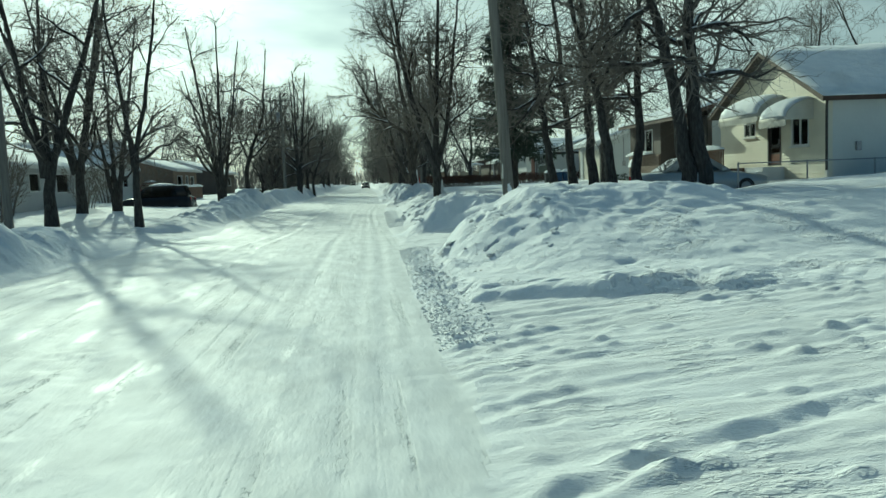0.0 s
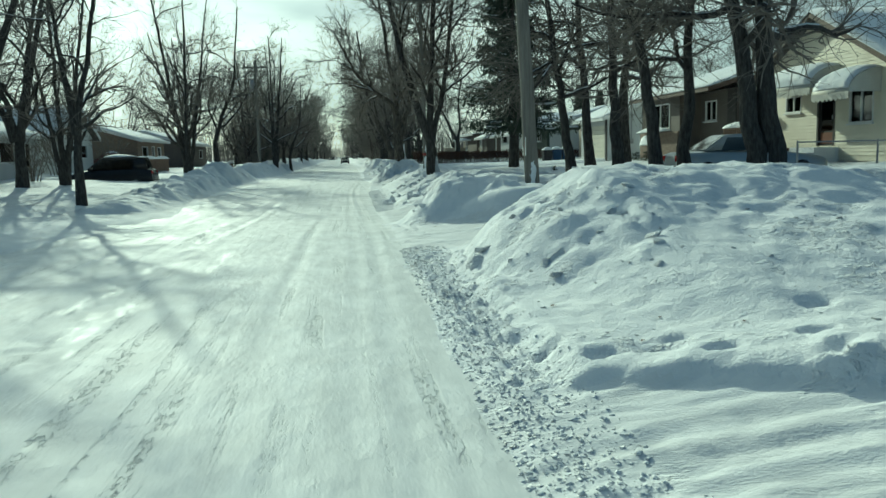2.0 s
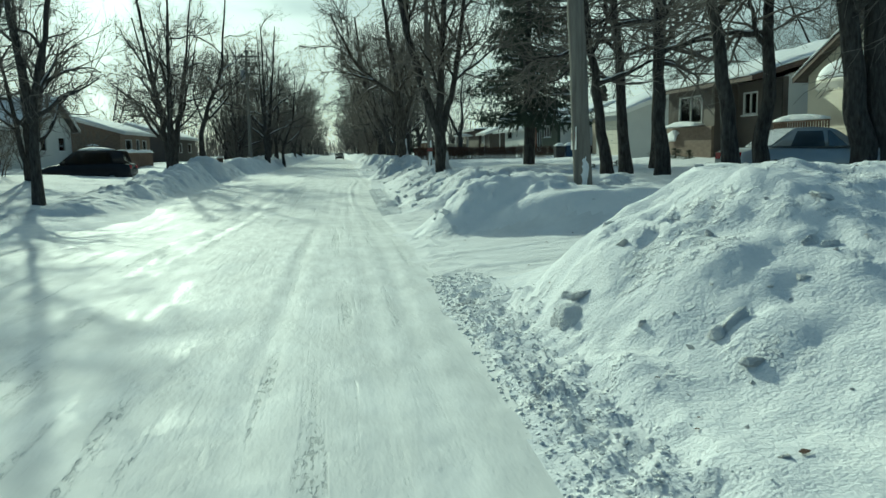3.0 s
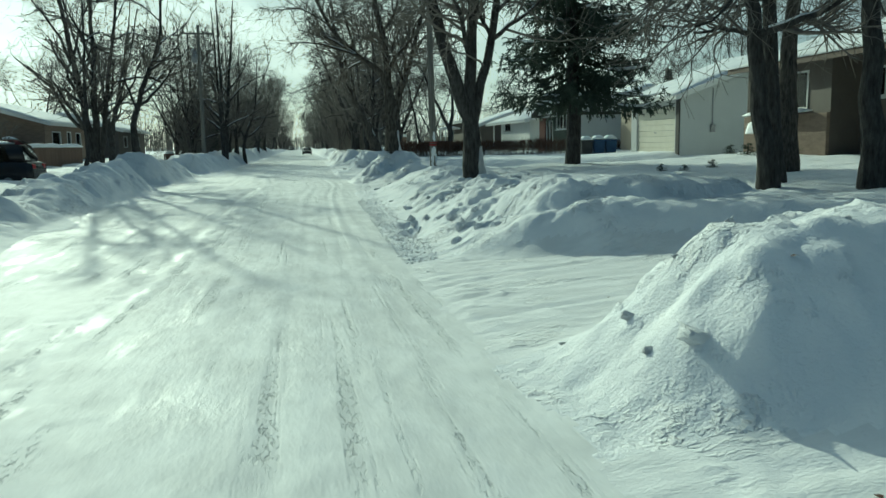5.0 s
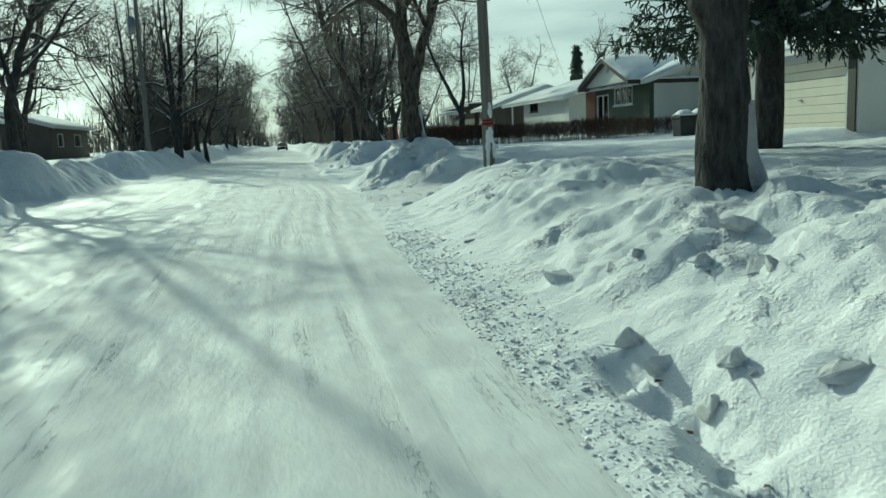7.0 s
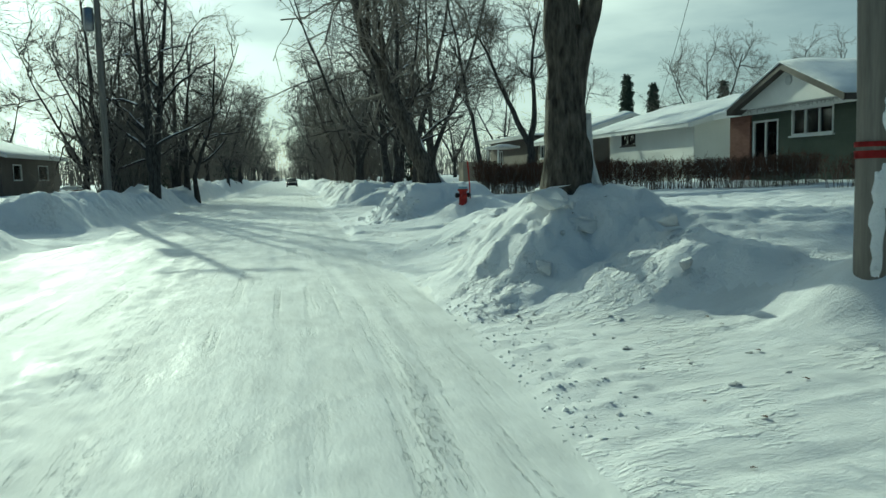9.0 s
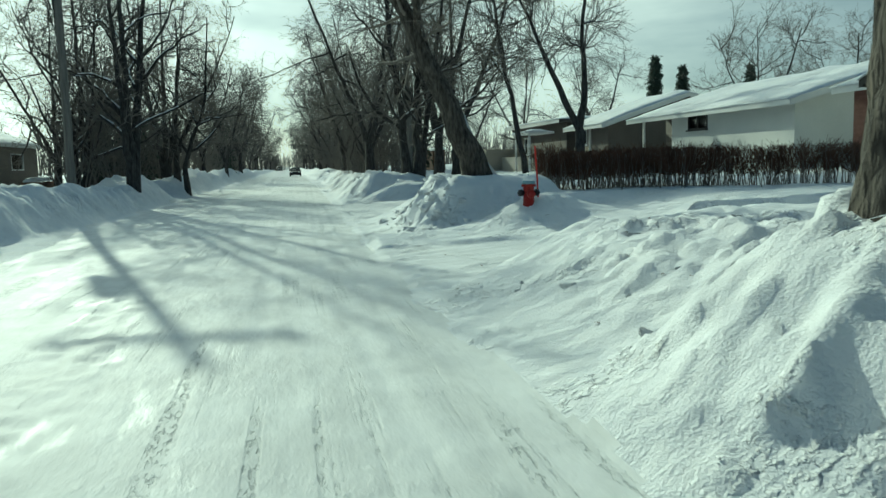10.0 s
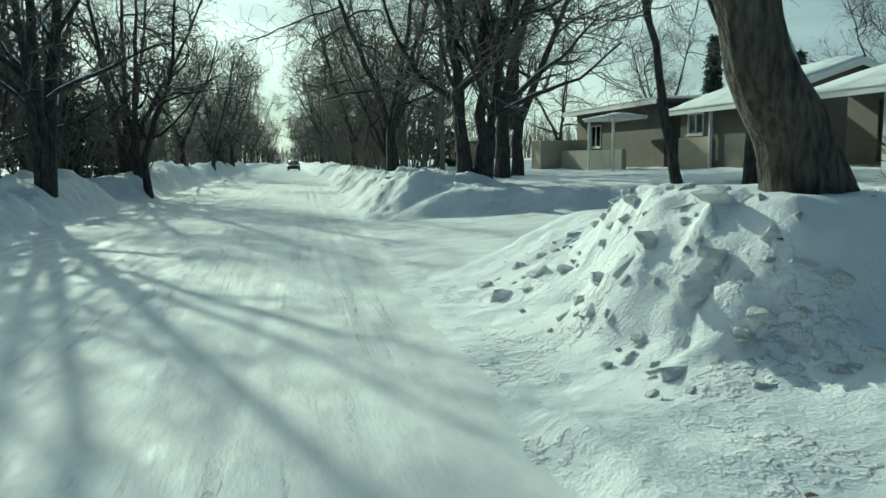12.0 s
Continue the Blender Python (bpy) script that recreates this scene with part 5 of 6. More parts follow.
def garage_wing():
    h = thing("garage", (0, 0, 0), "attached garage with pale slatted door and grey gable wall", "garage")
    x, x1, y0, y1, g, e, r, rx = 15.0, 22.8, 48.9, 53.9, 0.9, 3.4, 5.0, 19.4
    door = (49.4, 53.3, 1.0, 3.0)
    bm = bmesh.new()
    wall_cells(bm, "x", x, 0.2, y0, y1, g, e, [door])
    part("front_wall", bm, SIDING_GREY, h)
    for yw in (y0, y1 - 0.2):
        bm = bmesh.new()
        wall_cells(bm, "y", yw, 0.2, x + 0.2, x1, g, e, [])
        gable_wall(bm, "y", yw, 0.2, x, x1, e, rx, r)
        part("side_wall", bm, SIDING_GREY, h)
    part("back_wall", box(x1 - 0.2, x1, y0 + 0.2, y1 - 0.2, g, e), SIDING_GREY, h)
    gable_roof(h, "y", y0, y1, x, x1, e, rx, r, 0.4, fascia=TRIM_WHITE, seed=4)
    dr = new("garage_door")
    dr.parent = h
    for i in range(8):
        z = door[2] + i * (door[3] - door[2]) / 8
        part("slat", box(x + 0.06, x + 0.11, door[0], door[1], z + 0.006, z + (door[3] - door[2]) / 8 - 0.006, 0.008), GARAGE_DOOR, dr)
    part("handle", box(x + 0.02, x + 0.06, 51.3, 51.45, 1.9, 1.94), STEEL, dr)
    part("post", box(x - 0.05, x - 0.004, y0 + 0.05, y0 + 0.35, g, e - 0.05), TRIM_DARK, h, "dark blue-grey corner trim")
    part("conduit", tube([(x + 1.4, y0 - 0.03, 3.7), (x + 1.4, y0 - 0.03, 2.2)], [0.025, 0.025], 6), STEEL, h)
    part("meter", box(x + 1.3, x + 1.5, y0 - 0.12, y0 - 0.004, 1.9, 2.2, 0.02), STEEL, h)
    # the house behind the spruce joins on beyond
    part("wing", box(x + 0.8, x + 7, y1 + 0.01, y1 + 3.2, g, 3.3), STUCCO, h, "stucco wing behind the spruce")
    part("wing_roof_snow", snow_slab([(x + 0.4, 3.32), (x + 4, 3.9), (x + 7.4, 3.32)], "y", y1 + 0.3, y1 + 3.6, 12), SNOW, h, "snow on the wing roof", True)


def green_house():
    h = thing("house", (-0.008, 4.09, 0.138), "dark green bungalow with white gable and red brick panel", "house")
    h.scale = (0.906, 0.906, 0.906)
    x, x1, y0, y1, g, e, r, ry = 15.8, 25.0, 61.4, 68.6, 0.9, 3.35, 4.42, 64.2
    win, slide = (63.1, 65.1, 2.4, 3.25), (65.8, 67.25, 1.35, 3.0)
    bm = bmesh.new()
    wall_cells(bm, "x", x, 0.2, y0, y1, g, e, [win, slide])
    part("front_wall", bm, SIDING_GREEN, h)
    part("siding", laps(x, y0, 67.3, g + 0.2, e, [win, slide], 0.16), SIDING_GREEN, h, "dark green lapped siding")
    part("brick_panel", box(x - 0.08, x - 0.003, 67.35, y1, g, e), BRICK_RED, h, "red brick panel")
    for yw in (y0, y1 - 0.2):
        bm = bmesh.new()
        wall_cells(bm, "y", yw, 0.2, x + 0.2, x1, g, e, [])
        gable_wall(bm, "y", yw, 0.2, x, x1, e, 20.4, 4.75)
        part("side_wall", bm, SIDING_WHITE, h)
    part("back_wall", box(x1 - 0.2, x1, y0 + 0.2, y1 - 0.2, g, e), SIDING_WHITE, h)
    gable_roof(h, "y", y0, y1, x, x1, e, 20.4, 4.75, 0.45, fascia=TRIM_WHITE, seed=5)
    gb = bmesh.new()
    add_prism(gb, [(61.6, e + 0.02), (66.9, e + 0.02), (ry, r)], "x", x - 0.75, x - 0.6)
    part("gable", gb, TRIM_WHITE, h, "white boarded street gable")
    gable_roof(h, "x", x - 0.75, x + 3.2, 61.6, 66.9, e, ry, r, 0.28, fascia=TRIM_DARK, seed=9)
    part("vent", tube([(x - 0.79, ry, 4.05), (x - 0.75, ry, 4.05)], [0.15, 0.15], 14), SIDING_GREY, h, "round gable vent")
    window_x(h, x, *win, bars=2)
    window_x(h, x, *slide, bars=1, curtain=True)
    # a string of icicle lights under the eaves
    ice = bmesh.new()
    drops = random.Random(3)
    for i in range(96):
        yy_ = 61.5 + i * 0.058
        add_tube(ice, [(x - 0.80, yy_, e - 0.02), (x - 0.80, yy_, e - 0.06 - 0.10 * drops.random())], [0.012, 0.004], 4)
    part("icicle_lights", ice, TRIM_DARK, h, "string of unlit icicle lights under the gable")


def white_house():
    h = thing("house", (0.004, 7.38, 0.207), "long white bungalow with a low snow-covered roof behind the hedge", "house")
    h.scale = (0.862, 0.862, 0.862)
    x, x1, y0, y1, g, e, r, rx = 16.7, 25.5, 71.4, 80.2, 0.8, 3.3, 4.55, 21.2
    win, door = (77.1, 78.7, 2.62, 3.25), (81.0, 82.0, 1.2, 3.1)
    bm = bmesh.new()
    wall_cells(bm, "x", x, 0.2, y0, y1, g, e, [win])
    part("front_wall", bm, SIDING_WHITE, h)
    bm = bmesh.new()
    wall_cells(bm, "x", x + 1.3, 0.2, y1, y1 + 3.2, g, e, [door])
    part("porch_wall", bm, SIDING_TAUPE, h)
    part("door", box(x + 1.36, x + 1.41, door[0], door[1], door[2], door[3]), TRIM_DARK, h, "dark front door")
    for yw in (y0, y1 + 3.0):
        bm = bmesh.new()
        wall_cells(bm, "y", yw, 0.2, x + (0.2 if yw == y0 else 1.5), x1, g, e, [])
        gable_wall(bm, "y", yw, 0.2, x, x1, e, rx, r)
        part("side_wall", bm, SIDING_WHITE, h)
    part("return_wall", box(x + 0.2, x + 1.3, y1 - 0.2, y1, g, e), SIDING_WHITE, h)
    part("back_wall", box(x1 - 0.2, x1, y0 + 0.2, y1 + 3.0, g, e), SIDING_WHITE, h)
    gable_roof(h, "y", y0, y1 + 3.2, x, x1, e, rx, r, 0.5, fascia=TRIM_WHITE, seed=6)
    window_x(h, x, *win, bars=1, mat=TRIM_DARK)
    part("post", box(x + 0.05, x + 0.15, y1 + 3.0, y1 + 3.1, g, e), TRIM_WHITE, h)


def taupe_houses():
    h = thing("house", (0.006, 4.73, 0.126), "taupe bungalow with a pale porch frame and snow on the roof", "house")
    h.scale = (0.916, 0.916, 0.916)
    x, y0, y1, g, e = 15.4, 84.4, 89.0, 0.7, 3.2
    win = (87.2, 88.4, 2.25, 3.05)
    bm = bmesh.new()
    wall_cells(bm, "x", x, 0.2, y0, y1, g, e, [win])
    part("front_wall", bm, SIDING_TAUPE, h)
    for yw in (y0, y1 - 0.2):
        bm = bmesh.new()
        wall_cells(bm, "y", yw, 0.2, x + 0.2, x + 8, g, e, [])
        gable_wall(bm, "y", yw, 0.2, x, x + 8, e, x + 4, 4.5)
        part("side_wall", bm, SIDING_TAUPE, h)
    part("back_wall", box(x + 7.8, x + 8, y0 + 0.2, y1 - 0.2, g, e), SIDING_TAUPE, h)
    gable_roof(h, "y", y0, y1, x, x + 8, e, x + 4, 4.5, 0.5, seed=7)
    window_x(h, x, *win, bars=1)
    part("stucco_panel", box(x - 0.08, x - 0.004, 86.6, 89.0, g, 2.15), STUCCO, h)
    part("porch_post", box(x - 0.2, x - 0.1, 86.4, 86.5, g, 3.1), TRIM_WHITE, h)
    h2 = thing("house", (0.006, 4.73, 0.126), "brown flat-roofed bungalow with a canopy and a beige porch wall", "house")
    h2.scale = (0.916, 0.916, 0.916)
    y0, y1, e = 90.4, 100.6, 3.6
    bm = bmesh.new()
    wall_cells(bm, "x", x, 0.2, y0, y1, g, e, [(97.2, 98.6, 1.9, 3.0)])
    part("front_wall", bm, SIDING_TAUPE, h2)
    for yw in (y0, y1 - 0.2):
        part("side_wall", box(x + 0.2, x + 9, yw, yw + 0.2, g, e), SIDING_TAUPE, h2)
    part("back_wall", box(x + 8.8, x + 9, y0 + 0.2, y1 - 0.2, g, e), SIDING_TAUPE, h2)
    part("roof", box(x - 0.6, x + 9.4, y0 - 0.5, y1 + 0.5, e, e + 0.16), SHINGLE, h2)
    part("fascia", box(x - 0.63, x - 0.6, y0 - 0.5, y1 + 0.5, e - 0.04, e + 0.2), TRIM_WHITE, h2)
    part("snow", snow_slab([(x - 0.65, e + 0.16), (x + 4, e + 0.2), (x + 9.4, e + 0.16)], "y", y0 - 0.55, y1 + 0.55, 14), SNOW, h2, "thick snow on the flat roof", True)
    window_x(h2, x, 97.2, 98.6, 1.9, 3.0, bars=1)
    part("canopy", box(x - 2.2, x - 0.64, 90.6, 93.8, 3.0, 3.1), TRIM_WHITE, h2, "flat porch canopy on posts")
    part("canopy_snow", snow_slab([(x - 2.25, 3.1), (x - 0.66, 3.1)], "y", 90.55, 93.85, 15), SNOW, h2, "snow on the canopy", True)
    for py in (90.8, 93.5):
        part("post", box(x - 2.1, x - 2.0, py, py + 0.08, g, 3.0), TRIM_WHITE, h2)
    part("low_wall", box(x - 1.6, x - 1.4, 91.0, 98.5, g, 1.75), FENCE_GREY, h2, "low weathered fence panel")
    part("porch_wall", box(x - 2.6, x - 0.01, 98.8, 100.4, g, 2.3), STUCCO, h2, "beige stucco porch wall")


def side_house(place, size, ridge, wall, label, axis="y", wins=(), seed=1, roof_over=0.5):
    """A bungalow across the street; outside towards +x. wins: (along, width, sill, head, trim)."""
    (x, y0), (w, l, h) = place, size
    g = gz(x, y0 + l / 2) - 0.2
    hs = thing("house", (0, 0, 0), label, "house")
    e, x0 = g + 0.2 + h, x - w
    holes = [(y0 + a, y0 + a + b, g + 0.2 + c, g + 0.2 + d) for a, b, c, d in wins]
    bm = bmesh.new()
    wall_cells(bm, "x", x - 0.2, 0.2, y0, y0 + l, g, e, holes)
    if axis == "x":
        gable_wall(bm, "x", x - 0.2, 0.2, y0, y0 + l, e, y0 + l / 2, e + ridge)
    part("front_wall", bm, wall, hs)
    for yw in (y0, y0 + l - 0.2):
        bm = bmesh.new()
        wall_cells(bm, "y", yw, 0.2, x0, x - 0.2, g, e, [])
        if axis == "y":
            gable_wall(bm, "y", yw, 0.2, x0, x, e, x - w / 2, e + ridge)
        part("side_wall", bm, wall, hs)
    part("back_wall", box(x0, x0 + 0.2, y0 + 0.2, y0 + l - 0.2, g, e), wall, hs)
    if axis == "y":
        gable_roof(hs, "y", y0, y0 + l, x0, x, e, x - w / 2, e + ridge, roof_over, seed=seed)
    else:
        gable_roof(hs, "x", x0, x, y0, y0 + l, e, y0 + l / 2, e + ridge, roof_over, seed=seed)
    for a, b, c, d in holes:
        wn_ = new("window")
        wn_.parent = hs
        bm = bmesh.new()
        add_box(bm, x - 0.08, x + 0.03, a, a + 0.07, c, d)
        add_box(bm, x - 0.08, x + 0.03, b - 0.07, b, c, d)
        add_box(bm, x - 0.08, x + 0.03, a + 0.07, b - 0.07, c, c + 0.07)
        add_box(bm, x - 0.08, x + 0.03, a + 0.07, b - 0.07, d - 0.07, d)
        part("frame", bm, TRIM_WHITE, wn_)
        part("pane", box(x - 0.05, x - 0.042, a + 0.06, b - 0.06, c + 0.06, d - 0.06), GLASS, wn_)
    return hs


cream_house()
brick_house()
garage_wing()
green_house()
white_house()
taupe_houses()
side_house((-18.5, 45.0), (9, 12, 2.5), 1.4, SIDING_GREY, "grey bungalow across the street behind bare trees", "y", ((2, 1.6, 1.0, 2.1), (6, 2.2, 0.9, 2.1), (9.6, 1.0, 0.2, 2.1)), 21)
side_house((-19.0, 62.0), (8, 7.5, 2.6), 1.9, SIDING_WHITE, "small pale house with a gable to the street", "x", ((1.2, 1.2, 1.0, 2.0), (4.6, 1.5, 1.0, 2.0)), 22)
side_house((-16.5, 73.0), (9, 10, 2.5), 1.3, BRICK_TAN, "tan brick bungalow with a brown door across the street", "y", ((1.5, 2.0, 0.9, 2.0), (5.0, 1.0, 0.1, 2.05), (7.2, 1.4, 1.0, 2.0)), 23)
side_house((-16.0, 92.0), (9, 12, 2.4), 1.3, SIDING_TAUPE, "dark bungalow with snow on its low roof", "y", ((2.0, 1.6, 0.9, 1.9), (7.0, 2.2, 0.9, 1.9)), 24)


# ---------------------------------------------------------------- poles, hydrant, hedge
def utility_pole(x, y, r, h, lean, label, bands=False):
    z = gz(x, y)
    p = thing("utility_pole", (x, y, z), label, "utility pole", "utility poles")
    rng = random.Random(int(x * 10))
    pts = [(lean * s * h + rng.uniform(-0.01, 0.01), 0, -0.4 + s * (h + 0.4)) for s in [i / 12 for i in range(13)]]
    part("shaft", tube(pts, [r * (1 - 0.35 * i / 12) for i in range(13)], 16), POLE, p, "", True)
    cx = lean * h * 0.93
    part("crossarm", box(cx - 1.1, cx + 1.1, -0.20, -0.08, h * 0.93, h * 0.93 + 0.12, 0.01), POLE, p)
    for dx in (-1.0, -0.5, 0.5, 1.0):
        part("insulator", tube([(cx + dx, -0.14, h * 0.93 + 0.12), (cx + dx, -0.14, h * 0.93 + 0.2), (cx + dx, -0.14, h * 0.93 + 0.26)], [0.025, 0.05, 0.02], 8), TRIM_DARK, p)
    if bands:
        for z0, z1 in ((0.84, 0.90), (0.93, 0.97)):
            bm = bmesh.new()
            k = 20
            rr = r * 1.01 + 0.004
            ring = [[bm.verts.new((lean * z + rr * math.cos(a), rr * math.sin(a), z)) for a in [2 * math.pi * i / k for i in range(k)]] for z in (z0, z1)]
            for i in range(k):
                bm.faces.new((ring[0][i], ring[0][(i + 1) % k], ring[1][(i + 1) % k], ring[1][i]))
            bmesh.ops.solidify(bm, geom=bm.faces[:], thickness=-0.006)
            part("band", bm, TAPE_RED, p, "red plastic band round the pole")
    return p, z


p1, zp1 = utility_pole(4.1, 22.0, 0.165, 9.5, -0.055, "grey weathered wooden utility pole leaning out of the snow")
plate = part("sign_plate", box(-0.205, -0.195, -0.15, 0.15, 0.62, 1.02, 0.004), TRIM_WHITE, p1, "small white no-parking sign with a red ring")
ring_bm = bmesh.new()
ring_a = [[ring_bm.verts.new((-0.212, rr * math.cos(a), 0.86 + rr * math.sin(a))) for a in [2 * math.pi * i / 24 for i in range(24)]] for rr in (0.085, 0.115)]
for i in range(24):
    ring_bm.faces.new((ring_a[0][i], ring_a[0][(i + 1) % 24], ring_a[1][(i + 1) % 24], ring_a[1][i]))
bmesh.ops.solidify(ring_bm, geom=ring_bm.faces[:], thickness=0.003)
part("ring", ring_bm, TAPE_RED, plate)
part("bar", prism([(-0.07, 0.93), (-0.055, 0.945), (0.07, 0.79), (0.055, 0.775)], "x", -0.2095, -0.2065), TAPE_RED, plate)
p2, zp2 = utility_pole(4.44, 47.7, 0.135, 9.5, -0.012, "weathered wooden utility pole with red bands and frozen snow", True)
p3, _ = utility_pole(-7.1, 76.3, 0.15, 9.0, 0.0, "wooden utility pole with a grey transformer across the street")
can = part("transformer", tube([(-0.33, 0, 6.5), (-0.33, 0, 6.55), (-0.33, 0, 7.35), (-0.33, 0, 7.42)], [0.17, 0.2, 0.2, 0.12], 16), STEEL, p3, "grey transformer can", True)
part("bracket", box(-0.20, -0.08, -0.05, 0.05, 6.8, 7.1), STEEL, can)
utility_pole(-11.6, 27.6, 0.15, 9.0, 0.0, "thick dark wooden utility pole across the street")


def rime(parent, r, z0, z1, a0, a1, seed):
    """A thin ragged patch of frozen snow on a round shaft."""
    rng = random.Random(seed)
    bm = bmesh.new()
    nz, na = 10, 6
    grid = []
    for i in range(nz + 1):
        s = i / nz
        mid_a, half = (a0 + a1) / 2 + rng.uniform(-6, 6), (a1 - a0) / 2 * (0.35 + 0.65 * math.sin(math.pi * (0.08 + 0.84 * s))) * rng.uniform(0.65, 1.1)
        row = []
        for j in range(na + 1):
            a = radians(mid_a + half * (2 * j / na - 1))
            out = r + (0.016 * rng.uniform(0.5, 1.3) if 0 < j < na and 0 < i < nz else -0.004)
            row.append(bm.verts.new((out * math.cos(a), out * math.sin(a), z0 + (z1 - z0) * s)))
        grid.append(row)
    for p, q in zip(grid, grid[1:]):
        for j in range(na):
            bm.faces.new((p[j], p[j + 1], q[j + 1], q[j]))
    part("rime", bm, SNOW, parent, "ragged frozen snow stuck to the shaft", True)


for k, (z0, z1, a0, a1) in enumerate(((-0.1, 0.75, 215, 275), (0.1, 0.55, 285, 330), (1.0, 1.35, 250, 300), (0.45, 0.8, 240, 310))):
    rime(p2, 0.134, z0, z1, a0, a1, 60 + k)
for k, (z0, z1, a0, a1) in enumerate(((-0.1, 0.5, 220, 280), (0.2, 0.6, 190, 230))):
    rime(p1, 0.163, z0, z1, a0, a1, 70 + k)
utility_pole(7.2, 96.0, 0.13, 9.5, 0.0, "wooden utility pole among bare trunks")


def hydrant(x, y):
    z = gz(x, y) - 0.06
    h = thing("fire_hydrant", (x, y, z), "red fire hydrant with black side caps and snow on its bonnet", "fire hydrant")
    part("barrel", tube([(0, 0, -0.2), (0, 0, 0.02), (0, 0, 0.04), (0, 0, 0.36), (0, 0, 0.38)], [0.12, 0.12, 0.105, 0.10, 0.10], 20), HYDRANT_RED, h, "", True)
    part("flange", tube([(0, 0, 0.35), (0, 0, 0.36), (0, 0, 0.395), (0, 0, 0.40)], [0.125, 0.135, 0.135, 0.125], 20), HYDRANT_RED, h)
    part("bonnet", tube([(0, 0, 0.40), (0, 0, 0.44), (0, 0, 0.50), (0, 0, 0.535), (0, 0, 0.54)], [0.12, 0.118, 0.09, 0.045, 0.01], 20), CAP_BLUE, h, "pale blue bonnet", True)
    part("nut", tube([(0, 0, 0.53), (0, 0, 0.58)], [0.025, 0.022], 5), CAP_BLUE, h)
    for d in (-1, 1):
        o = part("outlet", tube([(d * 0.07, 0, 0.24), (d * 0.13, 0, 0.24), (d * 0.13, 0, 0.24), (d * 0.19, 0, 0.24)], [0.05, 0.05, 0.065, 0.06], 12), CAP_BLACK, h, "black outlet cap", True)
        part("nut", tube([(d * 0.19, 0, 0.24), (d * 0.215, 0, 0.24)], [0.022, 0.018], 5), CAP_BLACK, o)
    part("pumper_outlet", tube([(0, -0.08, 0.22), (0, -0.14, 0.22), (0, -0.14, 0.22), (0, -0.19, 0.22)], [0.065, 0.065, 0.08, 0.07], 14), HYDRANT_RED, h, "", True)
    bm = bmesh.new()
    bmesh.ops.create_uvsphere(bm, u_segments=14, v_segments=8, radius=0.12)
    for v in bm.verts:
        v.co.z = max(v.co.z, -0.02) * 0.75 + 0.475
        v.co.x += 0.01
    part("snow", bm, SNOW, h, "small cap of snow", True)
    m = thing("hydrant_marker", (x + 0.20, y + 0.10, z), "tall orange-red hydrant marker stake", "marker stake")
    part("stake", tube([(0.02, 0, -0.2), (0, 0, 0.5), (-0.04, 0, 1.10)], [0.017, 0.017, 0.017], 8), MARKER_RED, m)


hydrant(4.34, 62.2)


def hedge(a, b, h, depth, label, n_stems, seed):
    rng = np.random.RandomState(seed)
    s = rng.uniform(0, 1, n_stems)
    off = rng.normal(size=n_stems) * depth * 0.3
    d = np.array([b[0] - a[0], b[1] - a[1]])
    nrm = np.array([-d[1], d[0]]) / np.hypot(*d)
    x, y = a[0] + d[0] * s + nrm[0] * off, a[1] + d[1] * s + nrm[1] * off
    z = np.minimum(ground_z(x, y), 0.98) - 0.15
    k = 5
    t = np.linspace(0, 1, k)[None, :]
    hh = h * rng.uniform(0.80, 0.99, n_stems)
    lx, ly = rng.normal(size=n_stems) * 0.14, rng.normal(size=n_stems) * 0.14
    P = np.stack([x[:, None] + lx[:, None] * t, y[:, None] + ly[:, None] * t, z[:, None] + (hh[:, None] + 0.15) * t], -1)
    P += rng.normal(size=P.shape) * 0.02 * t[..., None]
    R = np.repeat(0.009 - 0.006 * t, n_stems, 0)
    P2, R2 = sprout(rng, P, R, 8, 0.38, 1.0, 45, 0.18, 0.5, 4, 0.35, 0.12, 0.7, 0.006)
    P3, R3 = sprout(rng, P2, R2, 3, 0.2, 1.0, 45, 0.08, 0.22, 3, 0.3, 0.12, 0.7, 0.0045)
    keep = P3[:, -1, 2] < (np.repeat(np.repeat(z + 0.15 + h * 1.03, 8), 3))
    ob = thing("hedge", (0, 0, 0), label, "hedge")
    tagged(hang("stem", mesh_of("stem", *tubes(P, R, 4), TWIG), ob), kind="stuff")
    tagged(hang("twig", mesh_of("twig", *joined([tubes(P2, R2, 3), tubes(P3[keep], R3[keep], 3)]), HEDGE), ob, "dense reddish-brown clipped twigs"), kind="stuff")


hedge((9.4, 63.4), (12.9, 59.9), 0.80, 0.9, "clipped leafless brown hedge standing in snow", 330, 61)
hedge((5.55, 65.25), (9.4, 63.4), 0.84, 0.9, "dense clipped reddish-brown leafless hedge", 520, 64)
hedge((11.5, 57.5), (17.5, 57.5), 0.7, 0.7, "low leafless hedge between two yards", 220, 62)


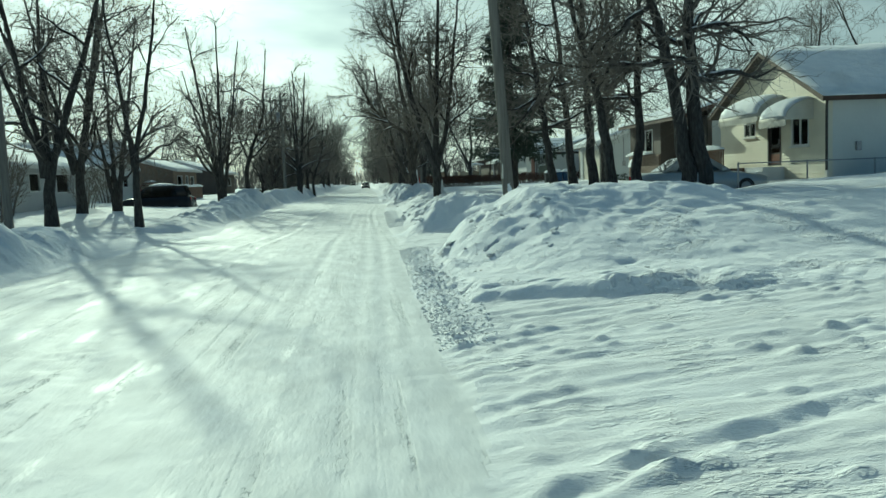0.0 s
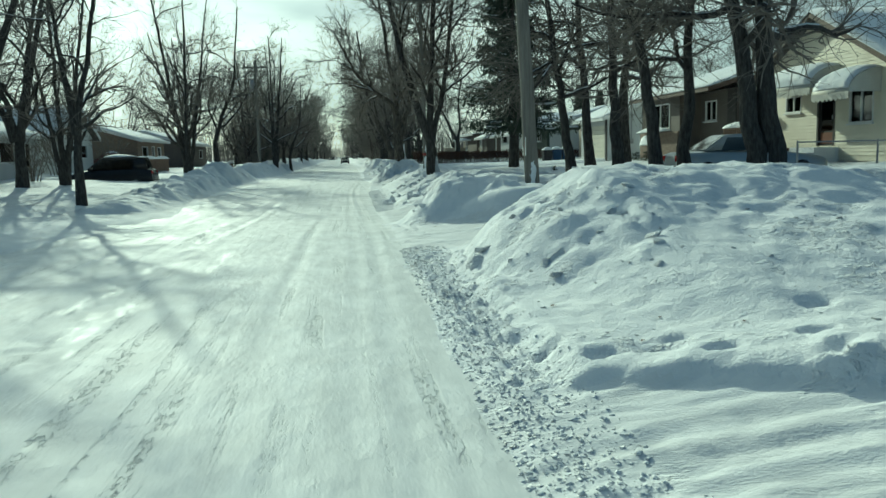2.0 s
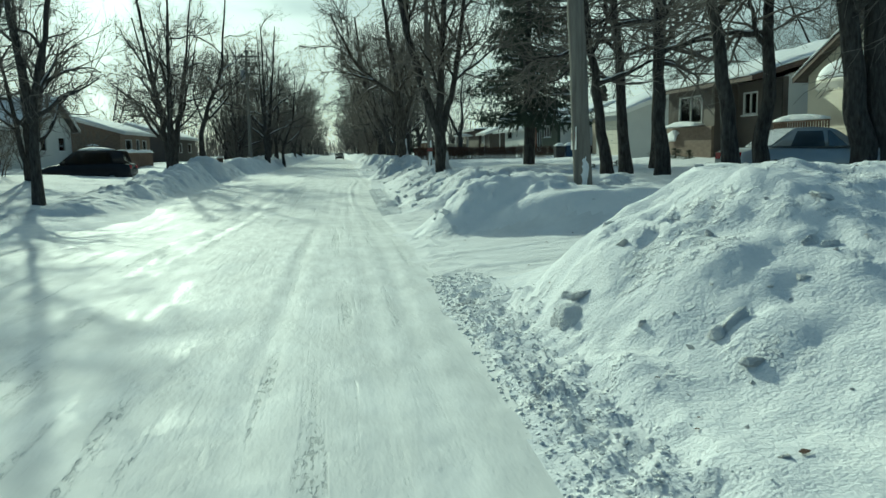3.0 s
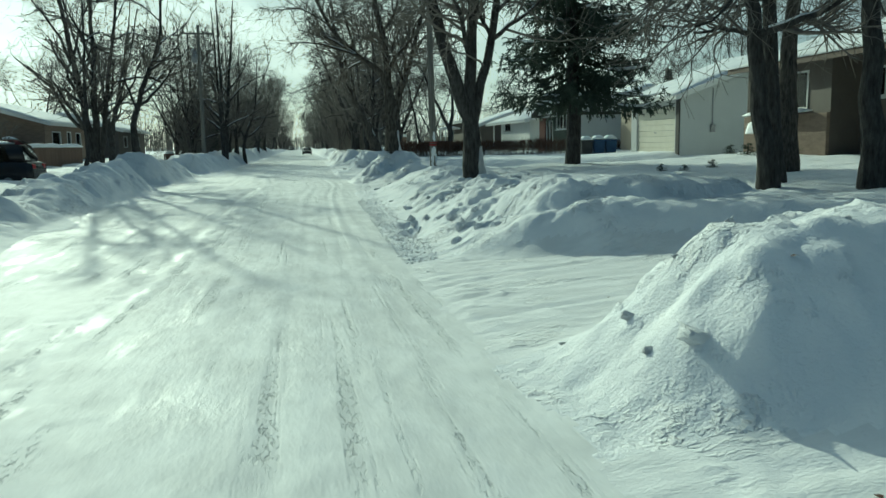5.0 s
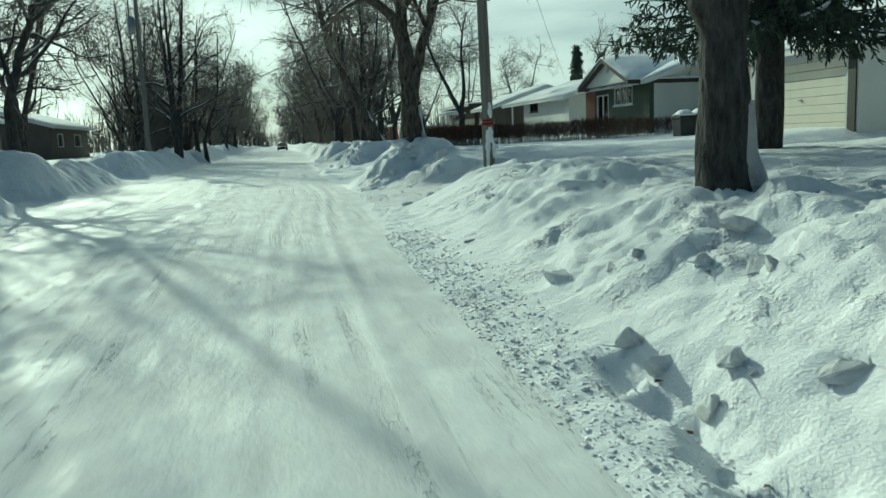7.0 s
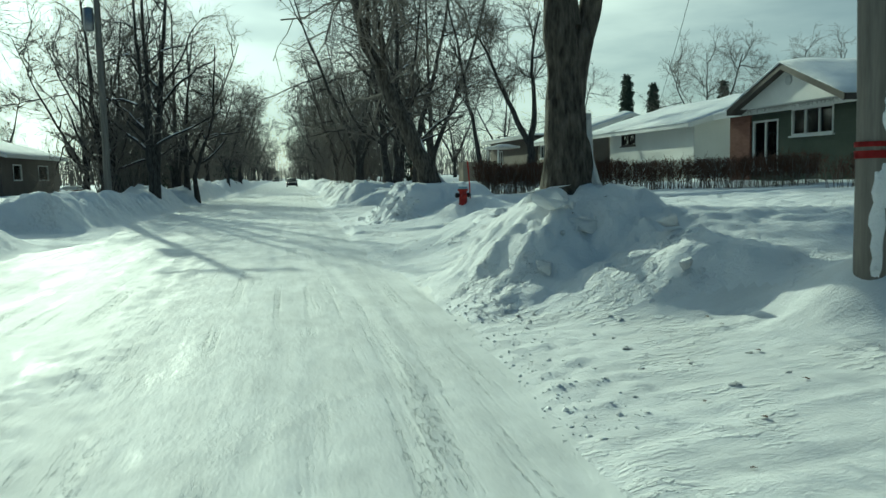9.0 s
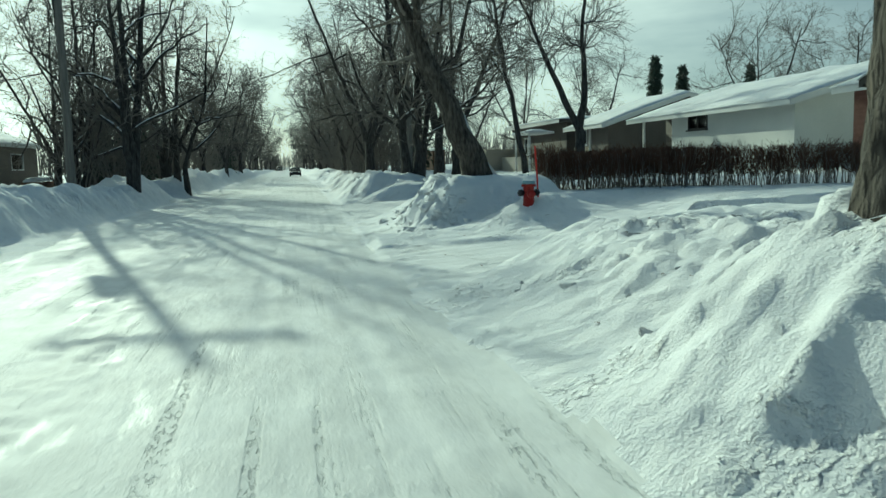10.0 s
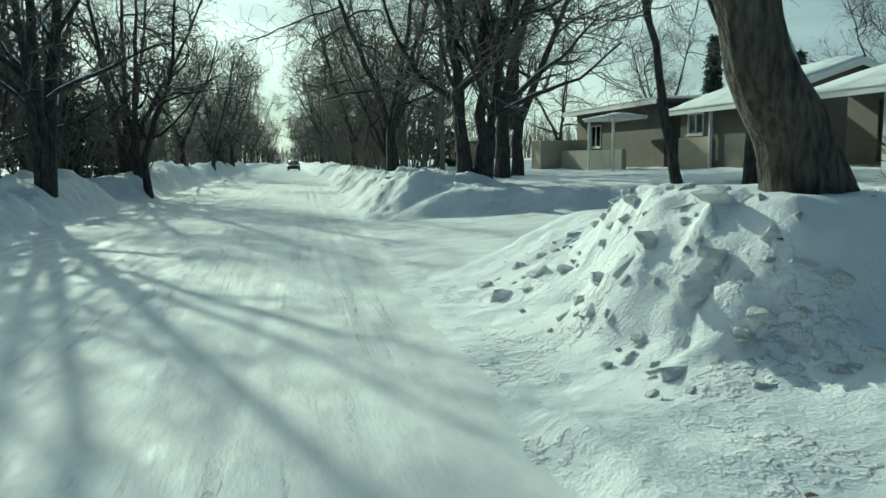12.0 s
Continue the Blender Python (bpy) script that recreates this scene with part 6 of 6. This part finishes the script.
# ---------------------------------------------------------------- cars, bins, fences
def loft(sections):
    """A skin through cross-sections along x: each (x, half width low, half width high, z low, z waist, z top, half width top)."""
    bm = bmesh.new()
    rings = []
    for x, wl, wm, z0, z1, z2, wt in sections:
        prof = [(-wl, z0), (-wm, z0 + (z1 - z0) * 0.45), (-wm * 0.985, z1), (-wt, z2 - 0.03), (-wt * 0.8, z2), (wt * 0.8, z2), (wt, z2 - 0.03), (wm * 0.985, z1), (wm, z0 + (z1 - z0) * 0.45), (wl, z0)]
        rings.append([bm.verts.new((x, y, z)) for y, z in prof])
    for a, b in zip(rings, rings[1:]):
        for k in range(len(a)):
            bm.faces.new((a[k], a[(k + 1) % len(a)], b[(k + 1) % len(a)], b[k]))
    bm.faces.new(rings[0])
    bm.faces.new(rings[-1][::-1])
    bmesh.ops.recalc_face_normals(bm, faces=bm.faces)
    return bm


def car(name, x, y, turn, paint, label, suv=False, snow=True, dz=0.0):
    """A parked car, its nose towards its own -x."""
    z = gz(x, y) + dz
    c = thing(name, (x, y, z), label, "car", turn=turn)
    L, W = (4.7, 0.93) if suv else (4.5, 0.86)
    belt, top = (1.05, 1.72) if suv else (0.88, 1.40)
    h = L / 2
    part("body", loft([(-h, W * 0.80, W * 0.86, 0.34, 0.58, 0.62, W * 0.7), (-h + 0.12, W * 0.9, W * 0.95, 0.22, 0.64, 0.70, W * 0.82), (-h + 0.9, W * 0.95, W, 0.20, belt - 0.12, belt - 0.05, W * 0.88),
                       (-h + 1.35, W * 0.96, W, 0.20, belt - 0.04, belt, W * 0.9), (0, W * 0.96, W, 0.20, belt - 0.03, belt, W * 0.92), (h - 1.0, W * 0.96, W, 0.20, belt, belt + 0.03, W * 0.9),
                       (h - 0.25, W * 0.93, W * 0.97, 0.22, belt - 0.02, belt + 0.02, W * 0.86), (h - 0.04, W * 0.88, W * 0.92, 0.26, belt - 0.10, belt - 0.05, W * 0.8), (h, W * 0.82, W * 0.88, 0.36, belt - 0.25, belt - 0.2, W * 0.74)]), paint, c, "", True)
    back = h - (0.25 if suv else 0.75)
    cab = [(-h + 1.30, belt), (-h + 2.05, top - 0.04), (-h + 2.6, top), (back - (0.2 if suv else 0.75), top - 0.02), (back, belt + 0.02)]
    cabin = bmesh.new()
    rows = []
    for cx, cz in cab:
        w = W * 0.9 - (cz - belt) * 0.28
        rows.append([cabin.verts.new((cx, -w, cz)), cabin.verts.new((cx, w, cz))])
    for a, b in zip(rows, rows[1:]):
        cabin.faces.new((a[0], b[0], b[1], a[1]))
    cabin.faces.new([r[0] for r in rows][::-1])
    cabin.faces.new([r[1] for r in rows])
    cabin.faces.new((rows[0][0], rows[0][1], rows[-1][1], rows[-1][0]))
    bmesh.ops.recalc_face_normals(cabin, faces=cabin.faces)
    bmesh.ops.bevel(cabin, geom=cabin.edges[:], offset=0.04, segments=2, affect="EDGES")
    part("cabin", cabin, paint, c, "", True)
    for sgn in (-1, 1):
        for a, b in ((-h + 1.75, 0.02), (0.10, back - 0.50)):
            wb, wt = W * 0.9 + 0.006, W * 0.9 - (top - 0.12 - belt) * 0.28 + 0.008
            bm = bmesh.new()
            t0, t1 = a + (0.42 if a < 0 else 0.02), b - (0.02 if a < 0 else 0.22)
            vs = [bm.verts.new((a, sgn * wb, belt + 0.04)), bm.verts.new((b, sgn * wb, belt + 0.04)), bm.verts.new((t1, sgn * wt, top - 0.10)), bm.verts.new((t0, sgn * wt, top - 0.10))]
            bm.faces.new(vs)
            bmesh.ops.solidify(bm, geom=bm.faces[:], thickness=0.01)
            part("side_window", bm, CAR_GLASS, c)
        part("headlight", box(-h + 0.02, -h + 0.16, sgn * W * 0.62 - 0.14, sgn * W * 0.62 + 0.14, 0.55, 0.67, 0.03), TRIM_WHITE, c)
        part("tail_light", box(h - 0.06, h + 0.012, sgn * W * 0.66 - 0.15, sgn * W * 0.66 + 0.15, belt - 0.26, belt - 0.08, 0.02), LAMP_RED, c, "red tail light")
        part("mirror", box(-h + 1.55, -h + 1.72, sgn * (W + 0.02) - 0.07, sgn * (W + 0.02) + 0.07, belt + 0.0, belt + 0.13, 0.03), paint, c)
        for wx in (-h + 0.85, h - 0.85):
            wh = new("wheel")
            wh.parent = c
            part("tyre", tube([(wx, sgn * (W - 0.20), 0.31), (wx, sgn * (W - 0.17), 0.31), (wx, sgn * (W - 0.02), 0.31), (wx, sgn * (W + 0.01), 0.31)], [0.27, 0.32, 0.32, 0.27], 24), RUBBER, wh, "", True)
            part("rim", tube([(wx, sgn * (W - 0.05), 0.31), (wx, sgn * (W + 0.018), 0.31)], [0.20, 0.18], 16), STEEL, wh)
    for a, b, nm in ((cab[0], cab[1], "windscreen"), (cab[4], cab[3], "rear_window")):
        bm = bmesh.new()
        d = -0.012 if nm == "windscreen" else 0.012
        wl, wu = W * 0.9 - 0.08, W * 0.9 - (b[1] - belt) * 0.28 - 0.08
        p, q = (a[0] * 0.93 + b[0] * 0.07, a[1] * 0.93 + b[1] * 0.07), (a[0] * 0.1 + b[0] * 0.9, a[1] * 0.1 + b[1] * 0.9)
        bm.faces.new([bm.verts.new((p[0] + d, -wl, p[1] + 0.02)), bm.verts.new((p[0] + d, wl, p[1] + 0.02)), bm.verts.new((q[0] + d, wu, q[1] + 0.02)), bm.verts.new((q[0] + d, -wu, q[1] + 0.02))])
        bmesh.ops.solidify(bm, geom=bm.faces[:], thickness=0.01)
        part(nm, bm, CAR_GLASS, c)
    part("bumper", box(h - 0.02, h + 0.06, -W * 0.86, W * 0.86, 0.30, 0.48, 0.03), paint, c)
    if snow:
        part("roof_snow", snow_slab([(-W * 0.62, top + 0.005), (W * 0.62, top + 0.005)], "x", -h + 2.2, back - 0.75, 31), SNOW, c, "snow on the car roof", True)
    return c


car("sedan", 11.9, 27.5, 177, PAINT_SILVER, "silver sedan parked in deep snow before the house", False, False, dz=0.56 - gz(11.9, 27.5))
car("suv", -12.7, 50.8, 0, PAINT_BLACK, "black sport utility vehicle parked in snow across the street", True, dz=-0.38)
car("sedan", -17.5, 70.5, 180, PAINT_RED, "dark red car parked across the street", False)
car("sedan", 0.9, 172.0, 90, PAINT_BLACK, "dark car parked far down the street", False, False)
car("suv", -3.2, 330.0, 90, PAINT_BLACK, "distant dark vehicle on the street", True, False)


def wheeled_bin(x, y, turn, mat, label):
    b = thing("wheeled_bin", (x, y, gz(x, y) - 0.40), label, "wheeled bin", "bins beside the garage", turn)
    bm = bmesh.new()
    lo = [bm.verts.new((sx * 0.22, sy * 0.25, 0.05)) for sx, sy in ((-1, -1), (1, -1), (1, 1), (-1, 1))]
    hi = [bm.verts.new((sx * 0.28, sy * 0.33, 0.98)) for sx, sy in ((-1, -1), (1, -1), (1, 1), (-1, 1))]
    bm.faces.new(lo[::-1])
    bm.faces.new(hi)
    for i in range(4):
        bm.faces.new((lo[i], lo[(i + 1) % 4], hi[(i + 1) % 4], hi[i]))
    bmesh.ops.bevel(bm, geom=bm.edges[:], offset=0.03, segments=2, affect="EDGES")
    part("body", bm, mat, b)
    part("lid", prism([(-0.36, 0.985), (0.36, 0.985), (0.33, 1.04), (0, 1.09), (-0.33, 1.04)], "x", -0.31, 0.31), mat, b)
    part("handle", tube([(-0.25, 0.38, 0.95), (0.25, 0.38, 0.95)], [0.018, 0.018], 8), mat, b)
    for sx in (-1, 1):
        part("wheel", tube([(sx * 0.22, 0.25, 0.10), (sx * 0.27, 0.25, 0.10)], [0.10, 0.10], 14), RUBBER, b)
    part("lid_snow", snow_slab([(-0.3, 1.06), (0.3, 1.06)], "x", -0.28, 0.28, 33), SNOW, b, "snow on the lid", True)


for k, m in enumerate((BIN_GREY, BIN_BLUE, BIN_BLUE)):
    wheeled_bin(12.9 + 0.62 * k, 54.4 + 0.05 * k, 0, m, ("dark grey", "blue", "blue")[k] + " wheeled bin half sunk in snow by the garage")


def board_fence(x, y0, y1, h, mat, label, step=0.16, cap=True):
    f = thing("fence", (0, 0, 0), label, "fence")
    n = int((y1 - y0) / step)
    z0 = min(gz(x, y0), gz(x, y1)) - 0.1
    board = mesh_board(step - 0.012, h + 0.1, mat)
    for i in range(n):
        o = new("board", board)
        o.parent = f
        o.location = (x, y0 + i * step, z0 + 0.02 * math.sin(i * 1.3))
    for yy_ in (y0, (y0 + y1) / 2, y1):
        part("post", box(x - 0.12, x - 0.02, yy_ - 0.05, yy_ + 0.05, z0, z0 + h + 0.1), mat, f)
    if cap:
        part("cap_snow", snow_slab([(x - 0.08, z0 + h + 0.11), (x + 0.08, z0 + h + 0.11)], "y", y0, y1, 41), SNOW, f, "ridge of snow along the fence", True)


def mesh_board(w, h, mat):
    bm = box(0, 0.025, 0, w, 0, h, 0.004)
    me = bpy.data.meshes.new("board")
    bm.to_mesh(me)
    bm.free()
    me.materials.append(mat)
    return me


board_fence(-13.2, 58.5, 68.5, 0.95, FENCE_WOOD, "low brown board fence with a cap of snow")
board_fence(-11.0, 84.5, 89.0, 0.8, FENCE_WOOD, "short brown board fence in the snow")
board_fence(10.8, 103.5, 112.0, 1.5, FENCE_WOOD, "tall brown board fence among bare trees")


def chain_fence(y, x0, x1, h):
    f = thing("chain_link_fence", (0, 0, 0), "thin chain-link fence half sunk in snow beside the house", "fence")
    z0 = gz((x0 + x1) / 2, y)
    n = int((x1 - x0) / 2.2) + 1
    for i in range(n):
        px = x0 + (x1 - x0) * i / (n - 1)
        part("post", tube([(px, y, z0 - 0.5), (px, y, z0 + h + 0.04)], [0.028, 0.028], 8), STEEL, f)
    part("top_rail", tube([(x0, y, z0 + h), (x1, y, z0 + h)], [0.02, 0.02], 8), STEEL, f)
    a = np.arange(x0, x1, 0.09)
    P = np.concatenate([np.stack([np.stack([a, a * 0 + y, a * 0 + z0 - 0.3], 1), np.stack([a + s * (h + 0.3), a * 0 + y, a * 0 + z0 + h], 1)], 1) for s in (-1, 1)])
    tagged(hang("mesh", mesh_of("mesh", *tubes(P, np.full(P.shape[:2], 0.0022), 3), STEEL), f, "woven wire"), kind="stuff")


chain_fence(25.4, 12.4, 22.0, 0.60)


def deck_rail(x, y0, y1, z, h):
    d = thing("deck_railing", (0, 0, 0), "brown wooden deck railing with snow, before the cream house", "railing")
    part("floor", box(x, x + 1.6, y0, y1, z - 0.5, z), FENCE_WOOD, d, "wooden deck boards")
    part("top_rail", box(x, x + 0.08, y0, y1, z + h, z + h + 0.05), FENCE_WOOD, d)
    part("bottom_rail", box(x + 0.02, x + 0.06, y0, y1, z + 0.1, z + 0.14), FENCE_WOOD, d)
    n = int((y1 - y0) / 0.14)
    me = None
    for i in range(n + 1):
        if me is None:
            o = part("baluster", box(x + 0.02, x + 0.06, y0, y0 + 0.04, z + 0.14, z + h), FENCE_WOOD, d)
            me = o.data
        else:
            o = hang("baluster", me, d)
            o.location = (0, i * (y1 - y0 - 0.04) / n, 0)
    part("rail_snow", snow_slab([(x - 0.02, z + h + 0.05), (x + 0.10, z + h + 0.05)], "y", y0, y1, 51), SNOW, d, "snow on the rail", True)


deck_rail(14.2, 30.4, 33.4, 1.5, 0.72)


def cables(points, label, sag=0.5):
    c = thing("overhead_cable", (0, 0, 0), label, "cable")
    for a, b in points:
        pts = [(a[0] + (b[0] - a[0]) * s, a[1] + (b[1] - a[1]) * s, a[2] + (b[2] - a[2]) * s - sag * 4 * s * (1 - s)) for s in [i / 14 for i in range(15)]]
        part("wire", tube(pts, [0.009] * 15, 5), CABLE, c)


za = gz(4.1, 22) + 8.9
zb = gz(4.44, 47.7) + 8.9
cables([((3.6 + d, 22.0, za), (4.3 + d, 47.7, zb)) for d in (-1.0, 0.0, 1.0)] + [((4.3 + d, 47.7, zb), (7.2 + d, 96.0, gz(7.2, 96) + 8.9)) for d in (-1.0, 0.0, 1.0)], "dark overhead wires slung between the wooden poles")
cables([((4.4, 47.7, zb - 1.2), (18.0, 79.0, 4.6)), ((4.35, 47.7, zb - 0.7), (26.0, 64.0, 5.2))], "service wires running from the poles to the houses", 0.35)

# ---------------------------------------------------------------- broken snow, leaves and small litter
CHUNKS = []
crng = random.Random(12)
for k in range(9):
    bm = bmesh.new()
    sx, sy, sz = crng.uniform(0.5, 0.8), crng.uniform(0.35, 0.6), crng.uniform(0.22, 0.42)
    for _ in range(15):
        bm.verts.new((crng.uniform(-sx, sx), crng.uniform(-sy, sy), crng.uniform(-sz, sz)))
    res = bmesh.ops.convex_hull(bm, input=bm.verts[:])
    bmesh.ops.delete(bm, geom=[v for v in bm.verts if not v.link_faces], context="VERTS")
    bmesh.ops.bevel(bm, geom=bm.edges[:], offset=0.045, segments=1, affect="EDGES")
    for v in bm.verts:
        v.co += noise.noise_vector(v.co * 3.0 + Vector((k * 7.1, 0, 0))) * 0.07 + noise.noise_vector(v.co * 8.0) * 0.03
    me = bpy.data.meshes.new("snow_chunk")
    bm.to_mesh(me)
    bm.free()
    me.materials.append(SNOW_CHUNK)
    CHUNKS.append(me)


def strew(n, y0, y1, d0, d1, s0, s1, seed):
    """Broken lumps of ploughed snow along the bank, most of them small."""
    r = random.Random(seed)
    for _ in range(n):
        y = r.uniform(y0, y1)
        x = float(right_edge(np.array(y))) + r.uniform(d0, d1)
        s = s0 + (s1 - s0) * r.random() ** 2.4
        o = new("snow_chunk", r.choice(CHUNKS))
        o.matrix_world = pose(x, y, gz(x, y) - 0.08 * s, r.uniform(-25, 25), r.uniform(-25, 25), r.uniform(0, 360)) @ Matrix.Scale(s, 4)
        tagged(o, "broken lump of ploughed snow lying on the bank", "snow lump", "ploughed snow lumps")


strew(55, 29.6, 45.0, 0.8, 3.4, 0.06, 0.36, 1)
strew(112, 63.0, 67.8, 0.8, 2.1, 0.08, 0.32, 2)
strew(40, 11.6, 16.3, 0.8, 2.6, 0.04, 0.20, 3)
strew(64, 9.5, 13.4, 0.9, 5.0, 0.015, 0.07, 9)
for bx, by, bs, bt in ((1.75, 34.4, 0.34, 20), (1.95, 33.6, 0.42, 70), (2.15, 33.0, 0.36, 140), (2.3, 32.7, 0.30, 200), (2.2, 32.2, 0.26, 15), (2.2, 31.4, 0.40, 60), (2.5, 31.5, 0.28, 110), (2.15, 30.75, 0.36, 330), (2.45, 31.0, 0.30, 250), (3.4, 32.3, 0.26, 85)):
    o = new("snow_chunk", CHUNKS[bt % 9])
    o.matrix_world = pose(bx, by, gz(bx, by) + 0.03, bt % 17 - 8, bt % 23 - 11, bt) @ Matrix.Scale(0.68 * bs, 4)
    tagged(o, "large broken slab of ploughed snow on the bank", "snow lump", "ploughed snow lumps")
strew(8, 21.6, 23.5, 0.5, 2.0, 0.06, 0.3, 4)
strew(30, 50.0, 57.5, 0.7, 3.4, 0.04, 0.20, 5)
strew(14, 77.6, 85.0, 0.7, 2.6, 0.08, 0.4, 6)
strew(14, 46.5, 49.8, 0.3, 1.8, 0.04, 0.13, 8)
bm = bmesh.new()
bmesh.ops.create_icosphere(bm, subdivisions=3, radius=1.0)
for v in bm.verts:
    v.co *= 1 + 0.28 * noise.noise(v.co * 1.3 + Vector((4, 2, 1))) + 0.12 * noise.noise(v.co * 3.1)
    v.co.z = max(v.co.z, -0.7) * 0.85
boulder = new("snow_boulder", bpy.data.meshes.new("snow_boulder"))
bm.to_mesh(boulder.data)
bm.free()
for f in boulder.data.polygons:
    f.use_smooth = True
boulder.data.materials.append(SNOW)
boulder.matrix_world = pose(1.55, 14.05, 0.16, 0, 0, 40) @ Matrix.Scale(0.24, 4)
tagged(boulder, "large rounded block of ploughed snow at the foot of the bank", "snow lump", "ploughed snow lumps")


for bx, by, bs, bt in ((2.90, 50.95, 0.50, 40), (3.15, 50.75, 0.38, 131), (2.55, 50.25, 0.24, 77), (3.9, 50.0, 0.26, 210), (3.5, 48.9, 0.18, 305)):
    o = new("snow_chunk", CHUNKS[bt % 9])
    o.matrix_world = pose(bx, by, gz(bx, by) + 0.10, 20 - bt % 11, -24, bt) @ Matrix.Scale(bs, 4)
    tagged(o, "tilted slab of ploughed snow before the stout tree", "snow lump", "ploughed snow lumps")


def debris(x, y):
    """A bent twig and a lump of ice stuck in the heap's near face."""
    z = gz(x, y)
    pts = [(0.30 * math.cos(a), -0.03, 0.10 + 0.16 * math.sin(a)) for a in [-1.5 + 0.14 * i for i in range(14)]]
    t = thing("twig", (x, y - 0.02, z), "thin curved dark twig stuck in the snow heap", "twig")
    part("stem", tube(pts, [0.008] * 14, 5), BARK, t)
    o = new("snow_chunk", CHUNKS[4])
    o.matrix_world = pose(x - 0.22, y, z + 0.16, 10, 20, 60) @ Matrix.Scale(0.17, 4)
    tagged(o, "pale lump of ice in the face of the snow heap", "snow lump", "ploughed snow lumps")


debris(2.9, 63.75)


def crumbs():
    """Loose crumbs of snow along the ploughed edge, too many to count."""
    rng = np.random.RandomState(9)
    n = 12000
    pick = rng.rand(n)
    y = np.where(pick < 0.55, rng.uniform(7.0, 17.5, n), np.where(pick < 0.96, rng.uniform(29.0, 41.0, n), rng.uniform(46.0, 51.0, n)))
    d = rng.beta(1.3, 2.2, n) * 0.75 + 0.02
    x = right_edge(y) + d
    s = 0.006 + 0.020 * rng.rand(n) ** 4
    z = ground_z(x, y)
    base = np.array([(1, 0, 0), (-0.9, 0.3, 0), (0.1, 0.9, 0.1), (0, -0.9, 0), (0.1, 0, 0.55), (0, 0.1, -0.6)])
    tri = np.array([(0, 2, 4), (2, 1, 4), (1, 3, 4), (3, 0, 4), (2, 0, 5), (1, 2, 5), (3, 1, 5), (0, 3, 5)])
    jit = base[None] + rng.normal(size=(n, 6, 3)) * 0.22
    V = jit * s[:, None, None] + np.stack([x, y, z + 0.1 * s], 1)[:, None, :]
    F = tri[None] + (np.arange(n) * 6)[:, None, None]
    ob = new("snow_crumb", mesh_of("snow_crumb", V.reshape(-1, 3), F.reshape(-1, 3), SNOW_CHUNK, True))
    tagged(ob, "loose crumbs of snow along the ploughed street edge", "snow crumbs", kind="stuff")


crumbs()


def litter():
    """Dry leaves and bits of bark on the snow."""
    rng = np.random.RandomState(4)
    n = 260
    y = rng.uniform(9.5, 70, n)
    x = right_edge(y) + rng.uniform(0.5, 4.5, n)
    s = rng.uniform(0.012, 0.03, n)
    z = ground_z(x, y) + 0.01
    a = rng.uniform(0, 6.28, n)
    base = np.array([(-1, -0.5, 0), (0, -0.7, 0.25), (1.1, 0, 0.1), (0, 0.7, 0.3), (-1, 0.5, 0.05)])
    c, sn = np.cos(a)[:, None], np.sin(a)[:, None]
    V = np.stack([base[None, :, 0] * c - base[None, :, 1] * sn, base[None, :, 0] * sn + base[None, :, 1] * c, np.repeat(base[None, :, 2], n, 0)], -1) * s[:, None, None] + np.stack([x, y, z], 1)[:, None, :]
    faces = [tuple(f) for i in range(n) for f in ((5 * i, 5 * i + 1, 5 * i + 3, 5 * i + 4), (5 * i + 1, 5 * i + 2, 5 * i + 3))]
    ob = new("dry_leaf", mesh_of("dry_leaf", V.reshape(-1, 3), faces, HEDGE))
    tagged(ob, "dry brown leaves scattered on the snow", "leaf litter", kind="stuff")


litter()
